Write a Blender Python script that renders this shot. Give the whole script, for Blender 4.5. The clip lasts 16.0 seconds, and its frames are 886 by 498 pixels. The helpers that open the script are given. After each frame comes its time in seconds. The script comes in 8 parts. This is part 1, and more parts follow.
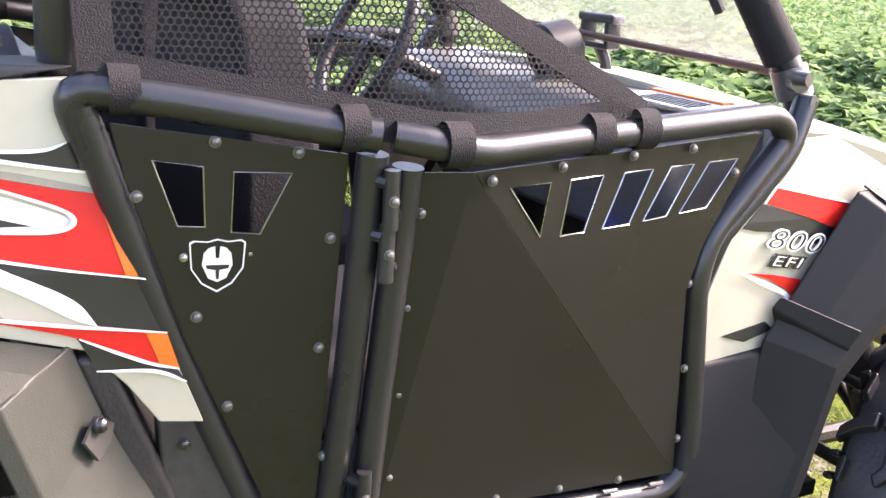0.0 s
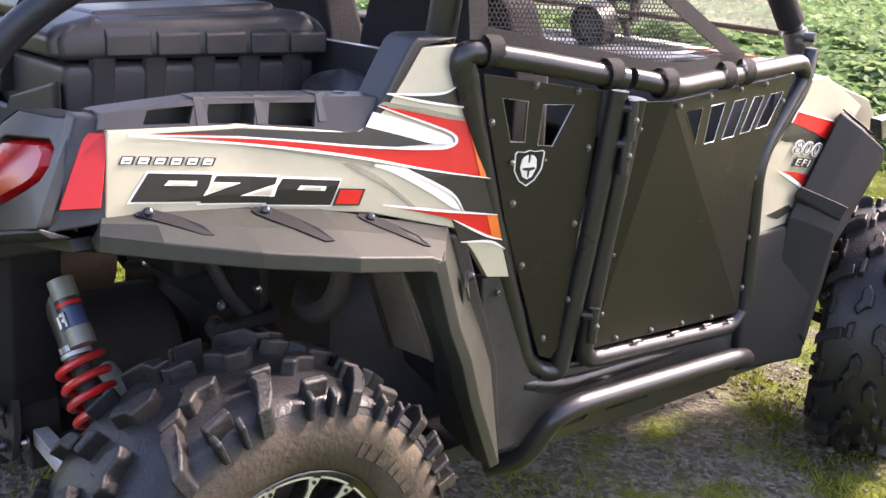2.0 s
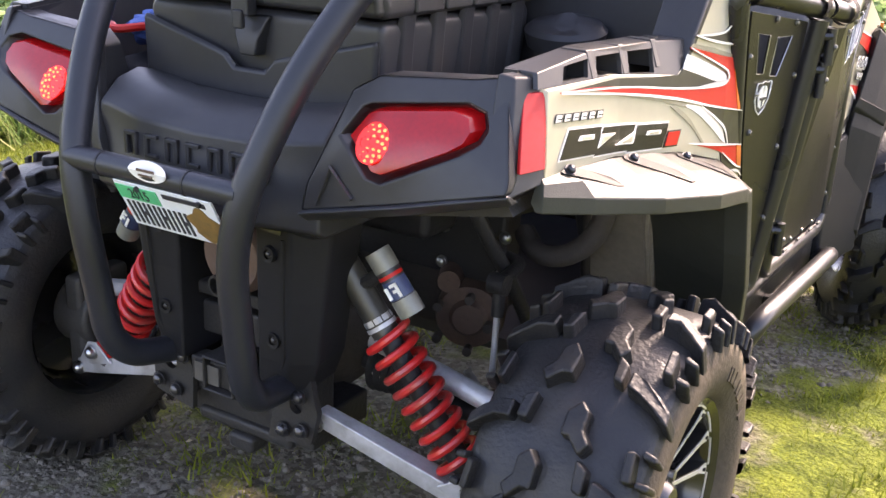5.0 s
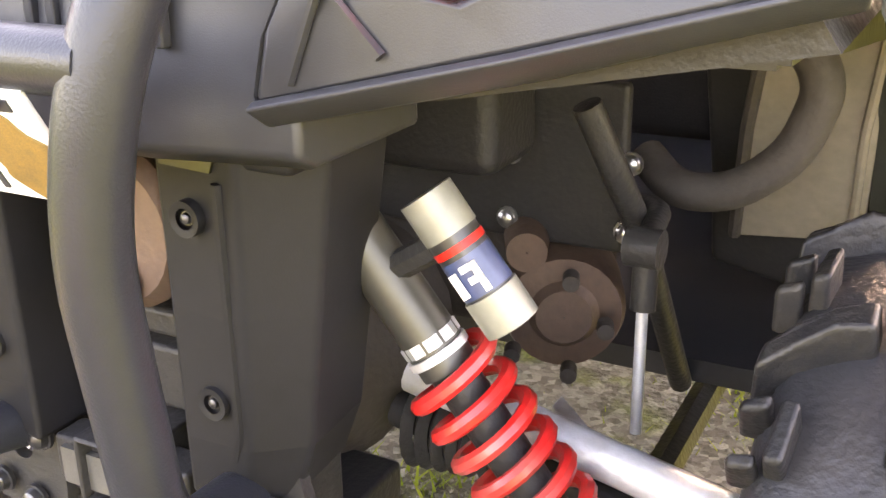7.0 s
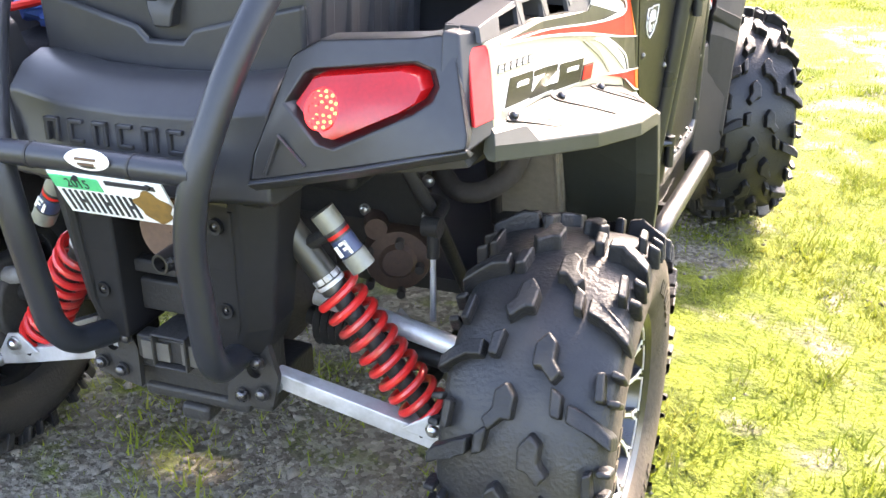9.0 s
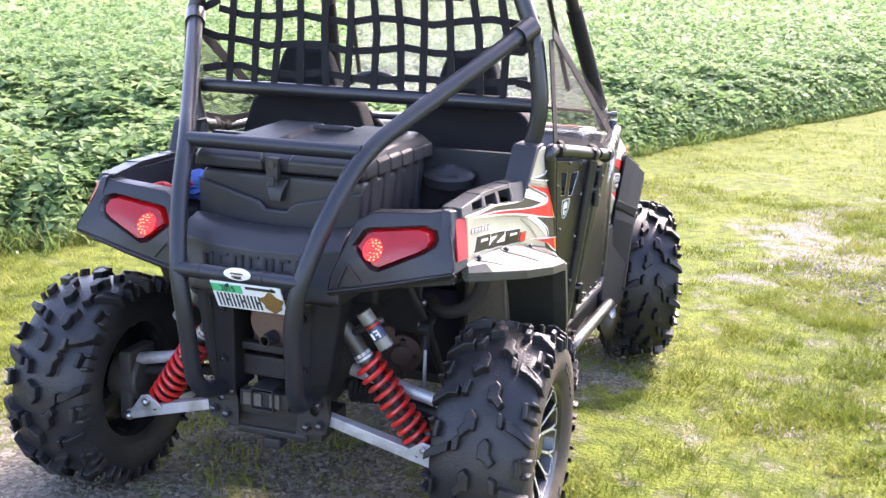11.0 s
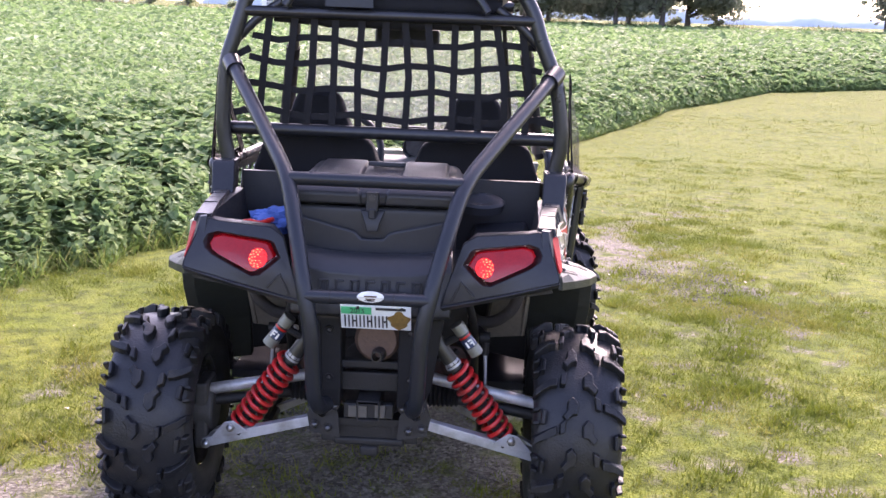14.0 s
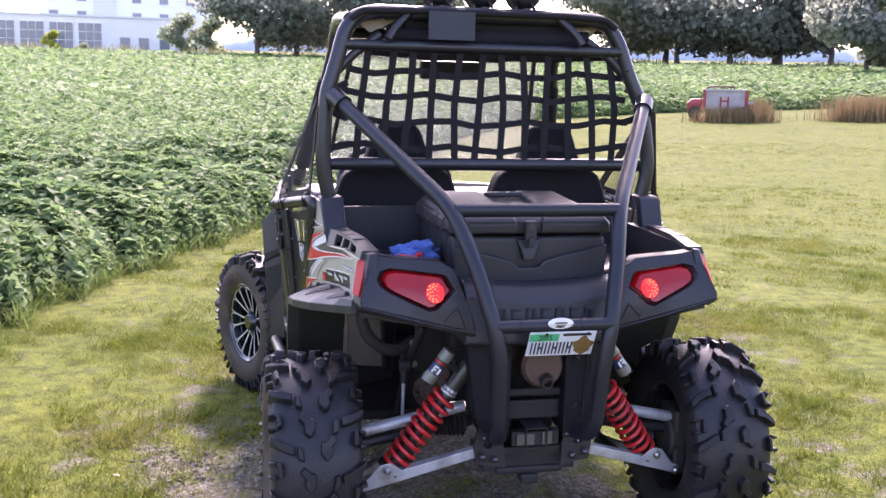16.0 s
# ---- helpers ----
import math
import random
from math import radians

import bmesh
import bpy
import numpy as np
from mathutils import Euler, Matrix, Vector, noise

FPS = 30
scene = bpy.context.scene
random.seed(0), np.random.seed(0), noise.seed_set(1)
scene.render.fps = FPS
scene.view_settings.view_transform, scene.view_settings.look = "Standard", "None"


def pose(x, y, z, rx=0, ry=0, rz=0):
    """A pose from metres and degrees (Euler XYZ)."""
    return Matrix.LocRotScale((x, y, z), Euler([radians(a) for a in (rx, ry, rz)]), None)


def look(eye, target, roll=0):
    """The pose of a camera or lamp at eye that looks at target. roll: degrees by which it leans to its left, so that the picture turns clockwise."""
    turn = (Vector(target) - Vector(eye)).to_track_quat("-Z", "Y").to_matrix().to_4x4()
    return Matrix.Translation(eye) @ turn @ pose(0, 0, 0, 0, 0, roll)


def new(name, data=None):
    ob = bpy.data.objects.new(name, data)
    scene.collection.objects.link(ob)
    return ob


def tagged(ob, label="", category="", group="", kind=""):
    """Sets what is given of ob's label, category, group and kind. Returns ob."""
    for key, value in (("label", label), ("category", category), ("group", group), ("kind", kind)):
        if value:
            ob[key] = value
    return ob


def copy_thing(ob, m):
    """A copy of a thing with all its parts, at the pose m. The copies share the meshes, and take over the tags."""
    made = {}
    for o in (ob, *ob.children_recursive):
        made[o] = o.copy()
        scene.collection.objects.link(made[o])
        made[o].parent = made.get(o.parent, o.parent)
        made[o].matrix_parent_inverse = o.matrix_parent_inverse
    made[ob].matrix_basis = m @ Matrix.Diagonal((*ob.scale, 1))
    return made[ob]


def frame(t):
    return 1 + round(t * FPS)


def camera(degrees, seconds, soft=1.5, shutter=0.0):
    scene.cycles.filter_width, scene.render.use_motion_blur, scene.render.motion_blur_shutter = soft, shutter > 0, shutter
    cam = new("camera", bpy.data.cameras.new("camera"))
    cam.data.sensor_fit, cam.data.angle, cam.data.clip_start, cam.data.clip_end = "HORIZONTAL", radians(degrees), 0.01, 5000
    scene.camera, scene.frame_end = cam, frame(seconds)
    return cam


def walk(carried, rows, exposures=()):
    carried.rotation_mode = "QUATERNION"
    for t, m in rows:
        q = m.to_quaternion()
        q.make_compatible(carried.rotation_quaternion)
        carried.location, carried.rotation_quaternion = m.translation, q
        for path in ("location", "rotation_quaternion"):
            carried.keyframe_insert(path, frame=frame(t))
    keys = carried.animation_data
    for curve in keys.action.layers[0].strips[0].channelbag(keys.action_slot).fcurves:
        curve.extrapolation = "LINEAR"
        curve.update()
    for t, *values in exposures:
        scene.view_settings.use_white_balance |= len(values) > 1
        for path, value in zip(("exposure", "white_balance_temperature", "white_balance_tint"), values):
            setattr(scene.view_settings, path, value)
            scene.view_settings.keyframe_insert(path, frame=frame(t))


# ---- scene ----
cam = camera(47.0, 16.0)
METRES, EYE, TILT, LEAN, TURN = 8.0, 1.5, 0.0, 0.0, 0.0
EXPOSURES = [(0, 2.8, 6950, 29), (2.5, 2.35, 7200, 29), (4, 2.5, 7400, 30), (5.2, 2.8, 7900, 29), (7.3, 4.85, 10800, 31), (8, 4.95, 10800, 27), (8.7, 4.1, 8100, 20), (10.8, 2.85, 6600, 27), (12, 2.72, 6650, 32), (13, 2.48, 6700, 36), (16, 2.25, 6500, 41)]
PATH = [
    (0, (1.716, 0.178, 1.232), (0.006, 1.061, 0.688), 3.8),
    (0.5, (1.736, -0.02, 1.237), (0.114, 1.021, 0.702), 3.2),
    (1, (1.785, -0.242, 1.258), (0.226, 0.886, 0.714), 3.2),
    (1.5, (1.87, -0.548, 1.259), (0.371, 0.649, 0.691), 2.3),
    (2, (1.844, -0.764, 1.226), (0.378, 0.479, 0.672), 3.4),
    (2.5, (1.813, -0.974, 1.251), (0.37, 0.303, 0.715), 1.7),
    (3, (1.803, -1.206, 1.267), (0.449, 0.168, 0.741), 2.4),
    (3.5, (1.754, -1.374, 1.283), (0.447, 0.053, 0.778), 2.0),
    (4, (1.587, -1.446, 1.258), (0.359, 0.032, 0.704), 2.1),
    (4.5, (1.387, -1.46, 1.241), (0.266, 0.074, 0.617), 2.3),
    (5, (1.153, -1.425, 1.212), (0.124, 0.159, 0.556), 2.4),
    (5.2, (1.064, -1.376, 1.194), (0.062, 0.217, 0.515), 1.7),
    (7.3, (0.597, -0.8, 0.888), (-0.336, 0.825, 0.189), -0.9),
    (7.5, (0.615, -0.821, 0.898), (-0.297, 0.815, 0.195), -0.3),
    (7.7, (0.642, -0.855, 0.909), (-0.232, 0.796, 0.193), 0.4),
    (8, (0.709, -0.962, 0.985), (-0.121, 0.704, 0.254), 0.8),
    (8.5, (0.863, -1.265, 1.148), (0.129, 0.419, 0.359), 0.7),
    (8.7, (0.93, -1.375, 1.203), (0.21, 0.307, 0.395), -0.5),
    (10.8, (1.324, -2.495, 1.475), (0.627, -0.688, 0.978), 1.8),
    (11, (1.353, -2.589, 1.49), (0.673, -0.767, 1.022), 1.9),
    (11.5, (1.354, -2.778, 1.512), (0.694, -0.952, 1.031), 1.6),
    (12, (1.245, -2.976, 1.531), (0.647, -1.114, 1.115), 1.2),
    (12.5, (1.119, -3.047, 1.536), (0.576, -1.158, 1.165), 3.2),
    (13, (0.916, -3.039, 1.539), (0.474, -1.113, 1.233), 1.6),
    (13.5, (0.657, -3.121, 1.524), (0.366, -1.167, 1.216), 2.2),
    (14, (0.368, -3.218, 1.513), (0.257, -1.259, 1.122), 2.3),
    (14.5, (0.08, -3.203, 1.491), (0.074, -1.234, 1.139), 1.8),
    (15, (-0.227, -3.241, 1.486), (-0.103, -1.267, 1.188), 1.5),
    (15.5, (-0.548, -3.269, 1.491), (-0.304, -1.31, 1.171), 1.0),
    (16, (-0.85, -3.175, 1.471), (-0.478, -1.235, 1.157), 1.3),
]
walk(cam, [(t, look(eye, target, roll)) for t, eye, target, roll in PATH], EXPOSURES)

# ---- world, sun, exposure ----
world = bpy.data.worlds.new("hazy_sky")
scene.world = world
world.use_nodes = True
wn = world.node_tree.nodes
sky = wn.new("ShaderNodeTexSky")
sky.sky_type, sky.sun_disc = "NISHITA", False
SUN_ELEV, SUN_TURN = 41.0, 12.0  # degrees above the horizon, degrees from +y towards +x
sky.sun_elevation, sky.sun_rotation = radians(SUN_ELEV), radians(SUN_TURN)
sky.air_density, sky.dust_density, sky.ozone_density = 1.0, 2.2, 1.0
wn["Background"].inputs["Strength"].default_value = 0.15
world.node_tree.links.new(sky.outputs["Color"], wn["Background"].inputs["Color"])
sun = new("sun", bpy.data.lights.new("sun", "SUN"))
sun.data.energy, sun.data.angle, sun.data.color = 2.3, radians(7.0), (1.0, 0.93, 0.83)
sun.matrix_world = look((0, 0, 30), (-30 * math.sin(radians(SUN_TURN)) / math.tan(radians(SUN_ELEV)), -30 * math.cos(radians(SUN_TURN)) / math.tan(radians(SUN_ELEV)), 0))


# ---- materials ----
def material(name, colour, rough=0.5, metal=0.0, second=None, scale=8.0, amount=0.5, bump=0.0, bump_scale=60.0, coat=0.0, glow=0.0, dirt=None, dirt_scale=3.0, shine=0.5):
    """A surface whose colour wanders between two tones at two scales, with fine relief."""
    m = bpy.data.materials.new(name)
    m.use_nodes = True
    n, l = m.node_tree.nodes, m.node_tree.links
    b = n["Principled BSDF"]
    b.inputs["Roughness"].default_value, b.inputs["Metallic"].default_value = rough, metal
    b.inputs["Coat Weight"].default_value = coat
    b.inputs["Specular IOR Level"].default_value = shine
    b.inputs["Coat Roughness"].default_value = 0.12
    co = n.new("ShaderNodeTexCoord")
    if second is None:
        second = tuple(c * 0.75 for c in colour)
    big, fine = n.new("ShaderNodeTexNoise"), n.new("ShaderNodeTexNoise")
    big.inputs["Scale"].default_value, fine.inputs["Scale"].default_value = scale, scale * 9
    big.inputs["Detail"].default_value, fine.inputs["Detail"].default_value = 5, 4
    add = n.new("ShaderNodeMath")
    add.operation = "MULTIPLY_ADD"
    add.inputs[1].default_value = 0.5
    half = n.new("ShaderNodeMath")
    half.operation = "MULTIPLY"
    half.inputs[1].default_value = 0.5
    l.new(co.outputs["Object"], big.inputs["Vector"])
    l.new(co.outputs["Object"], fine.inputs["Vector"])
    l.new(fine.outputs["Fac"], half.inputs[0])
    l.new(big.outputs["Fac"], add.inputs[0])
    l.new(half.outputs[0], add.inputs[2])
    ramp = n.new("ShaderNodeValToRGB")
    ramp.color_ramp.elements[0].position, ramp.color_ramp.elements[1].position = 0.5 - amount / 3, 0.5 + amount / 3
    ramp.color_ramp.elements[0].color, ramp.color_ramp.elements[1].color = (*second, 1), (*colour, 1)
    l.new(add.outputs[0], ramp.inputs["Fac"])
    out = ramp.outputs["Color"]
    if dirt:
        spots = n.new("ShaderNodeTexNoise")
        spots.inputs["Scale"].default_value, spots.inputs["Detail"].default_value = dirt_scale, 7
        l.new(co.outputs["Object"], spots.inputs["Vector"])
        cut = n.new("ShaderNodeValToRGB")
        cut.color_ramp.elements[0].position, cut.color_ramp.elements[1].position = 0.5, 0.72
        l.new(spots.outputs["Fac"], cut.inputs["Fac"])
        mix = n.new("ShaderNodeMix")
        mix.data_type = "RGBA"
        mix.inputs["B"].default_value = (*dirt, 1)
        l.new(cut.outputs["Color"], mix.inputs["Factor"])
        l.new(out, mix.inputs["A"])
        out = mix.outputs["Result"]
    l.new(out, b.inputs["Base Color"])
    if glow:
        l.new(out, b.inputs["Emission Color"])
        b.inputs["Emission Strength"].default_value = glow
    rr = n.new("ShaderNodeMapRange")
    rr.inputs["To Min"].default_value, rr.inputs["To Max"].default_value = max(0.02, rough - 0.12), min(1, rough + 0.12)
    l.new(big.outputs["Fac"], rr.inputs["Value"])
    l.new(rr.outputs[0], b.inputs["Roughness"])
    if bump:
        grain = n.new("ShaderNodeTexNoise")
        grain.inputs["Scale"].default_value, grain.inputs["Detail"].default_value = bump_scale, 3
        l.new(co.outputs["Object"], grain.inputs["Vector"])
        bp = n.new("ShaderNodeBump")
        bp.inputs["Strength"].default_value, bp.inputs["Distance"].default_value = bump, 0.004
        l.new(grain.outputs["Fac"], bp.inputs["Height"])
        l.new(bp.outputs[0], b.inputs["Normal"])
    return m


PAINT = material("champagne_metallic_paint", (0.49, 0.465, 0.37), 0.36, 0.30, (0.45, 0.425, 0.34), 5, 0.5, coat=0.25)
BLACKGFX = material("black_decal_film", (0.018, 0.018, 0.018), 0.4, 0, None, 30, 0.4, coat=0.3)
REDGFX = material("red_decal_film", (0.54, 0.018, 0.012), 0.42, 0, (0.50, 0.016, 0.011), 4, 0.5, coat=0.08, shine=0.3)
ORANGEGFX = material("orange_decal_film", (0.75, 0.16, 0.02), 0.38, 0, None, 4, 0.5, coat=0.3)
WHITEGFX = material("white_decal_film", (0.8, 0.79, 0.75), 0.4, 0, (0.7, 0.69, 0.65), 10, 0.5, coat=0.3)
PLASTIC = material("textured_black_plastic", (0.030, 0.031, 0.034), 0.38, 0, (0.022, 0.022, 0.025), 7, 0.7, 0.07, 900, dirt=(0.045, 0.043, 0.040), dirt_scale=2.5, shine=0.33)
GREYPLASTIC = material("charcoal_grey_plastic", (0.050, 0.050, 0.045), 0.38, 0, (0.024, 0.024, 0.023), 6, 0.6, 0.07, 900, dirt=(0.06, 0.055, 0.047), dirt_scale=3, shine=0.3)
FLAREPLASTIC = material("satin_grey_flare_plastic", (0.037, 0.039, 0.032), 0.44, 0.0, (0.030, 0.032, 0.026), 6, 0.5, 0.15, 500, shine=0.28)
DOORSHEET = material("satin_black_powder_coat", (0.015, 0.0142, 0.0125), 0.30, 0, (0.011, 0.0105, 0.0092), 3, 0.8, 0.12, 900, dirt=(0.027, 0.024, 0.019), dirt_scale=2, shine=0.38)
TUBEBLACK = material("gloss_black_tube_paint", (0.019, 0.019, 0.021), 0.32, 0, (0.015, 0.015, 0.016), 9, 0.6, 0.10, 300, coat=0.06)
BUMPERTUBE = material("blue_black_bumper_tube", (0.017, 0.019, 0.024), 0.36, 0, (0.013, 0.0145, 0.019), 9, 0.6, 0.12, 500, shine=0.4)
RUBBER = material("worn_tyre_rubber", (0.018, 0.018, 0.019), 0.58, 0, (0.012, 0.012, 0.013), 14, 0.8, 0.4, 140, dirt=(0.035, 0.031, 0.026), dirt_scale=9, shine=0.4)
TREAD = material("dusty_worn_lug_rubber", (0.014, 0.0145, 0.016), 0.50, 0, (0.010, 0.010, 0.011), 16, 0.8, 0.5, 120, dirt=(0.034, 0.030, 0.025), dirt_scale=11, shine=0.32)
GROOVE = material("dark_groove_rubber", (0.013, 0.0135, 0.0155), 0.42, 0, (0.020, 0.020, 0.021), 12, 0.8, 0.4, 140, dirt=(0.035, 0.032, 0.028), dirt_scale=8, shine=0.35)
SIDEWALL = material("muddy_tyre_sidewall", (0.075, 0.060, 0.043), 0.72, 0, (0.030, 0.026, 0.021), 10, 0.8, 0.4, 120, dirt=(0.12, 0.096, 0.066), dirt_scale=6, shine=0.25)
CARRIER = material("grimy_dark_casting", (0.07, 0.066, 0.06), 0.6, 0.2, (0.035, 0.033, 0.03), 14, 0.8, 0.3, 90)
PLATEBLUE = material("dull_blue_grey_plate", (0.022, 0.026, 0.036), 0.5, 0, (0.012, 0.014, 0.02), 8, 0.6)
FRONTFLARE = material("matt_black_flare_plastic", (0.014, 0.0145, 0.016), 0.55, 0, (0.010, 0.0105, 0.0115), 6, 0.6, 0.07, 900, shine=0.2)
PANEDARK = material("dark_headlight_glass", (0.03, 0.032, 0.036), 0.12, 0, (0.10, 0.10, 0.105), 30, 0.6, coat=0.4)
DIAL = material("smoky_gauge_dial", (0.20, 0.20, 0.20), 0.4, 0, (0.07, 0.07, 0.07), 60, 0.8)
# dark plastic in itself: the sun's glare is put into this lighter grey
DASHGREY = material("glare_lightened_dash_plastic", (0.15, 0.148, 0.14), 0.4, 0, (0.11, 0.108, 0.10), 9, 0.6, 0.15, 500)
RIMBLACK = material("gloss_black_rim", (0.012, 0.012, 0.013), 0.25, 0, None, 10, 0.5, coat=0.5)
RIMCUT = material("machined_aluminium_face", (0.74, 0.73, 0.70), 0.32, 0.55, (0.62, 0.61, 0.59), 30, 0.5)
ALU = material("dusty_aluminium", (0.55, 0.55, 0.56), 0.40, 0.35, (0.42, 0.42, 0.42), 12, 0.7, 0.2, 200, dirt=(0.2, 0.18, 0.15), dirt_scale=10)
BRIGHT = material("brushed_bright_badge_metal", (0.82, 0.82, 0.80), 0.35, 0.2, (0.7, 0.7, 0.68), 40, 0.5)
STEEL = material("zinc_bolt_steel", (0.5, 0.5, 0.5), 0.3, 1.0, (0.35, 0.35, 0.35), 40, 0.6)
DARKBOLT = material("black_oxide_bolt_heads", (0.16, 0.155, 0.145), 0.35, 0.55, (0.10, 0.10, 0.095), 60, 0.6)
DARKSTEEL = material("dark_bolt_steel", (0.08, 0.08, 0.085), 0.3, 0.8, None, 40, 0.6)
SPRING = material("red_spring_coating", (0.62, 0.02, 0.018), 0.36, 0, (0.5, 0.018, 0.015), 14, 0.6, coat=0.3, dirt=(0.3, 0.05, 0.04), dirt_scale=15)
SHOCKCAP = material("pale_anodised_cap", (0.22, 0.22, 0.185), 0.4, 0.3, (0.17, 0.17, 0.145), 14, 0.6)
AIRBRUSH = material("olive_airbrushed_film", (0.21, 0.20, 0.15), 0.4, 0, (0.30, 0.28, 0.21), 25, 0.6, coat=0.3)
SHOCKGREY = material("anodised_shock_body", (0.075, 0.073, 0.062), 0.4, 0.5, (0.06, 0.058, 0.05), 14, 0.6)
GRIME = material("grimy_engine_cast", (0.062, 0.051, 0.043), 0.75, 0.1, (0.032, 0.027, 0.023), 12, 0.8, 0.5, 80)
DARKFRAME = material("dusty_black_frame", (0.020, 0.020, 0.021), 0.45, 0, (0.032, 0.030, 0.028), 12, 0.7, 0.3, 160, shine=0.25)
RUST = material("heat_browned_exhaust", (0.16, 0.10, 0.07), 0.6, 0.5, (0.09, 0.06, 0.05), 10, 0.8, 0.3, 90)
UNDERBLACK = material("dull_black_under_panel", (0.014, 0.014, 0.016), 0.55, 0, (0.010, 0.010, 0.011), 7, 0.7, 0.07, 900, shine=0.2)
CLOTH = material("black_seat_cloth", (0.018, 0.018, 0.020), 0.8, 0, (0.013, 0.013, 0.015), 20, 0.6, 0.4, 300, shine=0.2)
WEB = material("black_nylon_webbing", (0.02, 0.019, 0.02), 0.75, 0, (0.013, 0.012, 0.013), 60, 0.6, 0.5, 500, shine=0.2)
LENSRED = material("red_lamp_lens", (0.30, 0.006, 0.007), 0.20, 0, (0.15, 0.002, 0.003), 25, 0.9, glow=0.06)
LEDHOT = material("lit_lamp_bulb", (1.0, 0.12, 0.045), 0.3, 0, (1.0, 0.05, 0.02), 60, 0.7, glow=1.5)
LAMPCORE = material("lit_lamp_reflector", (0.80, 0.022, 0.012), 0.3, 0, (0.45, 0.008, 0.006), 130, 1.0, glow=0.30)
REFLECT = material("red_reflector", (0.46, 0.006, 0.004), 0.55, 0, (0.42, 0.006, 0.005), 90, 0.6, coat=0.1)
PLATEWHITE = material("plate_white_enamel", (0.72, 0.74, 0.74), 0.35, 0, (0.62, 0.66, 0.70), 12, 0.6)
PLATEGREEN = material("green_date_sticker", (0.05, 0.50, 0.22), 0.4)
PLATEDARK = material("plate_dark_print", (0.03, 0.03, 0.035), 0.5)
PLATEGOLD = material("brown_gold_print", (0.30, 0.17, 0.04), 0.5, 0, (0.08, 0.05, 0.02), 90, 0.8)
BLUERAG = material("blue_rag_cloth", (0.06, 0.13, 0.38), 0.9, 0, (0.04, 0.09, 0.28), 20, 0.7, 0.4, 200)
BEIGE = material("dusty_tan_mud_guard", (0.24, 0.205, 0.155), 0.8, 0, (0.15, 0.128, 0.098), 8, 0.8, 0.2, 60)
ORANGELABEL = material("orange_warning_label", (0.75, 0.20, 0.04), 0.45)
BLUELED = material("blue_gauge_light", (0.03, 0.06, 0.9), 0.3, 0, None, 8, 0.4, glow=1.6)


# ---- building helpers ----
STANCE = Matrix.Translation((-0.013, 0, 0)) @ Matrix.Rotation(radians(1.9), 4, "Z")  # how the vehicle stands on the lane
UNSTANCE = STANCE.inverted()
MIRROR = Matrix.Diagonal((-1, 1, 1, 1))
flank = [0]  # 1: parts are given where they stand on the right flank, -1: their mirror image, 0: in the vehicle's own axes


def part(name, bm, mat, parent=None, label="", smooth=True, bevel=0.0):
    """Links a bmesh as one mesh object under a thing or a part."""
    me = bpy.data.meshes.new(name)
    if flank[0]:
        bm.transform(UNSTANCE if flank[0] > 0 else MIRROR @ UNSTANCE @ MIRROR)
    bmesh.ops.recalc_face_normals(bm, faces=bm.faces)
    if smooth:
        for e in bm.edges:
            if len(e.link_faces) == 2 and e.calc_face_angle(0) > radians(38):
                e.smooth = False
        for f in bm.faces:
            f.smooth = True
    bm.to_mesh(me)
    bm.free()
    me.materials.append(mat)
    ob = new(name, me)
    if bevel:
        md = ob.modifiers.new("soft_edges", "BEVEL")
        md.width, md.segments, md.limit_method, md.angle_limit = bevel, 2, "ANGLE", radians(35)
        md.harden_normals = True
    if parent:
        ob.parent = parent
    if label:
        tagged(ob, label)
    return ob


def thing(name, label, category, group="", at=(0, 0, 0)):
    e = new(name)
    e.location = at
    return tagged(e, label, category, group)


def flipped(bm):
    """The mirror image across the plane x = 0."""
    out = bm.copy()
    for v in out.verts:
        v.co.x = -v.co.x
    bmesh.ops.reverse_faces(out, faces=out.faces)
    return out


def both(name, bm, mat, parent, label="", smooth=True, bevel=0.0):
    bm.transform(UNSTANCE)
    a = part(name, flipped(bm), mat, parent, label, smooth, bevel)
    return part(name, bm, mat, parent, label, smooth, bevel), a


def join(*bms):
    """One bmesh out of several."""
    me, out = bpy.data.meshes.new("scratch"), bmesh.new()
    for b in bms:
        b.to_mesh(me)
        out.from_mesh(me)
        b.free()
    bpy.data.meshes.remove(me)
    return out


def rounded(pts, radius, steps=6, closed=False):
    """A polyline with its corners rounded."""
    pts = [Vector(p) for p in pts]
    out, n = [], len(pts)
    for i, p in enumerate(pts):
        if not closed and i in (0, n - 1):
            out.append(p)
            continue
        a, b = pts[i - 1] - p, pts[(i + 1) % n] - p
        r = min(radius, a.length * 0.45, b.length * 0.45)
        s, e = p + a.normalized() * r, p + b.normalized() * r
        for k in range(steps + 1):
            t = k / steps
            out.append(s.lerp(p, t).lerp(p.lerp(e, t), t))
    return out


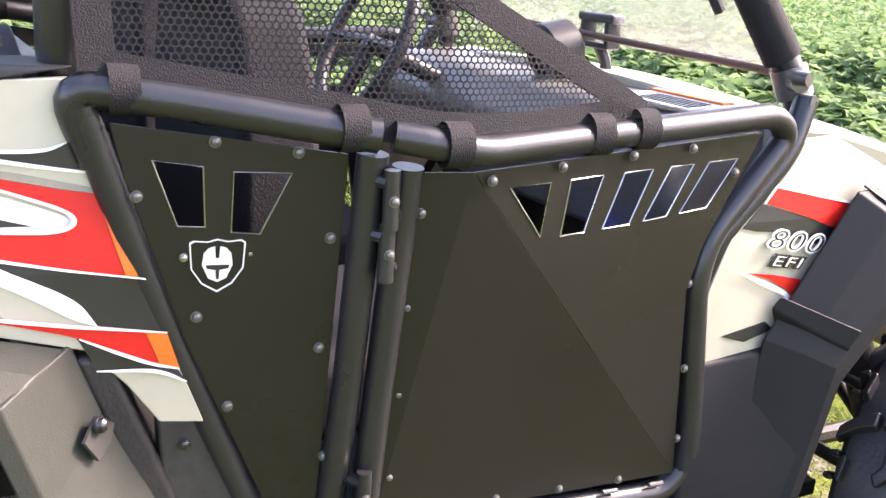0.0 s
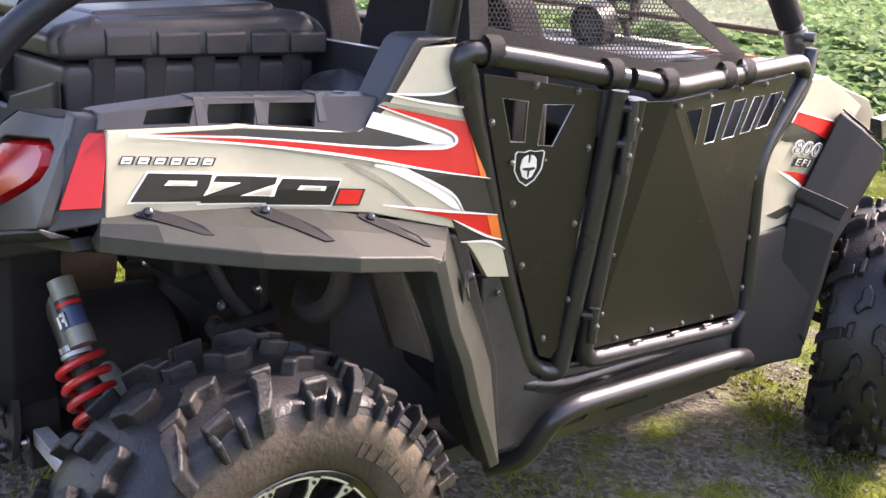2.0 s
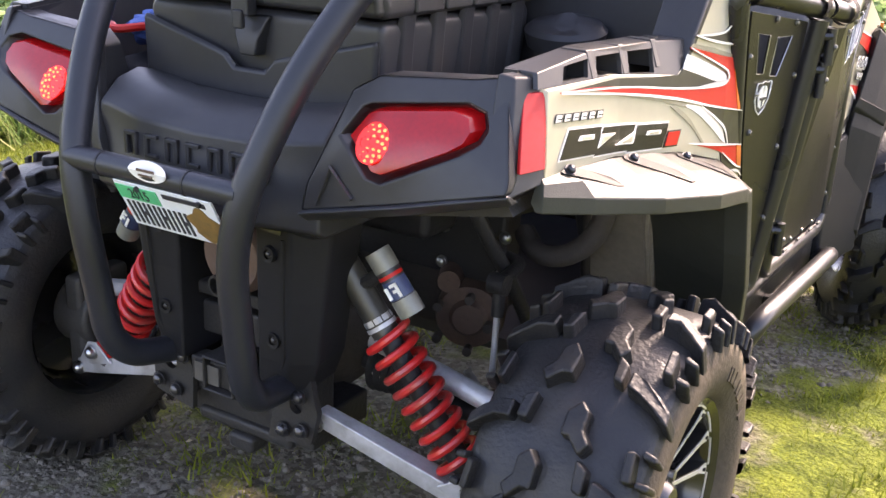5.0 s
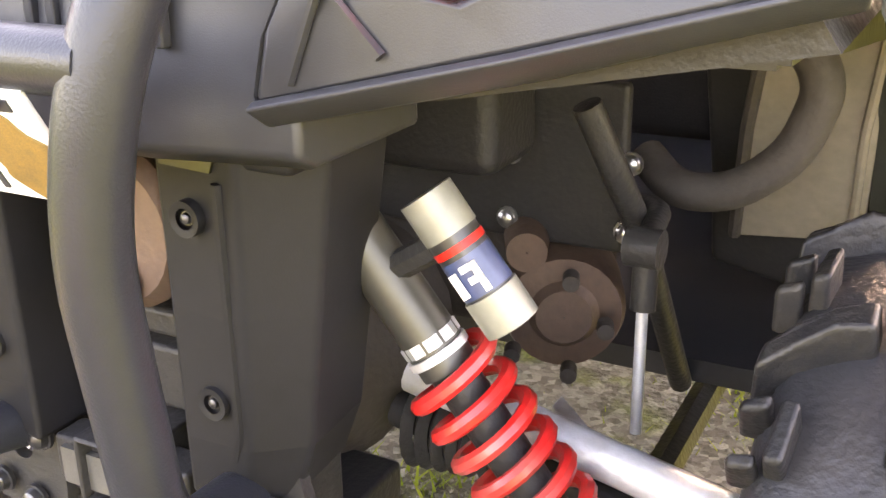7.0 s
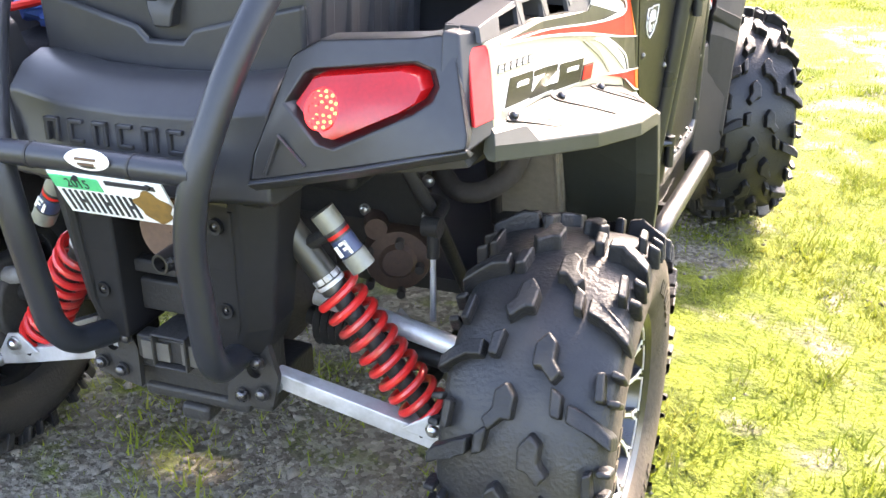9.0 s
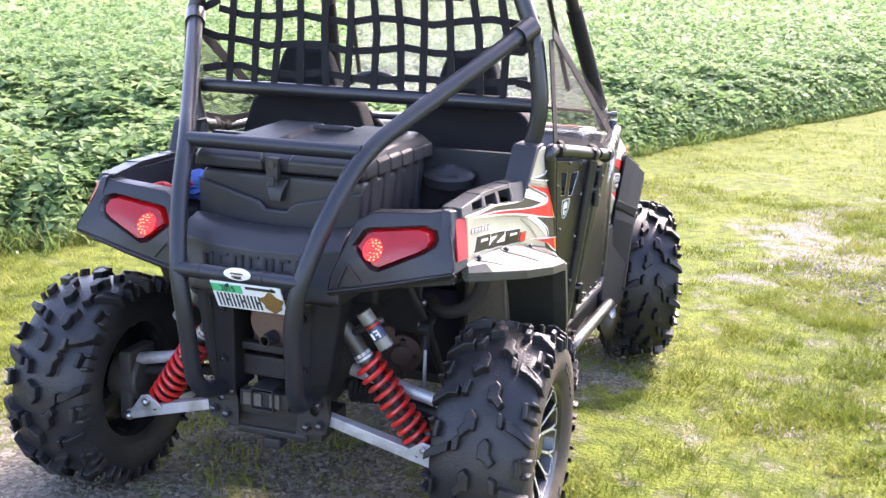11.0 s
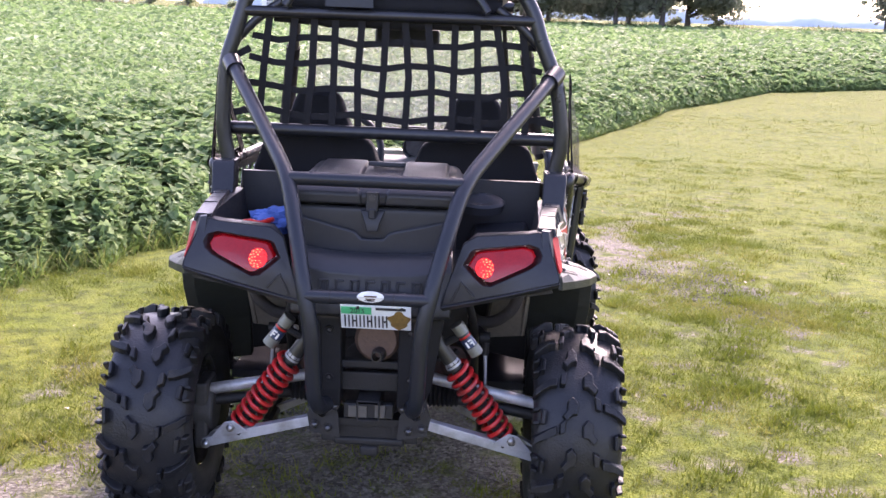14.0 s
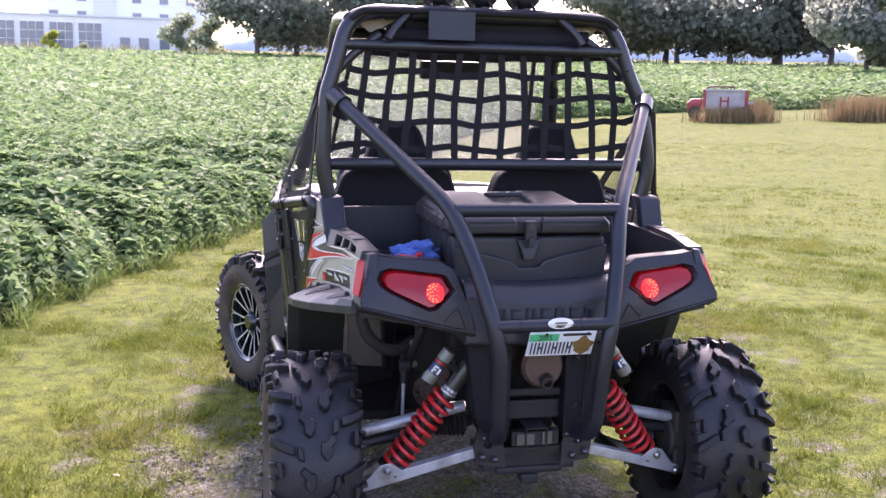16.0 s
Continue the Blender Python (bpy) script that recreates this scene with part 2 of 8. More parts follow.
def tube(pts, r, seg=14, bend=0.06, closed=False, steps=6, flat=None):
    """A round tube along a polyline; flat: (width, thickness) of a strap instead."""
    path = rounded(pts, bend, steps, closed) if bend else [Vector(p) for p in pts]
    bm, rings, n = bmesh.new(), [], len(path)
    up = None
    for i, p in enumerate(path):
        a = path[i - 1] if (i or closed) else p
        b = path[(i + 1) % n] if (i < n - 1 or closed) else p
        d = (b - a).normalized()
        if up is None:
            up = Vector((0, 0, 1)) if abs(d.z) < 0.9 else Vector((0, 1, 0))
        side = d.cross(up).normalized()
        up = side.cross(d).normalized()
        rad = r[i * (len(r) - 1) // max(1, n - 1)] if isinstance(r, (list, tuple)) else r
        rings.append([bm.verts.new(p + (side * math.cos(k * math.tau / seg) + up * math.sin(k * math.tau / seg)) * rad) for k in range(seg)])
    for i in range(n if closed else n - 1):
        a, b = rings[i], rings[(i + 1) % n]
        for k in range(seg):
            bm.faces.new((a[k], a[(k + 1) % seg], b[(k + 1) % seg], b[k]))
    if not closed:
        bm.faces.new(rings[0])
        bm.faces.new(rings[-1][::-1])
    return bm


def strap(pts, width, thick, normal, bend=0.0):
    """A flat band along a polyline, lying square to normal."""
    path = rounded(pts, bend, 4) if bend else [Vector(p) for p in pts]
    bm, rings, n = bmesh.new(), [], len(path)
    nn = Vector(normal).normalized()
    for i, p in enumerate(path):
        d = (path[min(i + 1, n - 1)] - path[max(i - 1, 0)]).normalized()
        s = d.cross(nn).normalized() * width / 2
        h = s.cross(d).normalized() * thick / 2
        rings.append([bm.verts.new(p + v) for v in (s + h, s - h, -s - h, -s + h)])
    for a, b in zip(rings, rings[1:]):
        for k in range(4):
            bm.faces.new((a[k], a[(k + 1) % 4], b[(k + 1) % 4], b[k]))
    bm.faces.new(rings[0])
    bm.faces.new(rings[-1][::-1])
    return bm


def box(x0, x1, y0, y1, z0, z1):
    bm = bmesh.new()
    bmesh.ops.create_cube(bm, size=1)
    for v in bm.verts:
        v.co = Vector(((x0 + x1) / 2 + v.co.x * (x1 - x0), (y0 + y1) / 2 + v.co.y * (y1 - y0), (z0 + z1) / 2 + v.co.z * (z1 - z0)))
    return bm


def loft(rings, caps=True, closed=True):
    """Skins rings of equal length."""
    bm = bmesh.new()
    vs = [[bm.verts.new(p) for p in ring] for ring in rings]
    m = len(vs[0])
    for a, b in zip(vs, vs[1:]):
        for k in range(m if closed else m - 1):
            bm.faces.new((a[k], a[(k + 1) % m], b[(k + 1) % m], b[k]))
    if caps:
        bm.faces.new(vs[0])
        bm.faces.new(vs[-1][::-1])
    return bm


def disc_between(a, b, r, seg=20, r2=None):
    """A cylinder or cone from a to b."""
    a, b = Vector(a), Vector(b)
    d = (b - a).normalized()
    s = d.orthogonal().normalized()
    u = d.cross(s)
    ring = lambda p, q: [p + (s * math.cos(k * math.tau / seg) + u * math.sin(k * math.tau / seg)) * q for k in range(seg)]
    return loft([ring(a, r), ring(b, r if r2 is None else r2)])


def lathe(profile, seg=48, axis="x"):
    """Turns a profile of (along, radius) about an axis; closed if the ends meet."""
    rings = []
    for k in range(seg):
        c, s = math.cos(k * math.tau / seg), math.sin(k * math.tau / seg)
        rings.append([Vector((a, r * c, r * s)) if axis == "x" else Vector((r * c, r * s, a)) for a, r in profile])
    bm = bmesh.new()
    vs = [[bm.verts.new(p) for p in ring] for ring in rings]
    for i in range(seg):
        a, b = vs[i], vs[(i + 1) % seg]
        for k in range(len(profile) - 1):
            bm.faces.new((a[k], a[k + 1], b[k + 1], b[k]))
    bmesh.ops.remove_doubles(bm, verts=bm.verts, dist=1e-5)
    return bm


def moved(bm, m):
    bm.transform(m)
    return bm


def plate(points, thick, holes=(), direction=None):
    """A flat or nearly flat sheet from its outline, with thickness and holes cut through it (outlines in the same plane)."""
    pts = [Vector(p) for p in points]
    bm = bmesh.new()
    edges = []
    for ring in (pts, *[[Vector(q) for q in h] for h in holes]):
        vs = [bm.verts.new(p) for p in ring]
        edges += [bm.edges.new((vs[i], vs[(i + 1) % len(vs)])) for i in range(len(vs))]
    if holes:
        bmesh.ops.triangle_fill(bm, use_beauty=True, use_dissolve=False, edges=edges)
    else:
        bm.faces.new([v for v in bm.verts])
    n = Vector(direction) if direction else sum((f.normal for f in bm.faces if f.normal_update() is None), Vector()).normalized()
    geo = bmesh.ops.extrude_face_region(bm, geom=list(bm.faces))
    for v in geo["geom"]:
        if isinstance(v, bmesh.types.BMVert):
            v.co += n * thick
    return bm


def curve2(*knots, steps=8):
    """A smooth curve (Catmull-Rom) through points of the plane."""
    k = [Vector(p) for p in knots]
    k = [2 * k[0] - k[1], *k, 2 * k[-1] - k[-2]]
    out = []
    for i in range(1, len(k) - 2):
        for s in range(steps):
            t = s / steps
            out.append(0.5 * (2 * k[i] + (k[i + 1] - k[i - 1]) * t + (2 * k[i - 1] - 5 * k[i] + 4 * k[i + 1] - k[i + 2]) * t * t + (3 * k[i] - k[i - 1] - 3 * k[i + 1] + k[i + 2]) * t ** 3))
    return [tuple(p) for p in out] + [tuple(k[-2])]


def bolt(at, normal, r=0.0062, h=0.005):
    """A round-headed bolt on its washer."""
    a, n = Vector(at), Vector(normal).normalized()
    return join(disc_between(a, a + n * h * 0.35, r * 1.25, 12), disc_between(a + n * h * 0.35, a + n * h * 0.9, r, 12, r * 0.85), disc_between(a + n * h * 0.9, a + n * h * 1.2, r * 0.85, 12, r * 0.4))


# ---- the vehicle ----
utv = thing("side_by_side_utv", "champagne, black and red two-seat off-road vehicle with roll cage", "off-road vehicle")
utv.matrix_basis = STANCE
SIDE_Y = [(-0.40, 0.545), (-0.25, 0.553), (-0.05, 0.560), (0.10, 0.578), (0.30, 0.598), (0.50, 0.604), (1.2, 0.598), (1.6, 0.588)]
SIDE_Z = [(0.3, 0.0), (0.88, 0.0), (0.98, -0.010), (1.12, -0.014)]


def bent(knots, v):
    for (a, p), (b, q) in zip(knots, knots[1:]):
        if v <= b:
            return p + (q - p) * (v - a) / (b - a)
    return knots[-1][1]


def side_sheet(outline, thick=0.012, proud=0.0, side=SIDE_Y, other=None):
    """A sheet on the body's flank from an outline in y and z, or between two edges of equal length."""
    bm = bmesh.new()
    if other:
        a, b = ([bm.verts.new((0, y, z)) for y, z in edge] for edge in (outline, other))
        for i in range(len(a) - 1):
            bm.faces.new((a[i], a[i + 1], b[i + 1], b[i]))
    else:
        bm.faces.new([bm.verts.new((0, y, z)) for y, z in outline])
    bmesh.ops.triangulate(bm, faces=bm.faces, ngon_method="EAR_CLIP")
    for y, _ in side[1:-1]:
        bmesh.ops.bisect_plane(bm, geom=[*bm.verts, *bm.edges, *bm.faces], plane_co=(0, y, 0), plane_no=(0, 1, 0))
    for z, _ in SIDE_Z[1:-1]:
        bmesh.ops.bisect_plane(bm, geom=[*bm.verts, *bm.edges, *bm.faces], plane_co=(0, 0, z), plane_no=(0, 0, 1))
    for v in bm.verts:
        v.co.x = bent(side, v.co.y) + bent(SIDE_Z, v.co.z) + proud
    geo = bmesh.ops.extrude_face_region(bm, geom=list(bm.faces))
    for v in geo["geom"]:
        if isinstance(v, bmesh.types.BMVert):
            v.co.x -= thick
    return bm


def decal(name, outline, mat, parent, level=1, label=""):
    """A film laid on the flank; level says how many films lie under it."""
    return both(name, side_sheet(outline, 0.001, 0.0012 * level + 0.0006), mat, parent, label, smooth=False)


# rear quarter: painted panel with its graphics
QUARTER = [(-0.262, 0.862), (-0.252, 0.978), (-0.06, 0.977), (0.125, 0.958), (0.150, 0.968), (0.238, 1.086), (0.318, 1.090), (0.350, 1.0), (0.386, 0.867), (0.417, 0.765), (0.447, 0.683), (0.395, 0.690), (0.36, 0.74), (0.315, 0.788), (0.15, 0.830), (-0.05, 0.856)]
panels = both("quarter_panel", side_sheet(QUARTER, 0.014), PAINT, utv, "champagne metallic rear quarter panel with red and black graphics", bevel=0.003)
BLACK_TONGUE = [(-0.20, 0.9715), (-0.06, 0.972), (0.048, 0.963), (0.130, 0.958), (0.142, 0.966), *curve2((0.142, 0.966), (0.20, 0.951), (0.254, 0.936), (0.294, 0.928)), *curve2((0.294, 0.928), (0.254, 0.9275), (0.193, 0.9315), (0.113, 0.9395), (0.027, 0.950), (-0.10, 0.966))[1:]]
WHITE_TONGUE = [(0.142, 0.966), (0.156, 0.988), *curve2((0.156, 0.988), (0.207, 0.974), (0.261, 0.957), (0.303, 0.940), (0.294, 0.9285), (0.254, 0.936), (0.20, 0.951), (0.142, 0.966))[1:-1]]
BLACK_UP = [*curve2((0.177, 1.015), (0.23, 1.012), (0.28, 1.013), (0.308, 1.023))[:-1], (0.340, 1.030), (0.350, 0.998), (0.352, 0.986), (0.255, 1.0)]
BLACK_LOW = [(0.214, 0.8995), (0.30, 0.884), (0.384, 0.868), (0.403, 0.803), (0.329, 0.817), *curve2((0.329, 0.817), (0.306, 0.846), (0.266, 0.870), (0.214, 0.8985))[1:-1]]
WHITE_LICK = [*curve2((0.14, 0.909), (0.186, 0.893), (0.254, 0.857), (0.301, 0.828), (0.326, 0.817)), *curve2((0.326, 0.817), (0.304, 0.845), (0.264, 0.870), (0.21, 0.898), (0.14, 0.910))[1:-1]]
RED_LOW = [(0.205, 0.834), (0.262, 0.826), (0.404, 0.803), (0.418, 0.758), *curve2((0.418, 0.758), (0.388, 0.766), (0.353, 0.782), (0.309, 0.804), (0.263, 0.818), (0.205, 0.833))[1:-1]]
BLACK_TIP = [*curve2((0.306, 0.805), (0.354, 0.783), (0.389, 0.766), (0.418, 0.757))[:-1], (0.426, 0.740), *curve2((0.426, 0.740), (0.39, 0.757), (0.326, 0.764))[1:], (0.319, 0.781)]
SHADE_RED = [*curve2((0.157, 0.915), (0.079, 0.930), (-0.035, 0.9485), (-0.14, 0.965)), *curve2((-0.14, 0.9625), (-0.035, 0.9425), (0.079, 0.921), (0.157, 0.902))]
SHADE_PRONG = [(0.165, 0.9985), (0.25, 0.982), (0.357, 0.961), (0.356, 0.967), (0.25, 0.990), (0.175, 1.003)]
SHADE_LICK = [*curve2((0.115, 0.912), (0.16, 0.890), (0.20, 0.860), (0.235, 0.832)), *curve2((0.225, 0.834), (0.18, 0.868), (0.10, 0.913))]
for name, outline, mat, level in (("airbrushed_edge", SHADE_RED, AIRBRUSH, 1), ("airbrushed_edge", SHADE_PRONG, AIRBRUSH, 1), ("airbrushed_edge", SHADE_LICK, AIRBRUSH, 1), ("black_tongue", BLACK_TONGUE, BLACKGFX, 1), ("black_hook", BLACK_UP, BLACKGFX, 1), ("black_blade", BLACK_LOW, BLACKGFX, 1), ("black_tip", BLACK_TIP, BLACKGFX, 1), ("white_tongue", WHITE_TONGUE, WHITEGFX, 1), ("white_lick", WHITE_LICK, WHITEGFX, 1), ("red_blade", RED_LOW, REDGFX, 2), ("orange_edge", [(0.333, 0.9645), (0.357, 0.9598), (0.3835, 0.8695), (0.360, 0.874)], ORANGEGFX, 3), ("orange_edge", [(0.380, 0.8065), (0.4035, 0.803), (0.4175, 0.7585), (0.396, 0.764)], ORANGEGFX, 3)):
    decal(name, outline, mat, utv, level)
# the forked red band: a long lower prong and a hooked upper one
PRONG_LOW = (curve2((-0.225, 0.9722), (-0.12, 0.9665), (-0.035, 0.957), (0.113, 0.939), (0.193, 0.931), (0.254, 0.927), (0.292, 0.9275), (0.367, 0.9275)), curve2((-0.225, 0.9712), (-0.14, 0.9645), (-0.035, 0.9475), (0.079, 0.929), (0.157, 0.914), (0.253, 0.893), (0.32, 0.881), (0.384, 0.869)))
PRONG_UP = (curve2((0.162, 0.9965), (0.207, 0.982), (0.255, 0.966), (0.299, 0.949), (0.309, 0.936), (0.292, 0.9275)), curve2((0.162, 0.998), (0.23, 0.985), (0.29, 0.973), (0.3575, 0.960), (0.363, 0.942), (0.367, 0.9275)))
for low, high in (PRONG_LOW, PRONG_UP):
    both("red_fork", side_sheet(low, 0.001, 0.003, other=high), REDGFX, utv, smooth=False)


def line_decal(knots, w, mat, level, parent):
    c = [Vector(p) for p in curve2(*knots)]
    up, dn = [], []
    for i, p in enumerate(c):
        d = (c[min(i + 1, len(c) - 1)] - c[max(i - 1, 0)]).normalized()
        k = w / 2 * (0.35 + 0.65 * math.sin(math.pi * min(1, max(0.0, i / (len(c) - 1)))))
        up.append((p.x - d.y * k, p.y + d.x * k))
        dn.append((p.x + d.y * k, p.y - d.x * k))
    decal("pinstripe", up + dn[::-1], mat, parent, level)


for knots in (((-0.225, 0.9725), (-0.035, 0.957), (0.113, 0.939), (0.193, 0.931), (0.254, 0.927), (0.292, 0.9275), (0.309, 0.936), (0.299, 0.949), (0.255, 0.966), (0.207, 0.982), (0.162, 0.9975)), ((-0.225, 0.971), (-0.035, 0.947), (0.079, 0.929), (0.157, 0.914), (0.253, 0.893), (0.384, 0.8685)), ((0.205, 0.900), (0.266, 0.870), (0.306, 0.846), (0.329, 0.816)), ((0.17, 0.842), (0.262, 0.826), (0.404, 0.803)), ((0.177, 1.0155), (0.255, 1.0), (0.352, 0.986)), ((0.177, 1.016), (0.23, 1.013), (0.28, 1.014), (0.308, 1.024)), ((0.309, 0.804), (0.353, 0.782), (0.388, 0.766), (0.418, 0.757)), ((0.326, 0.764), (0.39, 0.757), (0.426, 0.740))):
    line_decal(knots, 0.0042, WHITEGFX, 4, utv)

# badge on the flank, drawn as plain slanted shapes
def slanted(y0, z0, pts, lean=0.45, size=1.0, tall=1.0):
    return [(y0 + (u + v * lean) * size, z0 + v * tall * size - u * 0.09 * size) for u, v in pts]


BLOCK = [(0, 0), (0.105, 0), (0.096, 0.043), (0.002, 0.044)]
for y0, notches in ((-0.228, "legs"), (-0.128, "sides"), (-0.026, "legs")):
    z0 = 0.8825 - 0.115 * (y0 + 0.228)
    decal("badge_edge", slanted(y0, z0, [(-0.003, -0.003), (0.1085, -0.003), (0.098, 0.046), (-0.001, 0.047)], 0.58, tall=0.84), WHITEGFX, utv, 1)
    decal("badge_letter_shape", slanted(y0, z0, BLOCK, 0.58, tall=0.84), DOORSHEET, utv, 2)
    if notches == "legs":
        cuts = [[(0.034, 0.0255), (0.080, 0.0250), (0.078, 0.0325), (0.036, 0.0330)]]
    else:
        cuts = [[(-0.002, 0.0120), (-0.001, 0.0340), (0.044, 0.0330)], [(0.108, 0.0110), (0.102, 0.0330), (0.056, 0.0120)]]
    for cut_ in cuts:
        mid_c = sum((Vector(p) for p in cut_), Vector((0, 0))) / len(cut_)
        decal("badge_slit", slanted(y0, z0, cut_, 0.58, tall=0.84), WHITEGFX, utv, 3)
        decal("badge_slit_fill", slanted(y0, z0, [tuple(mid_c + (Vector(p) - mid_c) * 0.62) for p in cut_], 0.58, tall=0.84), PAINT, utv, 4)
decal("badge_tail", slanted(0.082, 0.8490, [(0, 0), (0.046, 0), (0.046, 0.026), (0.0, 0.026)], 0.4), BLACKGFX, utv, 3)
decal("badge_tail_red", slanted(0.0855, 0.8515, [(0, 0), (0.039, 0), (0.039, 0.021), (0, 0.021)], 0.4), REDGFX, utv, 4)
for i in range(6):
    z0 = 0.9335 - i * 0.0020
    decal("small_word_bar", slanted(-0.238 + i * 0.0232, z0 + 0.0012, [(0, 0), (0.0135, 0), (0.0135, 0.0085), (0, 0.0085)], 0.5), WHITEGFX, utv, 2)
    decal("small_word_slit", slanted(-0.2335 + i * 0.0232, z0 + 0.0040, [(0, 0), (0.008, 0), (0.008, 0.0016), (0, 0.0016)], 0.5), BLACKGFX, utv, 3)
    decal("small_word_edge", slanted(-0.2400 + i * 0.0232, z0, [(0, 0), (0.0190, 0), (0.0190, 0.0112), (0, 0.0112)], 0.5), GREYPLASTIC, utv, 1)

# black bed rail along the top: a thin outer wall with three slanting windows, a flat top and an inner wall
def rail_x(y):
    return bent([(-0.27, 0.536), (-0.15, 0.545), (0.02, 0.556), (0.17, 0.574)], y)


windows = [[(-0.200, 0.982), (-0.190, 1.001), (-0.124, 1.005), (-0.134, 0.981)], [(-0.110, 0.980), (-0.102, 1.006), (-0.030, 1.005), (-0.038, 0.975)], [(-0.016, 0.974), (-0.008, 1.005), (0.066, 1.003), (0.058, 0.968)]]
wall = [(-0.262, 0.979), (-0.10, 0.976), (0.03, 0.966), (0.150, 0.956), (0.172, 1.008), (0.06, 1.012), (-0.10, 1.014), (-0.255, 0.998)]
at_rail = lambda pts: [Vector((rail_x(y) - 0.35 * (z - 0.97), y, z)) for y, z in pts]
both("bed_rail", plate(at_rail(wall), 0.007, [at_rail(w_) for w_ in windows], (-1, 0, 0)), PLASTIC, utv, "black plastic bed rail with tie-down pockets", smooth=False)
tops = [(-0.255, 0.998), (-0.10, 1.014), (0.06, 1.012), (0.172, 1.008)]
both("rail_top", loft([[(rail_x(y) - 0.35 * (z - 0.97), y, z + 0.001), (rail_x(y) - 0.06, y, z + 0.003), (rail_x(y) - 0.06, y, z - 0.006), (rail_x(y) - 0.35 * (z - 0.97), y, z - 0.006)] for y, z in tops]), PLASTIC, utv, smooth=False, bevel=0.002)
both("rail_inner", loft([[(rail_x(y) - 0.052, y, z - 0.006), (rail_x(y) - 0.062, y, z - 0.006), (rail_x(y) - 0.062, y, 0.90), (rail_x(y) - 0.052, y, 0.90)] for y, z in tops]), PLASTIC, utv, smooth=False)
for y in (-0.115, -0.024, 0.075):
    both("rail_bridge", loft([[(rail_x(y) - 0.058, y + d, 0.975), (rail_x(y) - 0.058, y + d, 1.016), (rail_x(y) - 0.016, y + d, 1.016), (rail_x(y) - 0.001, y + d, 0.975)] for d in (-0.009, 0.009)]), PLASTIC, utv, smooth=False, bevel=0.0015)
# black disc for a hole: the shade inside is put into the colour
both("rail_hole_shade", disc_between((0.522, 0.125, 1.008), (0.522, 0.125, 1.0135), 0.011, 16), BLACKGFX, utv)
both("cab_corner_trim", loft([[(0.50, 0.14, 0.95), (0.572, 0.14, 0.95), (0.572, 0.16, 0.945), (0.50, 0.19, 0.945)], [(0.505, 0.218, 1.092), (0.583, 0.218, 1.092), (0.583, 0.242, 1.086), (0.505, 0.27, 1.09)], [(0.505, 0.235, 1.104), (0.581, 0.232, 1.102), (0.581, 0.318, 1.100), (0.505, 0.318, 1.104)]]), PLASTIC, utv, bevel=0.006)

# tail: lamp housings and gate
def tail_y(z):
    return -0.350 + max(0.0, z - 0.86) * 0.55


HOUSING = [(0.205, 0.770), (0.215, 0.81), (0.262, 0.950), (0.300, 0.972), (0.452, 0.985), (0.478, 0.990), (0.500, 0.988), (0.545, 0.872), (0.545, 0.856), (0.38, 0.812)]
LAMP = [(0.279, 0.891), (0.299, 0.924), (0.311, 0.929), (0.44, 0.946), (0.466, 0.940), (0.475, 0.923), (0.469, 0.907), (0.447, 0.893), (0.348, 0.847), (0.332, 0.849)]
mid_l = Vector((0.37, 0.902))
BEZEL = [tuple(mid_l + (Vector(p) - mid_l) * 1.10 + (Vector(p) - mid_l).normalized() * 0.006) for p in LAMP]
front = [Vector((x, tail_y(z), z)) for x, z in HOUSING]
bm = plate(front, 0.02, holes=[[Vector((x, tail_y(z), z)) for x, z in BEZEL]], direction=(0, 1, 0))
skirt = loft([front, [Vector((min(x, 0.53) if i not in (0, 1, 2) else x + 0.015, -0.235, z - 0.0) ) for i, (x, z) in enumerate(HOUSING)]], caps=False)
both("lamp_housing", join(bm, skirt), PLASTIC, utv, "angular black plastic tail lamp housing", bevel=0.005)
both("lamp_recess", loft([[Vector((x, tail_y(z) + 0.003, z)) for x, z in BEZEL], [Vector((x, tail_y(z) + 0.028, z)) for x, z in LAMP], [Vector((x, tail_y(z) + 0.05, z)) for x, z in LAMP]], caps=False), BLACKGFX, utv)
lens_rings = [[Vector((mid_l.x + (x - mid_l.x) * k, tail_y(mid_l.y + (z - mid_l.y) * k) + d, mid_l.y + (z - mid_l.y) * k)) for x, z in LAMP] for k, d in ((1.0, 0.026), (0.99, 0.006), (0.94, -0.003), (0.5, -0.008), (0.05, -0.009))]
lenses = both("tail_lamp", loft(lens_rings), LENSRED, utv, "lit red tail lamp")
LED_AT = (0.328, 0.8885)
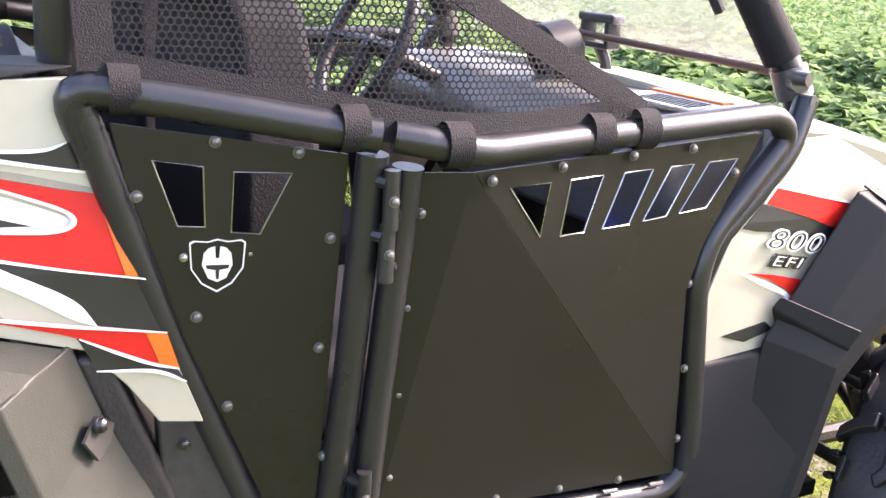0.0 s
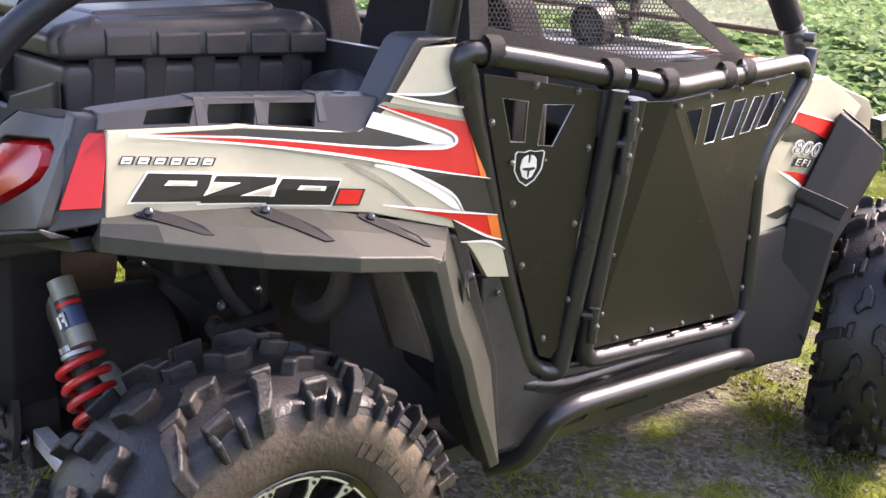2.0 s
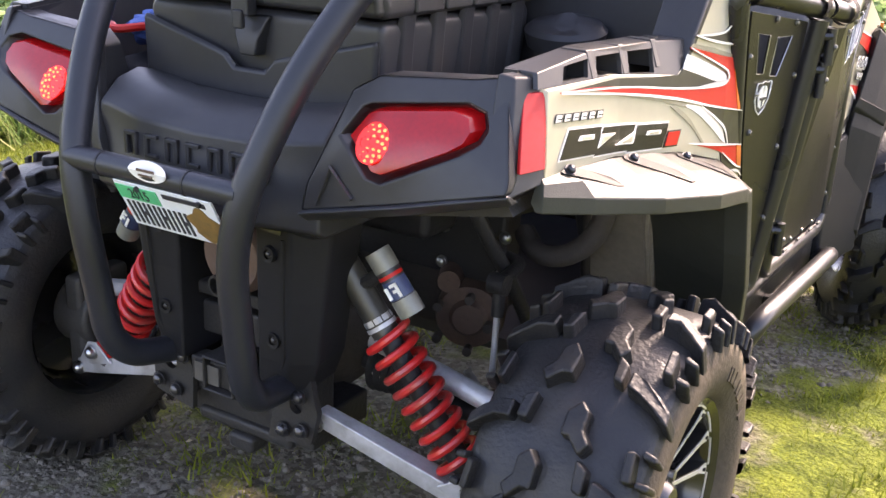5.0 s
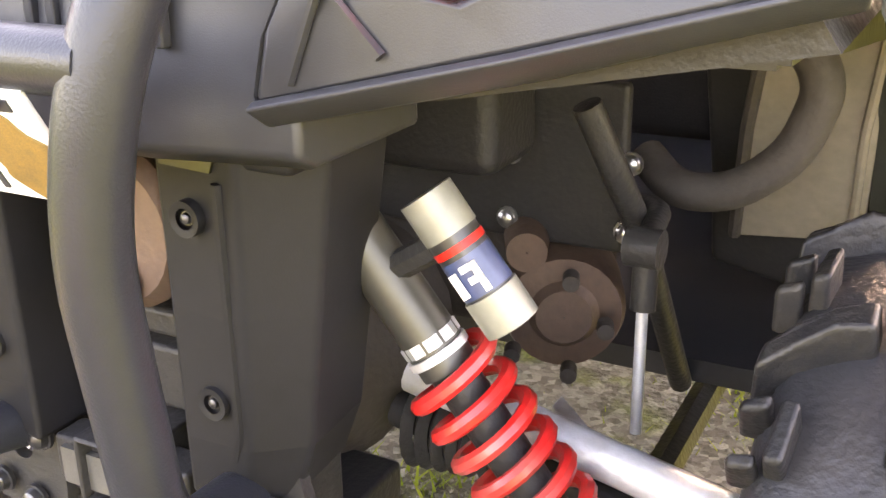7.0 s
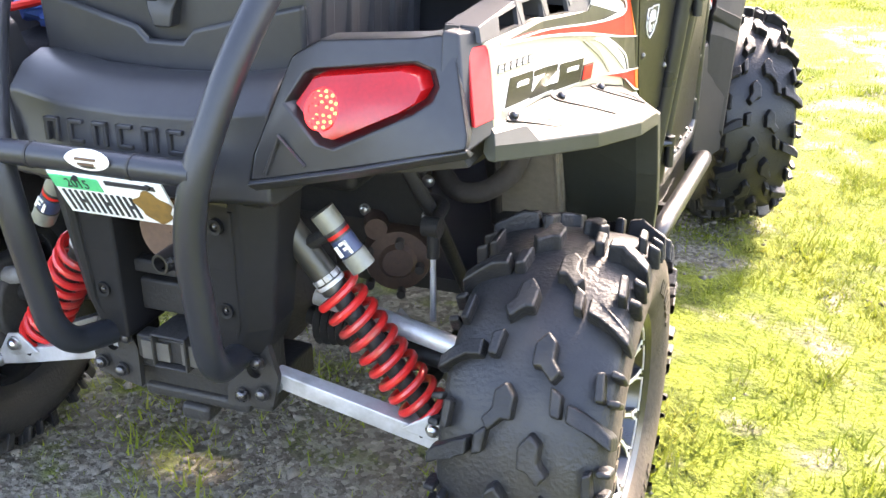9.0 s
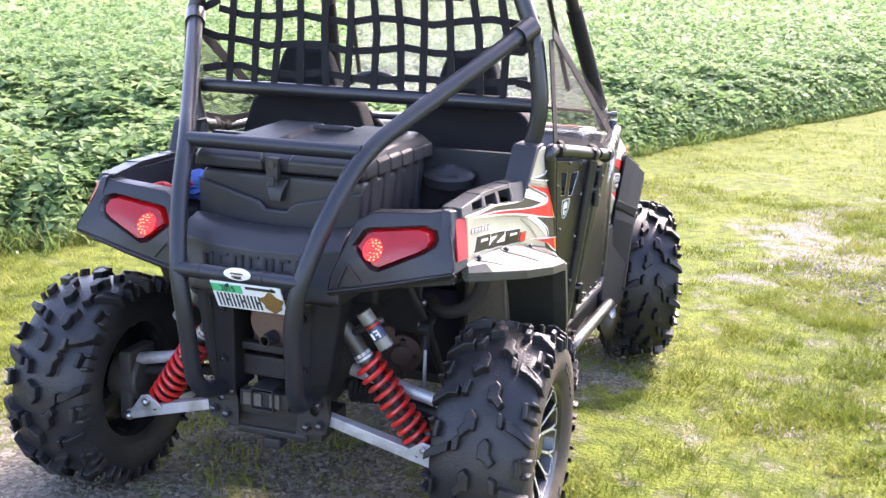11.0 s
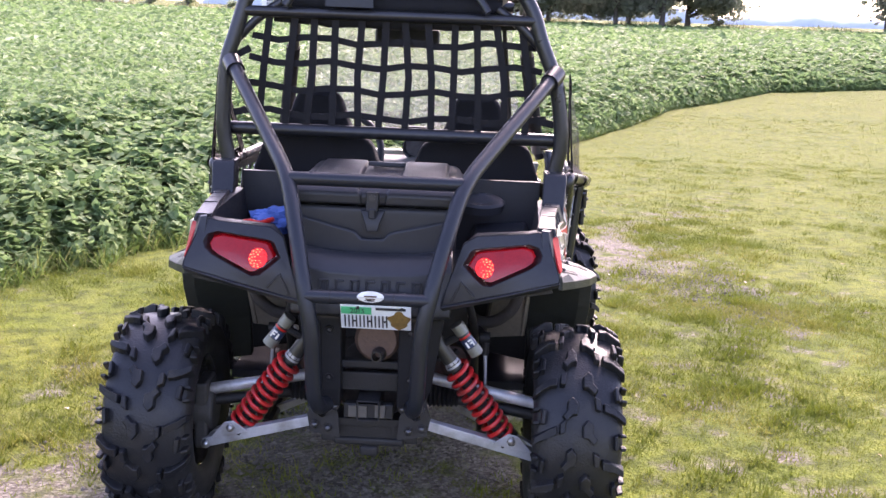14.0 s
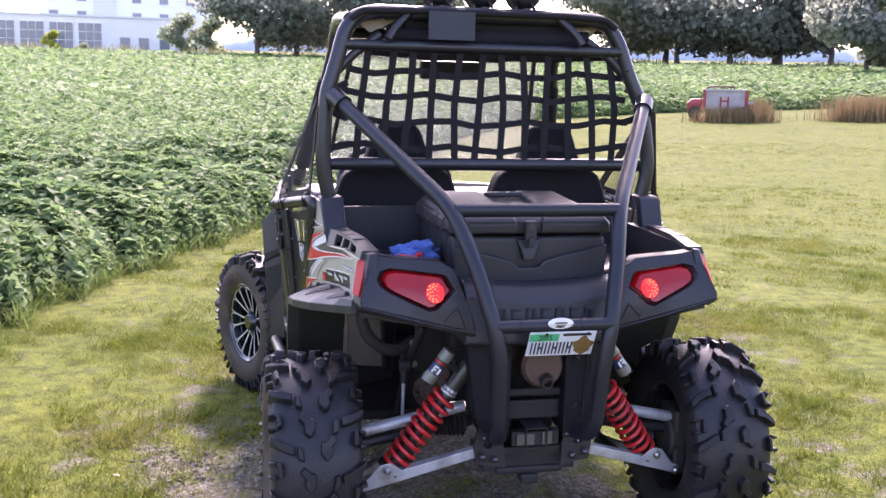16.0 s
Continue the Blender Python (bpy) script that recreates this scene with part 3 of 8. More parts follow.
for s, lens in zip((1, -1), lenses):
    leds = []
    for n, rad in ((5, 0.0090), (11, 0.0168), (12, 0.0230)):
        for k in range(n):
            a = k * math.tau / n + rad * 40
            x, z = LED_AT[0] + rad * math.cos(a), LED_AT[1] + rad * math.sin(a)
            sink = 0.0035 * max(0.0, (LED_AT[0] - x) / 0.0225)
            leds.append(disc_between((s * x, tail_y(z) - 0.0070 + sink, z), (s * x, tail_y(z) - 0.0098 + sink, z), 0.0027, 8))
    dish = [[Vector((s * (LED_AT[0] + r * math.cos(a)), tail_y(LED_AT[1] + r * math.sin(a)) - d, LED_AT[1] + r * math.sin(a))) for a in [k * math.tau / 28 for k in range(28)]] for r, d in ((0.0275, 0.0055), (0.0265, 0.0085), (0.012, 0.0092), (0.001, 0.0092))]
    part("lamp_reflector", moved(loft(dish), UNSTANCE if s > 0 else MIRROR @ UNSTANCE @ MIRROR), LAMPCORE, lens, "glowing round reflector behind the red lens")
    part("bulb", moved(join(*leds), UNSTANCE if s > 0 else MIRROR @ UNSTANCE @ MIRROR), LEDHOT, lens, "glowing cluster of light points")
both("housing_rib", tube([(0.235, tail_y(0.80) - 0.002, 0.785), (0.262, tail_y(0.84) - 0.002, 0.845), (0.300, tail_y(0.80) - 0.002, 0.805)], 0.004, 6, 0), PLASTIC, utv)
both("lower_lip", loft([[(0.205, -0.352, 0.772), (0.205, -0.361, 0.767), (0.210, -0.345, 0.754), (0.215, -0.30, 0.75)], [(0.38, -0.352, 0.814), (0.38, -0.361, 0.810), (0.38, -0.345, 0.796), (0.38, -0.30, 0.79)], [(0.545, -0.345, 0.858), (0.548, -0.350, 0.854), (0.545, -0.332, 0.840), (0.540, -0.30, 0.838)]]), PLASTIC, utv, bevel=0.003)
both("side_reflector_strip", loft([[(0.541, -0.3180, 0.879), (0.5475, -0.3215, 0.879), (0.5560, -0.2685, 0.878), (0.549, -0.2670, 0.878)], [(0.512, -0.2700, 0.974), (0.5185, -0.2725, 0.974), (0.5395, -0.2480, 0.975), (0.533, -0.2465, 0.975)]]), REFLECT, utv, "upright red side reflector", bevel=0.0015)
both("corner_trim", loft([[(0.50, -0.340, 0.845), (0.543, -0.338, 0.848), (0.5545, -0.255, 0.856), (0.50, -0.25, 0.852)], [(0.485, -0.285, 0.998), (0.507, -0.279, 0.994), (0.533, -0.236, 0.992), (0.50, -0.23, 0.998)]]), PLASTIC, utv, bevel=0.004)

gate_prof = [(-0.205, 0.905), (-0.255, 0.915), (-0.300, 0.902), (-0.325, 0.880), (-0.338, 0.868), (-0.345, 0.780), (-0.352, 0.765), (-0.352, 0.735), (-0.335, 0.725), (-0.20, 0.725)]
rings = []
for x in (-0.235, -0.215, -0.12, 0.0, 0.12, 0.215, 0.235):
    sag = 0.014 * (1 - (x / 0.22) ** 2)
    rings.append([(x, y - (0.02 if abs(x) < 0.2 else 0), z - (sag if z > 0.85 else 0)) for y, z in gate_prof])
gate = part("tailgate", loft(rings), PLASTIC, utv, "black plastic tailgate with raised lettering shapes", bevel=0.006)
for i in range(7):
    x = -0.135 + i * 0.045
    ht = 0.038
    frame_bm = [box(x - 0.014, x + 0.014, -0.3675, -0.358, 0.80 + ht - 0.007, 0.80 + ht), box(x - 0.014, x - 0.006, -0.3675, -0.358, 0.80, 0.80 + ht)]
    if i % 2 == 0:
        frame_bm.append(box(x + 0.006, x + 0.014, -0.3675, -0.358, 0.80, 0.80 + ht))
    else:
        frame_bm.append(box(x - 0.014, x + 0.014, -0.3675, -0.358, 0.80, 0.807))
    part("raised_letter_shape", join(*frame_bm), PLASTIC, gate, bevel=0.002)
# bed
part("bed_floor", box(-0.49, 0.49, -0.24, 0.33, 0.79, 0.81), PLASTIC, utv, "ribbed black plastic cargo bed floor")
both("bed_side", loft([[(0.44, -0.26, 0.80), (0.48, -0.26, 1.0), (0.50, -0.26, 1.0), (0.50, -0.26, 0.80)], [(0.46, 0.30, 0.80), (0.49, 0.30, 1.0), (0.515, 0.30, 1.0), (0.515, 0.30, 0.80)]]), PLASTIC, utv)
part("bed_front_wall", box(-0.52, 0.52, 0.30, 0.325, 0.785, 1.06), PLASTIC, utv)
both("wheel_hump", loft([[(0.27, 0.06, 0.81), (0.29, 0.08, 0.86), (0.44, 0.08, 0.88), (0.47, 0.06, 0.81)], [(0.25, 0.30, 0.81), (0.27, 0.30, 0.915), (0.46, 0.30, 0.93), (0.48, 0.30, 0.81)]]), PLASTIC, utv, bevel=0.02)
part("hump_lid", loft([[Vector((0.32 + 0.082 * k * math.cos(a), 0.258 + 0.047 * k * math.sin(a), 0.985 + h + 0.016 * math.sin(a))) for a in [j * math.tau / 24 for j in range(24)]] for k, h in ((0.9, -0.022), (1, 0.004), (0.86, 0.014), (0.3, 0.018))]), PLASTIC, utv)

# wheel flares
FL_TOP = [(-0.268, 0.550, 0.866), (-0.20, 0.555, 0.866), (-0.08, 0.562, 0.860), (0.06, 0.574, 0.846), (0.20, 0.590, 0.815), (0.30, 0.598, 0.792)]
FL_OUT = [(-0.275, 0.558, 0.842), (-0.20, 0.600, 0.832), (-0.08, 0.655, 0.816), (0.06, 0.690, 0.798), (0.195, 0.690, 0.779), (0.222, 0.688, 0.768)]
rings = [[(tx, ty, tz), ((tx + ox) / 2 + 0.002, (ty + oy) / 2, (tz + oz) / 2 + 0.004), (ox, oy, oz), (ox + 0.001, oy, oz - 0.024), (ox - 0.012, oy, oz - 0.024), (ox - 0.015, oy, oz - 0.010), (tx - 0.01, ty, tz - 0.02)] for (ty, tx, tz), (oy, ox, oz) in zip(FL_TOP, FL_OUT)]
flare = both("rear_wheel_flare", loft(rings), FLAREPLASTIC, utv, "satin grey plastic flare over the rear wheel", smooth=False, bevel=0.003)
LEG = [((0.300, 0.597, 0.796), (0.221, 0.690, 0.772)), ((0.335, 0.600, 0.70), (0.262, 0.690, 0.65)), ((0.385, 0.602, 0.60), (0.296, 0.686, 0.584)), ((0.420, 0.600, 0.52), (0.330, 0.676, 0.50)), ((0.450, 0.598, 0.36), (0.412, 0.650, 0.345))]
rings = [[(ix, iy, iz), (ox, oy, oz), (ox, oy - 0.022, oz - 0.004), (ox - 0.04, oy - 0.02, oz - 0.004), (0.48, iy - 0.04, iz - 0.004), (0.48, iy, iz)] for (iy, ix, iz), (oy, ox, oz) in LEG]
both("flare_leg", loft(rings), FLAREPLASTIC, utv, "satin grey lower flare leg", smooth=False, bevel=0.003)
# a screw in a stepped recess on the leg's face
both("leg_recess", plate([(0.628, 0.318, 0.722), (0.648, 0.302, 0.700), (0.640, 0.318, 0.672), (0.618, 0.334, 0.682), (0.607, 0.340, 0.700)], 0.004, (), (0.5, 0.8, 0.2)), GREYPLASTIC, utv, smooth=False)
both("leg_screw", bolt((0.632, 0.322, 0.712), (0.6, 0.75, 0.2), 0.0085, 0.010), DARKSTEEL, utv)
def flare_at(y, v_):
    """A place on top of the rear flare: v_ runs from the body (0) to the outer lip (1)."""
    a = Vector((bent([(p[0], p[1]) for p in FL_TOP], y), y, bent([(p[0], p[2]) for p in FL_TOP], y)))
    b = Vector((bent([(p[0], p[1]) for p in FL_OUT], y), y, bent([(p[0], p[2]) for p in FL_OUT], y)))
    bulge = min(v_, 1 - v_) * 2
    return a.lerp(b, v_) + Vector((0.002, 0, 0.0035)) * bulge


for y, x, z in ((-0.205, 0.588, 0.856), (-0.035, 0.620, 0.846), (0.14, 0.640, 0.817)):
    # dark teardrop plate, outwards and forwards from its screw: a recess's shade painted
    drop = [flare_at(y + dy, v_) for dy, v_ in ((-0.020, 0.10), (-0.012, 0.02), (0.010, 0.0), (0.035, 0.20), (0.062, 0.50), (0.072, 0.72), (0.058, 0.74), (0.030, 0.56), (0.0, 0.34), (-0.016, 0.20))]
    both("scoop_shade_plate", plate([p + Vector((0.0008, 0, 0.0012)) for p in drop], 0.0015, (), (0.3, 0, 0.95)), FRONTFLARE, utv, smooth=False)
    both("flare_screw", bolt(tuple(flare_at(y + 0.0, 0.14) + Vector((0, 0, 0.003))), (0.6, -0.3, 0.8), 0.007, 0.008), DARKSTEEL, utv)
# wheel well
both("wheel_well", loft([[(0.30, -0.30, 0.79), (0.52, -0.30, 0.83), (0.52, -0.1, 0.84), (0.52, 0.2, 0.78), (0.30, 0.2, 0.78)], [(0.30, -0.30, 0.77), (0.53, -0.30, 0.815), (0.53, -0.1, 0.825), (0.53, 0.2, 0.765), (0.30, 0.2, 0.765)]]), DARKFRAME, utv)
both("inner_splash", loft([[(0.28, 0.47, 0.40), (0.60, 0.42, 0.36), (0.60, 0.46, 0.36), (0.28, 0.50, 0.40)], [(0.28, 0.44, 0.52), (0.60, 0.40, 0.52), (0.60, 0.44, 0.52), (0.28, 0.48, 0.52)], [(0.28, 0.33, 0.78), (0.60, 0.30, 0.78), (0.60, 0.34, 0.78), (0.28, 0.38, 0.78)]]), DARKFRAME, utv, bevel=0.01)
both("mud_guard", loft([[(0.325, 0.405, 0.465), (0.475, 0.40, 0.482), (0.475, 0.41, 0.482), (0.325, 0.415, 0.465)], [(0.345, 0.335, 0.62), (0.485, 0.325, 0.63), (0.485, 0.335, 0.63), (0.345, 0.345, 0.62)], [(0.375, 0.27, 0.775), (0.505, 0.262, 0.775), (0.505, 0.272, 0.775), (0.375, 0.28, 0.775)]]), BEIGE, utv, "dusty tan plastic mud guard", bevel=0.003)
both("guard_rib", tube([(0.462, 0.398, 0.485), (0.472, 0.325, 0.63), (0.492, 0.262, 0.772)], 0.006, 8, 0), BEIGE, utv)
both("guard_edge", tube([(0.325, 0.403, 0.467), (0.345, 0.333, 0.62), (0.375, 0.268, 0.773)], 0.008, 8, 0), GRIME, utv)

# lower body and sill
both("rocker_panel", side_sheet([(0.447, 0.683), (0.395, 0.685), (0.40, 0.60), (0.43, 0.40), (0.46, 0.33), (1.42, 0.30), (1.48, 0.36), (1.42, 0.44), (1.20, 0.425), (0.64, 0.452), (0.56, 0.455), (0.535, 0.47)], 0.03, -0.012), GREYPLASTIC, utv, "charcoal grey lower body panel", bevel=0.006)
both("sill_recess", side_sheet([(0.74, 0.355), (0.70, 0.335), (1.02, 0.330), (1.05, 0.355), (1.03, 0.368)], 0.004, -0.009), BLACKGFX, utv)
both("side_step_bar", tube([(0.53, 0.500, 0.262), (0.600, 0.525, 0.300), (0.640, 0.555, 0.395), (0.648, 0.600, 0.412), (0.648, 1.13, 0.400), (0.63, 1.205, 0.375), (0.54, 1.23, 0.325)], 0.0215, 14, 0.035), TUBEBLACK, utv, "black tubular side step bar")
slots = [[(0.722, 0.364), (0.712, 0.374), (0.722, 0.384), (0.846, 0.382), (0.856, 0.373), (0.846, 0.363)], [(0.590, 0.360), (0.580, 0.370), (0.592, 0.381), (0.655, 0.380), (0.664, 0.371), (0.655, 0.360)], [(0.930, 0.362), (0.920, 0.371), (0.930, 0.381), (1.046, 0.379), (1.056, 0.370), (1.046, 0.360)]]
on_step = lambda pts: [Vector((0.640 - 0.30 * (0.40 - z), y, z)) for y, z in pts]
both("step_plate", plate(on_step([(0.545, 0.335), (0.560, 0.398), (0.60, 0.404), (1.13, 0.392), (1.17, 0.378), (1.15, 0.318), (0.85, 0.322)]), 0.006, [on_step(p) for p in slots], (-1, 0, 0)), TUBEBLACK, utv, "black slotted step plate under the bar", smooth=False)
both("step_bracket", loft([[(0.45, 0.78, 0.33), (0.45, 0.80, 0.33), (0.45, 0.80, 0.37), (0.45, 0.78, 0.37)], [(0.62, 0.78, 0.36), (0.62, 0.80, 0.36), (0.62, 0.80, 0.385), (0.62, 0.78, 0.385)]]), TUBEBLACK, utv)
both("sill_screw", bolt((0.597, 0.425, 0.655), (1, 0, 0)), DARKSTEEL, utv)


# doors: tube frames with bolted sheet panels
def door_set(s):
    flank[0] = s
    m = Matrix.Diagonal((s, 1, 1, 1))
    P = lambda pts: [Vector((p[0] * s, p[1], p[2])) for p in pts]
    rear = part("rear_door", tube(P([(0.595, 0.318, 1.062), (0.590, 0.352, 0.96), (0.585, 0.408, 0.797), (0.578, 0.528, 0.50), (0.580, 0.565, 0.468), (0.596, 0.605, 0.462), (0.625, 0.620, 0.72), (0.655, 0.628, 1.015)]), 0.019, 14, 0.05), TUBEBLACK, utv, "fixed rear door section of black tube and sheet metal")
    top = part("top_tube", tube(P([(0.588, 0.335, 1.0), (0.592, 0.302, 1.084), (0.622, 0.45, 1.064), (0.661, 0.632, 1.036)]), 0.0205, 14, 0.04), TUBEBLACK, rear)
    # panel plane through the bolts
    X = lambda y, z: 0.592 + 0.072 * (z - 0.65) + 0.125 * (y - 0.45)
    out = [(0.345, 1.046), (0.604, 1.012), (0.604, 0.985), (0.590, 0.52), (0.575, 0.498), (0.545, 0.510), (0.425, 0.790), (0.36, 0.985)]
    holes = [[(0.388, 1.005), (0.442, 0.998), (0.445, 0.928), (0.415, 0.930)], [(0.475, 0.992), (0.540, 0.990), (0.506, 0.918), (0.474, 0.921)]]
    to3 = lambda ring: P([(X(y, z), y, z) for y, z in ring])
    sheet = part("sheet_panel", plate(to3(out), 0.004, [to3(h) for h in holes], (s, 0, 0.0)), DOORSHEET, rear, "flat black sheet metal panel with two slots", smooth=False, bevel=0.001)
    for h in holes:
        r3 = [p + Vector((s * 0.0042, 0, 0)) for p in to3(h)]
        part("slot_edge", tube([*r3], 0.0011, 6, 0, closed=True), STEEL, rear)
    for y, z in ((0.454, 1.026), (0.546, 1.014), (0.588, 0.911), (0.582, 0.77), (0.596, 0.618), (0.437, 0.819), (0.372, 0.965), (0.475, 0.70), (0.548, 0.545)):
        part("panel_bolt", bolt(P([(X(y, z) + 0.004, y, z)])[0], (s, 0, 0), 0.0056), DARKBOLT, rear)
    # shield badge
    C = (0.459, 0.886)
    sh = [(-0.033, 0.030), (-0.028, 0.034), (-0.012, 0.032), (0, 0.036), (0.012, 0.032), (0.028, 0.034), (0.033, 0.030), (0.031, -0.010), (0.018, -0.034), (0.0, -0.047), (-0.018, -0.034), (-0.031, -0.010)]
    sd = lambda k, d: P([(X(C[0] + y * k, C[1] + z * k) + d, C[0] + y * k, C[1] + z * k) for y, z in [(u * 0.95, v * 0.78) for u, v in sh]])
    part("shield_badge", plate(sd(1.0, 0.0045), 0.002, [sd(0.95, 0.0045)], (s, 0, 0)), BRIGHT, rear, "bright metal shield outline badge", smooth=False)
    face = [(-0.015, 0.014), (-0.010, 0.021), (-0.003, 0.024), (-0.002, 0.006), (0.002, 0.006), (0.003, 0.024), (0.010, 0.021), (0.015, 0.014), (0.017, -0.004), (0.010, -0.024), (0, -0.030), (-0.010, -0.024), (-0.017, -0.004)]
    part("badge_shape", plate(P([(X(C[0] + y, C[1] + z) + 0.0045, C[0] + y, C[1] + z) for y, z in [(u, v * 0.8) for u, v in face]]), 0.002, (), (s, 0, 0)), BRIGHT, rear, smooth=False)
    part("badge_slit", plate(P([(X(C[0] + y, C[1] + z) + 0.0068, C[0] + y, C[1] + z) for y, z in ((-0.013, -0.003), (0.013, -0.003), (0.012, -0.007), (0.002, -0.009), (0.0015, -0.020), (-0.0015, -0.020), (-0.002, -0.009), (-0.012, -0.007))]), 0.0008, (), (s, 0, 0)), BLACKGFX, rear, smooth=False)
    for y in (-0.038, 0.038):
        part("badge_rivet", bolt(P([(X(C[0], C[1]) + 0.004, C[0] + y, C[1] + 0.008)])[0], (s, 0, 0), 0.004), STEEL, rear)
    # front door
    fr = part("front_door", tube(P([(0.665, 0.648, 1.036), (0.679, 0.70, 1.028), (0.680, 0.755, 1.018), (0.650, 0.92, 1.026), (0.598, 1.29, 1.045), (0.584, 1.335, 1.012), (0.594, 1.20, 0.865), (0.597, 1.182, 0.80), (0.588, 1.226, 0.49), (0.586, 1.18, 0.443), (0.606, 0.655, 0.478), (0.628, 0.660, 0.70), (0.662, 0.670, 1.00)]), 0.019, 14, 0.045), TUBEBLACK, utv, "hinged front door of black tube and creased sheet metal")
    fold, tr, br = (Vector(p) for p in P([(0.676, 0.748, 0.994), (0.604, 1.262, 1.022), (0.592, 1.190, 0.478)]))
    def on_plane(y, z):
        # the upper facet: plane through the fold's top, the top front corner and the bottom front corner
        n = (tr - fold).cross(br - fold)
        return Vector((fold.x - (n.y * (y - fold.y) + n.z * (z - fold.z)) / n.x, y, z))
    slot_yz = [[(0.804, 0.971), (0.868, 0.973), (0.860, 0.903)], [(0.901, 0.975), (0.956, 0.977), (0.934, 0.902), (0.894, 0.900)], [(0.994, 0.978), (1.046, 0.980), (1.014, 0.905), (0.966, 0.903)], [(1.080, 0.981), (1.124, 0.982), (1.084, 0.910), (1.040, 0.907)], [(1.155, 0.983), (1.214, 0.985), (1.164, 0.916), (1.110, 0.912)]]
    upper = [fold, *[on_plane(y, z) for y, z in ((1.262, 1.022), (1.172, 0.86), (1.152, 0.79))], br]
    part("upper_facet", plate(upper, 0.004, [[on_plane(y, z) for y, z in h] for h in slot_yz], (s, 0, 0)), DOORSHEET, fr, "creased black sheet facet with five slots", smooth=False, bevel=0.001)
    for h in slot_yz:
        part("slot_edge", tube([on_plane(y, z) + Vector((s * 0.0042, 0, 0)) for y, z in h], 0.0011, 6, 0, closed=True), STEEL, fr)
    lower = bmesh.new()
    o = Vector((s * 0.004, 0, 0))
    a, b, c, d = (lower.verts.new(Vector(p) + o) for p in (fold, br, *P([(0.609, 0.668, 0.502), (0.657, 0.684, 0.992)])))
    lower.faces.new((a, b, c))
    lower.faces.new((a, c, d))
    g = bmesh.ops.extrude_face_region(lower, geom=list(lower.faces))
    for q in g["geom"]:
        if isinstance(q, bmesh.types.BMVert):
            q.co.x -= s * 0.004
    part("lower_facet", lower, DOORSHEET, fr, "large plain black sheet facet", smooth=False, bevel=0.001)
    for p in ((0.680, 0.773, 0.983), (0.667, 0.88, 0.994), (0.651, 1.0, 1.002), (0.634, 1.112, 1.006), (0.616, 1.21, 0.965), (0.605, 1.161, 0.798), (0.602, 1.178, 0.66), (0.598, 1.186, 0.54), (0.658, 0.692, 0.942), (0.642, 0.688, 0.819), (0.631, 0.688, 0.698), (0.619, 0.686, 0.575), (0.613, 0.745, 0.510), (0.609, 0.86, 0.503), (0.604, 0.97, 0.496), (0.600, 1.08, 0.489)):
        part("panel_bolt", bolt(P([p])[0], (s, 0, 0), 0.0056), DARKBOLT, fr)
    for y in (0.80, 0.93, 1.05, 1.14):
        part("weld_tab", disc_between(*P([(0.613 - 0.03 * (y - 0.8), y, 0.490 - 0.06 * (y - 0.8)), (0.6122 - 0.03 * (y - 0.8), y + 0.026, 0.4885 - 0.06 * (y - 0.8))]), 0.0035, 8), DARKBOLT, fr)
    for z in (0.965, 0.90, 0.565):
        x = 0.632 + 0.10 * (z - 0.72)
        part("hinge", join(disc_between(*P([(x + 0.022, 0.643, z - 0.035), (x + 0.022, 0.643, z + 0.035)]), 0.010, 12), tube(P([(x, 0.626, z + 0.02), (x + 0.024, 0.639, z + 0.02)]), 0.008, 8, 0), tube(P([(x, 0.662, z - 0.02), (x + 0.024, 0.647, z - 0.02)]), 0.008, 8, 0)), TUBEBLACK, fr, "welded barrel hinge")
        part("hinge_nut", bolt(P([(x + 0.031, 0.643, z)])[0], (s, 0, 0), 0.0055), DARKBOLT, fr)


door_set(1)
door_set(-1)
flank[0] = 0
# outer frame tube in front of the door and its lower sill tube
both("door_jamb_tube", tube([(0.560, 1.385, 1.06), (0.575, 1.352, 0.985), (0.575, 1.235, 0.855), (0.570, 1.215, 0.78), (0.566, 1.268, 0.48), (0.562, 1.205, 0.413), (0.582, 0.62, 0.428), (0.574, 0.52, 0.450)], 0.019, 14, 0.06), TUBEBLACK, utv, "black tube framing the door opening")

# roll cage
CAGE = [(0.555, 0.29, 1.05), (0.588, 0.285, 1.20), (0.575, 0.29, 1.44)]
# the hoop leans a little to the left, as the loaded vehicle stands
CAGE_RIGHT = CAGE[:2] + [(0.558, 0.29, 1.40), (0.500, 0.305, 1.53), (0.468, 0.315, 1.63), (0.430, 0.33, 1.695), (0.375, 0.33, 1.714)]
CAGE_LEFT = CAGE[:3] + [(0.548, 0.30, 1.52), (0.512, 0.315, 1.65), (0.475, 0.33, 1.70), (0.415, 0.33, 1.716)]
hoop = CAGE_RIGHT + [(-x, y, z) for x, y, z in CAGE_LEFT[::-1]]
part("main_hoop", tube(hoop, 0.0255, 16, 0.08), TUBEBLACK, utv, "black main roll hoop behind the seats")
for start, back in (((0.420, 0.335, 1.688), (0.432, 0.60, 1.705)), ((0.470, 0.335, 1.688), (0.468, 0.60, 1.705))):
    rail_ = moved(tube([start, back, (0.425, 0.95, 1.690), (0.420, 1.06, 1.60), (0.512, 1.405, 1.08), (0.530, 1.41, 1.03)], 0.0235, 14, 0.12), UNSTANCE)
    part("roof_rail", rail_ if start[0] < 0.45 else flipped(rail_), TUBEBLACK, utv, "black roof rail running down into the windscreen pillar")
part("windscreen_header", tube([(-0.42, 0.985, 1.675), (0.42, 0.985, 1.675)], 0.0225, 12, 0), TUBEBLACK, utv)
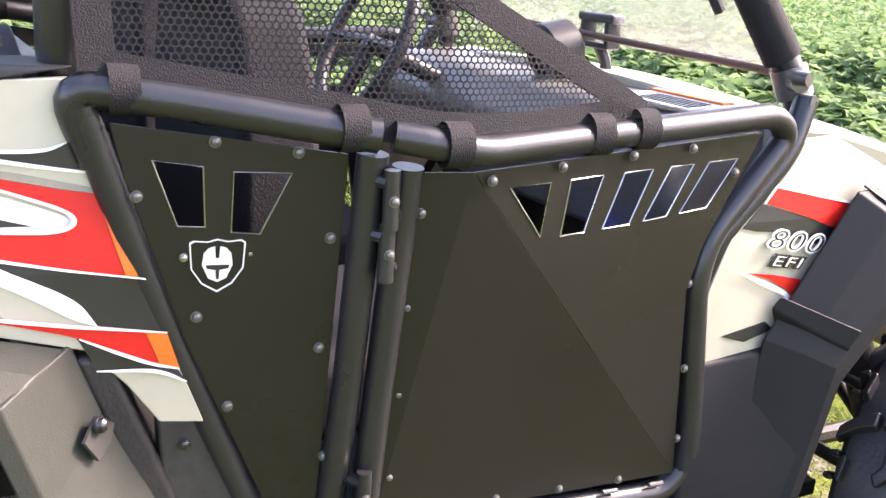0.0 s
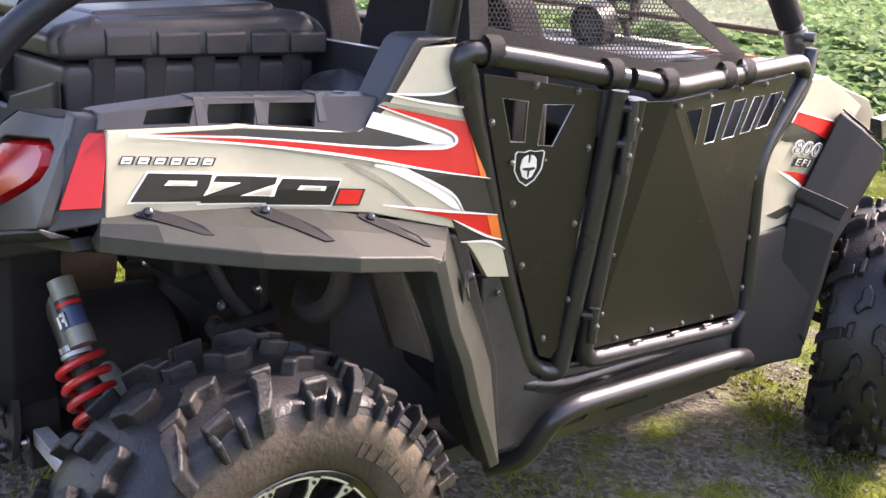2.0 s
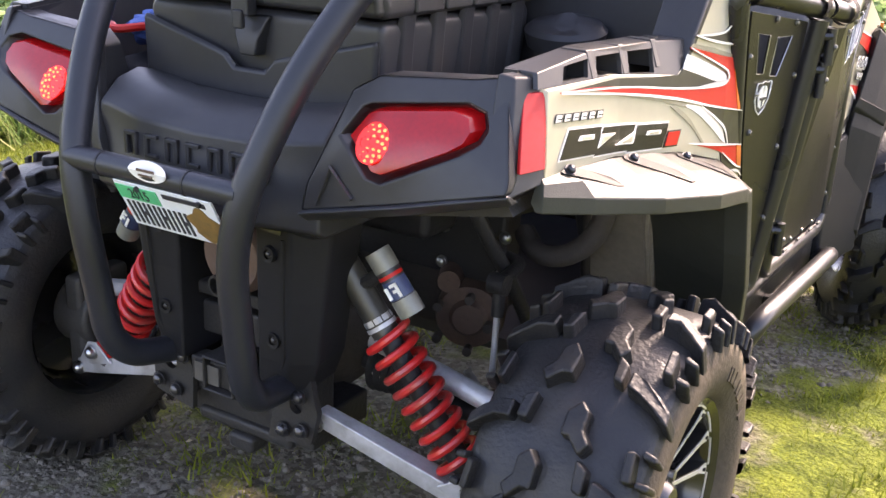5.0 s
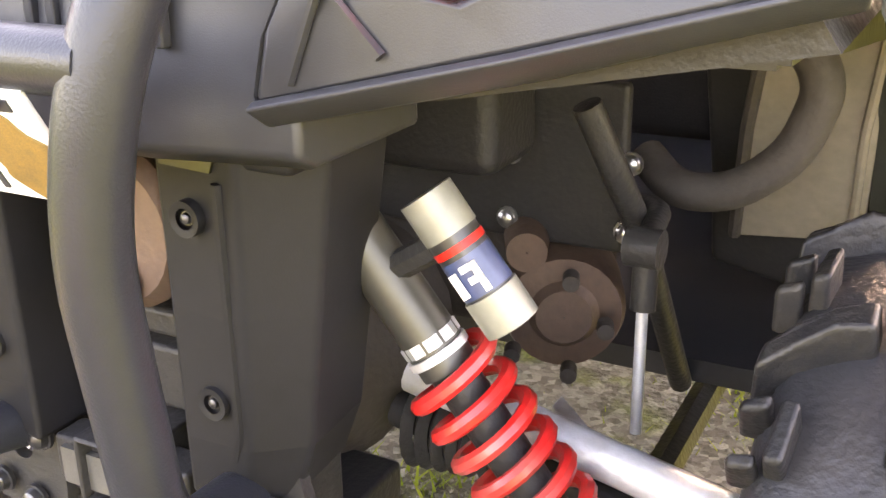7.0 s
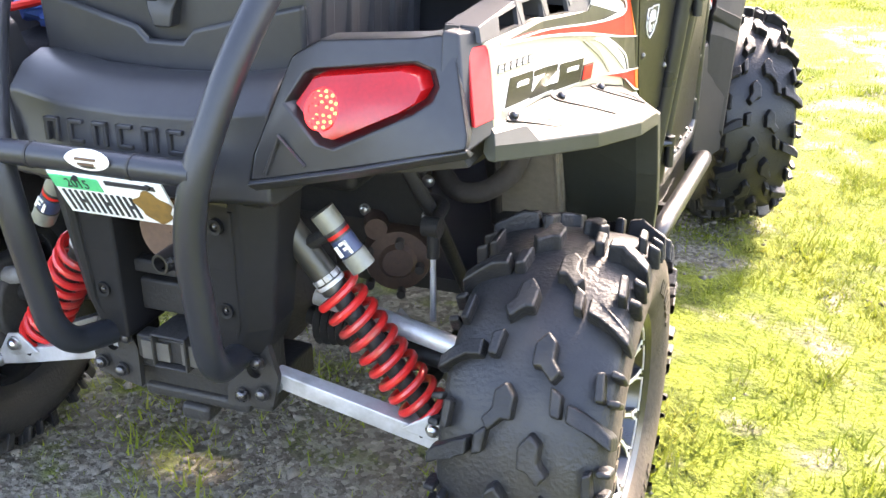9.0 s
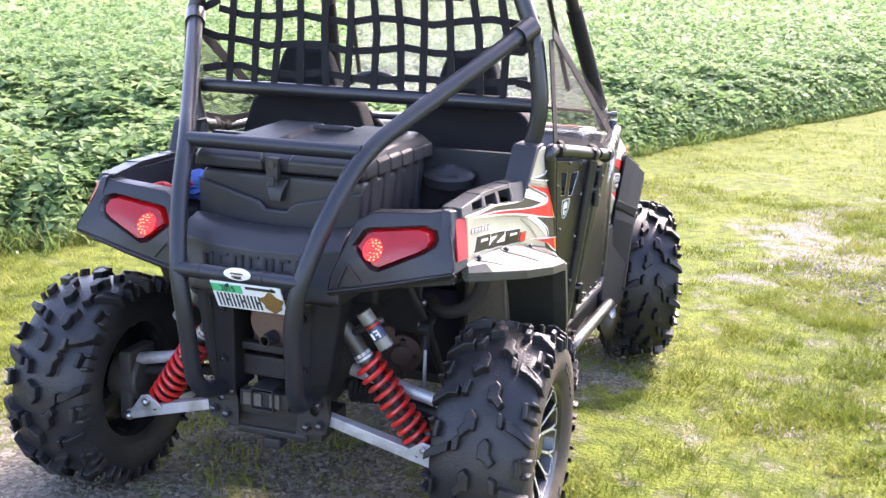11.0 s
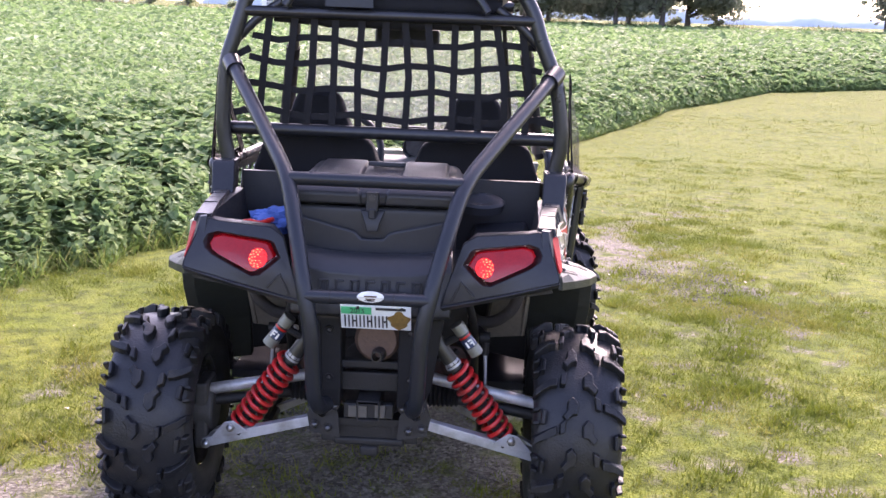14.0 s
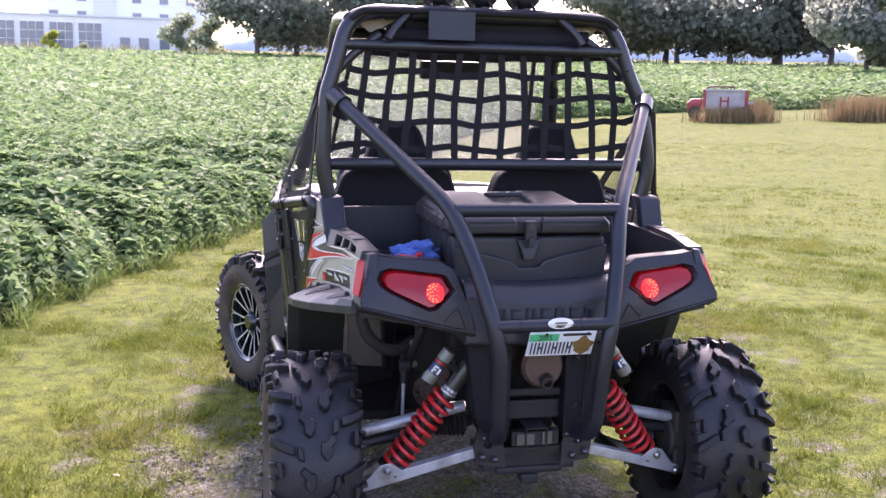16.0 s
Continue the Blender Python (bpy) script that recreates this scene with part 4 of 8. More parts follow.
part("seat_cross_bar", tube([(-0.57, 0.33, 1.205), (0.57, 0.33, 1.205)], 0.0225, 14, 0), TUBEBLACK, utv)
part("upper_cross_bar", tube([(-0.525, 0.305, 1.605), (0.476, 0.305, 1.605)], 0.018, 12, 0), TUBEBLACK, utv)
part("shoulder_brace", tube([(0.512, 0.315, 1.50), (0.428, 0.315, 1.585), (0.345, 0.32, 1.64)], 0.016, 12, 0.04), TUBEBLACK, utv)
part("shoulder_brace", tube([(-0.553, 0.315, 1.50), (-0.470, 0.315, 1.585), (-0.390, 0.32, 1.64)], 0.016, 12, 0.04), TUBEBLACK, utv)
both("pillar_sleeve", tube([(0.440, 1.135, 1.487), (0.505, 1.378, 1.12)], [0.029, 0.034, 0.030, 0.035, 0.029, 0.034, 0.031], 14, 0), WEB, utv, "padded fabric sleeve on the windscreen pillar")
both("pillar_clamp", join(disc_between((0.508, 1.39, 1.105), (0.518, 1.405, 1.06), 0.029, 14), tube([(0.515, 1.39, 1.085), (0.560, 1.37, 1.085)], 0.014, 10, 0), disc_between((0.555, 1.36, 1.095), (0.580, 1.365, 1.095), 0.011, 10), disc_between((0.55, 1.38, 1.06), (0.578, 1.385, 1.06), 0.011, 10)), DARKBOLT, utv, "metal pillar clamp")
# soft roof
LINING = material("tan_lining_cloth", (0.40, 0.32, 0.22), 0.9, 0, (0.30, 0.24, 0.17), 12, 0.7)
rows_ = []
for i in range(9):
    y = 0.30 + 0.72 * i / 8
    rows_.append([(x, y, 1.734 - 0.014 * ((x + 0.025) / 0.44) ** 2 - 0.045 * abs((x + 0.025) / 0.455) ** 12 + 0.008 * math.sin(i * 0.8 + x * 5)) for x in np.linspace(-0.480 + 0.055 * i / 8, 0.430 - 0.055 * i / 8, 25)])
bm = loft(rows_, caps=False, closed=False)
geo = bmesh.ops.extrude_face_region(bm, geom=list(bm.faces))
for q in geo["geom"]:
    if isinstance(q, bmesh.types.BMVert):
        q.co.z -= 0.012
part("fabric_roof", bm, CLOTH, utv, "black fabric roof cover")
part("roof_rear_edge", tube([(-0.492, 0.30, 1.690), (-0.455, 0.30, 1.718), (-0.3, 0.295, 1.722), (0.25, 0.295, 1.722), (0.405, 0.30, 1.716), (0.445, 0.30, 1.686)], 0.012, 10, 0.03), WEB, utv)
for tri_ in ([(-0.462, 1.682), (-0.420, 1.648), (-0.335, 1.690), (-0.350, 1.706), (-0.440, 1.704)], [(0.282, 1.686), (0.345, 1.640), (0.402, 1.688), (0.385, 1.702), (0.295, 1.704)]):
    part("roof_lining", loft([[(x, 0.36, z) for x, z in tri_], [(x, 0.42, z + 0.01) for x, z in tri_]]), LINING, utv, "tan roof lining seen in the corner")
# light hoop and lamps on the roof
part("light_bar", tube([(-0.372, 0.27, 1.625), (-0.350, 0.28, 1.660), (-0.285, 0.32, 1.728), (0.225, 0.32, 1.728), (0.290, 0.28, 1.660), (0.312, 0.27, 1.625)], 0.014, 12, 0.06), TUBEBLACK, utv, "black tubular light bar")
for x in (-0.172, -0.022, 0.130):
    ball = lathe([(-0.05, 0.0001), (-0.052, 0.02), (-0.045, 0.042), (-0.025, 0.056), (0.0, 0.061), (0.022, 0.061), (0.026, 0.064), (0.034, 0.064), (0.036, 0.058), (0.036, 0.0001)], 28)
    lamp = part("spot_lamp", moved(ball, Matrix.Translation((x, 0.385, 1.803)) @ Matrix.Rotation(radians(90), 4, "Z")), TUBEBLACK, utv, "round black spot lamp seen from behind")
    part("lamp_bracket", join(tube([(x - 0.03, 0.355, 1.730), (x - 0.03, 0.37, 1.752), (x, 0.38, 1.765)], 0.005, 8, 0), tube([(x + 0.03, 0.355, 1.730), (x + 0.03, 0.37, 1.752), (x, 0.38, 1.765)], 0.005, 8, 0), disc_between((x, 0.36, 1.722), (x, 0.36, 1.748), 0.014, 12)), DARKSTEEL, lamp)
    part("lamp_cable", tube([(x + 0.01, 0.335, 1.765), (x + 0.03, 0.33, 1.735), (x + 0.06, 0.345, 1.735), (x + 0.09, 0.36, 1.737)], 0.004, 6, 0.02), RUBBER, lamp)
part("sticker_plate", box(-0.235, -0.075, 0.268, 0.276, 1.628, 1.722), PLATEBLUE, utv, "dull blue-grey rectangular plate tied to the light bar")

# rear bumper hoop
BUMP = [(0.520, 0.265, 1.425), (0.256, -0.245, 1.118), (0.213, -0.366, 0.965), (0.177, -0.44, 0.806), (0.157, -0.447, 0.70), (0.150, -0.419, 0.50), (0.140, -0.385, 0.455), (0.12, -0.28, 0.435)]
both("bumper_leg", tube(BUMP, 0.0235, 16, 0.09), BUMPERTUBE, utv, "blue-black rear brace running down into the bumper")
part("bumper_cross_bar", tube([(-0.256, -0.256, 1.114), (0.256, -0.256, 1.114)], 0.0205, 14, 0), BUMPERTUBE, utv)
part("bumper_low_bar", tube([(-0.176, -0.447, 0.806), (0.176, -0.447, 0.806)], 0.0195, 14, 0), BUMPERTUBE, utv)
both("brace_collar", disc_between((0.505, 0.235, 1.405), (0.530, 0.285, 1.435), 0.032, 14), TUBEBLACK, utv)
for x in (-0.105, 0.075):
    part("bar_joint", disc_between((x, -0.447, 0.806), (x + 0.004, -0.447, 0.806), 0.0205, 14), DARKFRAME, utv)
part("oval_sticker", loft([[Vector((0.012 + 0.038 * k * math.cos(a), -0.4675 + 0.004 * abs(math.sin(a)), 0.812 + 0.016 * k * math.sin(a) + 0.004)) + Vector((0, -h, 0)) for a in [j * math.tau / 28 for j in range(28)]] for k, h in ((1, 0), (1, 0.002), (0.1, 0.003))]), WHITEGFX, utv, "small white oval sticker")
part("sticker_print", join(box(-0.006, 0.030, -0.4725, -0.4712, 0.8165, 0.8205), box(-0.002, 0.026, -0.4725, -0.4712, 0.8095, 0.8125)), RUST, utv)

# registration plate (number as bars)
PL = Matrix.Translation((0.026, -0.436, 0.750)) @ Matrix.Rotation(radians(28), 4, "X") @ Matrix.Diagonal((1, 1, 1.25, 1))
plate_ob = part("registration_plate", moved(box(-0.100, 0.100, -0.002, 0.002, -0.036, 0.036), PL), PLATEWHITE, utv, "small white registration plate with a green date sticker", bevel=0.001)
for i in range(6):
    x = -0.090 + i * 0.0215
    bars = [box(x, x + 0.0045, -0.0035, -0.002, -0.030, 0.006), box(x + 0.011, x + 0.0155, -0.0035, -0.002, -0.030, 0.006)]
    if i % 2:
        bars.append(box(x, x + 0.0155, -0.0036, -0.002, -0.014, -0.009))
    part("plate_bar", moved(join(*bars), PL), PLATEDARK, plate_ob, smooth=False)
part("date_sticker", moved(box(-0.098, -0.012, -0.0035, -0.002, 0.010, 0.031), PL), PLATEGREEN, plate_ob, smooth=False)
part("plate_emblem", moved(plate([(0.036 + 0.030 * math.cos(a) * (1 + 0.18 * math.sin(5 * a)), -0.002, -0.006 + 0.025 * math.sin(a) * (1 + 0.15 * math.cos(4 * a))) for a in [j * math.tau / 30 for j in range(30)]], 0.0012, (), (0, -1, 0)), PL @ Matrix.Translation((0.03, 0, 0))), PLATEGOLD, plate_ob, "brown and gold printed emblem", smooth=False)
part("plate_heading_bar", moved(box(0.0, 0.085, -0.0033, -0.002, 0.024, 0.031), PL), PLATEDARK, plate_ob, smooth=False)
year = bpy.data.curves.new("year", "FONT")
year.body, year.size, year.align_x, year.align_y, year.extrude = "2015", 0.021, "CENTER", "CENTER", 0.0004
yo = new("sticker_year", year)
yo.matrix_world = PL @ Matrix.Translation((-0.052, -0.0042, 0.020)) @ Matrix.Rotation(radians(90), 4, "X")
year.materials.append(PLATEDARK)
yo.parent = plate_ob
for x in (-0.05, 0.075):
    part("plate_screw", disc_between(PL @ Vector((x, -0.002, 0.03)), PL @ Vector((x, -0.006, 0.03)), 0.005, 10), DARKSTEEL, plate_ob)

# lower rear: centre panel, frame, exhaust, hitch
valance = part("rear_centre_panel", loft([[(-0.225, -0.335, 0.742), (0.225, -0.335, 0.742), (0.225, -0.24, 0.742), (-0.225, -0.24, 0.742)], [(-0.21, -0.330, 0.715), (0.21, -0.330, 0.715), (0.21, -0.24, 0.715), (-0.21, -0.24, 0.715)]]), UNDERBLACK, utv, "black moulded rear valance", bevel=0.006)
for s_ in (1, -1):
    leg_rings = [[(0.085, -0.322, z), (a, -0.335 + d, z), (b, -0.298 + d * 0.5, z), (b - 0.005, -0.21, z), (0.085, -0.21, z)] for z, a, b, d in ((0.738, 0.168, 0.222, 0.0), (0.60, 0.160, 0.202, 0.006), (0.49, 0.150, 0.186, 0.014), (0.435, 0.135, 0.165, 0.022))]
    leg_ = part("valance_leg", moved(loft(leg_rings), Matrix.Diagonal((s_, 1, 1, 1))), UNDERBLACK, valance, smooth=False, bevel=0.006)
    part("leg_slot", moved(loft([[(0.096, -0.3285, 0.728), (0.152, -0.3345, 0.728), (0.152, -0.318, 0.728), (0.096, -0.312, 0.728)], [(0.096, -0.3275, 0.712), (0.146, -0.3335, 0.712), (0.146, -0.317, 0.712), (0.096, -0.311, 0.712)]]), Matrix.Diagonal((s_, 1, 1, 1))), BLACKGFX, leg_, smooth=False)
    part("leg_rib", moved(tube([(0.150, -0.3325, 0.705), (0.141, -0.3215, 0.50), (0.126, -0.313, 0.462)], 0.004, 6, 0.01), Matrix.Diagonal((s_, 1, 1, 1))), UNDERBLACK, leg_)
for z, y in ((0.676, -0.330), (0.527, -0.322)):
    both("valance_socket", moved(lathe([(0.0, 0.008), (-0.001, 0.0135), (0.008, 0.0135), (0.008, 0.008)], 20), Matrix.Translation((0.118, y, z)) @ Matrix.Rotation(radians(90), 4, "Z")), UNDERBLACK, utv)
    both("valance_bolt", bolt((0.118, y + 0.004, z), (0, -1, 0), 0.0045, 0.004), DARKSTEEL, utv)
part("exhaust_muffler", moved(lathe([(0.0, 0.001), (0.0, 0.058), (0.012, 0.068), (0.25, 0.068), (0.25, 0.001)], 26), Matrix.Translation((0.02, -0.31, 0.645)) @ Matrix.Rotation(radians(90), 4, "Z")), RUST, utv, "heat-browned exhaust muffler")
part("tail_pipe", moved(lathe([(-0.02, 0.013), (-0.02, 0.017), (0.02, 0.022), (0.02, 0.013), (-0.02, 0.013)], 20), Matrix.Translation((0.025, -0.33, 0.605)) @ Matrix.Rotation(radians(80), 4, "Z")), DARKSTEEL, utv)
part("rear_frame", join(box(-0.15, 0.15, -0.26, -0.10, 0.30, 0.36), box(-0.15, -0.11, -0.28, -0.2, 0.34, 0.72), box(0.11, 0.15, -0.28, -0.2, 0.34, 0.72), box(-0.13, 0.13, -0.27, -0.24, 0.47, 0.53), box(-0.11, 0.11, -0.28, -0.25, 0.545, 0.57)), DARKFRAME, utv, "dusty black rear frame", bevel=0.006)
both("frame_gusset", plate([(0.085, -0.30, 0.33), (0.175, -0.295, 0.345), (0.185, -0.29, 0.40), (0.165, -0.285, 0.46), (0.11, -0.285, 0.45), (0.09, -0.29, 0.40)], 0.012, [[(0.14 + 0.014 * math.cos(a), -0.2925, 0.405 + 0.014 * math.sin(a)) for a in [j * math.tau / 12 for j in range(12)]]], (0, 1, 0)), DARKFRAME, utv, "drilled black frame gusset")
for x, z in ((0.12, 0.36), (0.16, 0.37), (0.155, 0.43), (0.10, 0.43)):
    both("frame_bolt", bolt((x, -0.30, z), (0, -1, 0), 0.011, 0.012), DARKSTEEL, utv)
part("hitch_receiver", join(box(-0.035, 0.035, -0.33, -0.15, 0.395, 0.40), box(-0.035, 0.035, -0.33, -0.15, 0.455, 0.46), box(-0.035, -0.03, -0.33, -0.15, 0.395, 0.46), box(0.03, 0.035, -0.33, -0.15, 0.395, 0.46)), DARKFRAME, utv, "black square hitch receiver", bevel=0.003)
part("hitch_crossbar", box(-0.12, 0.12, -0.28, -0.26, 0.36, 0.385), DARKFRAME, utv, bevel=0.003)
part("hitch_block", box(-0.075, 0.075, -0.315, -0.28, 0.40, 0.445), DARKFRAME, utv, bevel=0.004)
part("receiver_plate", box(-0.06, -0.005, -0.322, -0.316, 0.405, 0.44), DARKBOLT, utv)
part("receiver_plate_pin", box(0.02, 0.05, -0.322, -0.316, 0.405, 0.445), DARKBOLT, utv)
part("skid_bracket", join(box(-0.11, 0.11, -0.27, -0.20, 0.292, 0.318), box(-0.03, 0.03, -0.28, -0.23, 0.262, 0.295)), DARKFRAME, utv, bevel=0.01)
part("gear_case", join(loft([[Vector((r * math.cos(a) * 1.1, y, 0.44 + r * math.sin(a))) for a in [j * math.tau / 20 for j in range(20)]] for y, r in ((-0.18, 0.05), (-0.16, 0.10), (-0.08, 0.13), (0.05, 0.12), (0.10, 0.06))])), GRIME, utv, "grimy cast gear case")
engine = part("engine_block", box(-0.22, 0.22, 0.14, 0.34, 0.40, 0.66), GRIME, utv, "dark grimy engine block", bevel=0.012)
part("engine_plate", box(-0.29, 0.29, 0.125, 0.145, 0.52, 0.70), DARKFRAME, engine, bevel=0.006)
part("air_box", box(-0.20, 0.20, 0.0, 0.12, 0.62, 0.74), DARKFRAME, engine, bevel=0.02)
both("engine_cover", join(moved(lathe([(0.0, 0.001), (0.0, 0.030), (-0.010, 0.038), (-0.012, 0.062), (-0.03, 0.068), (-0.10, 0.068)], 26), Matrix.Translation((0.225, 0.10, 0.452)) @ Matrix.Rotation(radians(-65), 4, "Z")), moved(lathe([(0.0, 0.001), (0.0, 0.022), (-0.06, 0.026)], 18), Matrix.Translation((0.185, 0.09, 0.522)) @ Matrix.Rotation(radians(-65), 4, "Z"))), RUST, utv, "browned cast gear cover")
for k in range(5):
    a = k * math.tau / 5
    both("engine_cover_boss", disc_between((0.22 + 0.055 * math.cos(a) * 0.9, 0.085 + 0.02 * math.cos(a), 0.452 + 0.055 * math.sin(a)), (0.228 + 0.055 * math.cos(a) * 0.9, 0.065 + 0.02 * math.cos(a), 0.452 + 0.055 * math.sin(a)), 0.009, 10), GRIME, utv)
both("frame_rail", tube([(0.30, 0.30, 0.30), (0.30, 0.11, 0.56), (0.29, 0.05, 0.64), (0.27, 0.03, 0.70)], 0.014, 10, 0.04), DARKFRAME, utv)
for x, z in ((0.150, 0.619), (0.283, 0.623), (0.146, 0.546), (0.28, 0.55)):
    both("engine_plate_bolt", bolt((x, 0.124, z), (0, -1, 0), 0.010, 0.010), STEEL, utv)
both("heater_hose", tube([(0.26, 0.24, 0.60), (0.306, 0.20, 0.577), (0.367, 0.20, 0.583), (0.425, 0.20, 0.630), (0.447, 0.20, 0.70), (0.425, 0.20, 0.742), (0.37, 0.19, 0.752), (0.30, 0.18, 0.74)], 0.021, 12, 0.05), GRIME, utv, "thick grimy rubber hose")
both("sway_link", tube([(0.339, 0.01, 0.522), (0.344, -0.004, 0.40)], 0.0058, 10, 0), ALU, utv, "thin bright sway bar link")
both("sway_link_boot", join(disc_between((0.339, 0.011, 0.520), (0.338, 0.016, 0.575), 0.012, 12), disc_between((0.320, 0.016, 0.578), (0.352, 0.016, 0.578), 0.019, 14)), DARKFRAME, utv)
both("sway_bar", tube([(0.335, 0.016, 0.578), (0.31, 0.15, 0.575), (0.2, 0.17, 0.57)], 0.012, 10, 0.04), DARKFRAME, utv)
both("axle_shaft", tube([(0.14, -0.10, 0.42), (0.60, -0.10, 0.35)], 0.018, 10, 0), DARKFRAME, utv)
for i in range(7):
    both("boot_fold", moved(lathe([(-0.007, 0.034 - i * 0.002), (0.0, 0.046 - i * 0.003), (0.007, 0.034 - i * 0.002)], 18), Matrix.Translation((0.17 + i * 0.014, -0.10, 0.416 - i * 0.002))), RUBBER, utv)

# rear arms, rods and coil-over shocks
both("lower_arm", join(loft([[(0.150, -0.250, 0.352), (0.150, -0.222, 0.352), (0.150, -0.222, 0.384), (0.150, -0.250, 0.384)], [(0.44, -0.205, 0.262), (0.44, -0.165, 0.262), (0.44, -0.165, 0.296), (0.44, -0.205, 0.296)], [(0.535, -0.17, 0.225), (0.535, -0.12, 0.225), (0.535, -0.12, 0.258), (0.535, -0.17, 0.258)]]), loft([[(0.20, 0.13, 0.30), (0.20, 0.16, 0.30), (0.20, 0.16, 0.325), (0.20, 0.13, 0.325)], [(0.535, -0.12, 0.225), (0.535, -0.09, 0.225), (0.535, -0.09, 0.255), (0.535, -0.12, 0.255)]]), plate([(0.375, -0.216, 0.306), (0.425, -0.209, 0.338), (0.455, -0.204, 0.330), (0.505, -0.186, 0.268), (0.44, -0.207, 0.285)], 0.006, (), (0, -1, 0))), ALU, utv, "dusty aluminium lower suspension arm", bevel=0.004)
for p_ in ((0.16, -0.262, 0.366), (0.435, -0.214, 0.315), (0.52, -0.176, 0.244)):
    both("arm_bolt", bolt(p_, (0, -1, 0), 0.012, 0.014), STEEL, utv)
both("radius_rod", tube([(0.17, -0.12, 0.475), (0.53, -0.12, 0.405)], 0.0185, 14, 0), ALU, utv, "round aluminium radius rod")
both("wheel_carrier", join(box(0.515, 0.56, -0.17, -0.03, 0.22, 0.44), disc_between((0.50, -0.10, 0.34), (0.60, -0.10, 0.34), 0.075, 22)), CARRIER, utv, "grimy cast wheel carrier", bevel=0.012)
S0, S1 = Vector((0.132, -0.217, 0.705)), Vector((0.430, -0.168, 0.284))
AX = (S1 - S0).normalized()
LEN = (S1 - S0).length


def coil(a, axis, length, r, wire, turns, seg=8):
    s = (Vector((0, 1, 0)) - axis * axis.y).normalized()
    u = axis.cross(s)
    pts = []
    n = int(turns * 18)
    for i in range(n + 1):
        t = i / n
        ang = t * turns * math.tau
        pts.append(a + axis * length * t + (s * math.cos(ang) + u * math.sin(ang)) * r)
    return tube(pts, wire, seg, 0)


def shock(sx):
    flank[0] = 0
    m = Matrix.Diagonal((sx, 1, 1, 1))
    f = lambda bm: flipped(moved(bm, UNSTANCE)) if sx < 0 else moved(bm, UNSTANCE)
    P0 = S0
    body = part("shock_absorber", f(disc_between(P0, P0 + AX * 0.210, 0.0235, 20)), SHOCKGREY, utv, "coil-over shock absorber with red spring and side reservoir")
    part("upper_eye", f(join(disc_between(P0 - AX * 0.015 + Vector((0, -0.02, 0)), P0 - AX * 0.015 + Vector((0, 0.03, 0)), 0.028, 16))), DARKFRAME, body)
    part("preload_ring", f(join(disc_between(P0 + AX * 0.178, P0 + AX * 0.188, 0.0252, 8), disc_between(P0 + AX * 0.191, P0 + AX * 0.198, 0.0262, 22))), ALU, body)
    part("inner_tube", f(disc_between(P0 + AX * 0.19, P0 + AX * (LEN - 0.02), 0.019, 16)), DARKFRAME, body)
    part("coil_spring", f(coil(P0 + AX * 0.204, AX, LEN - 0.204 - 0.035, 0.0375, 0.0074, 9.8)), SPRING, body, "bright red coil spring")
    part("lower_seat", f(join(disc_between(P0 + AX * (LEN - 0.035), P0 + AX * (LEN - 0.02), 0.044, 20), disc_between(P0 + AX * (LEN - 0.02), P0 + AX * LEN, 0.022, 14))), DARKFRAME, body)
    side = Vector((0.081, -0.012, 0.030))
    C0 = P0 + AX * 0.068 + side
    part("reservoir", f(join(disc_between(C0, C0 + AX * 0.106, 0.0200, 22))), BLACKGFX, body, "cylindrical side reservoir with printed label")
    part("reservoir_cap", f(join(disc_between(C0 - AX * 0.005, C0 + AX * 0.029, 0.0213, 22), disc_between(C0 + AX * 0.079, C0 + AX * 0.109, 0.0218, 22))), SHOCKCAP, body)
    part("reservoir_stripe", f(disc_between(C0 + AX * 0.036, C0 + AX * 0.042, 0.0206, 22)), REDGFX, body)
    part("reservoir_band", f(disc_between(C0 + AX * 0.046, C0 + AX * 0.077, 0.0204, 22)), material_blue, body)
    nrm = Vector((0.25, -0.93, -0.05)).normalized()
    across = AX.cross(nrm).normalized()
    mid = C0 + AX * 0.061 + nrm * 0.0207
    for k, (u0, u1, v0, v1) in enumerate(((-0.012, -0.007, -0.012, 0.012), (-0.012, 0.002, 0.007, 0.012), (-0.012, 0.0, -0.003, 0.002), (0.006, 0.012, -0.010, 0.010))):
        pts = [mid + across * u + AX * -v for u, v in ((u0, v0), (u1, v0), (u1, v1), (u0, v1))]
        part("label_shape", f(plate(pts, 0.0015, (), nrm)), WHITEGFX, body, smooth=False)
    part("reservoir_clamp", f(tube([P0 + AX * 0.12, P0 + AX * 0.10 + side], 0.012, 8, 0)), DARKFRAME, body)


material_blue = material("dark_blue_label_film", (0.03, 0.05, 0.12), 0.4, 0, None, 30, 0.5, coat=0.3)
shock(1)
shock(-1)


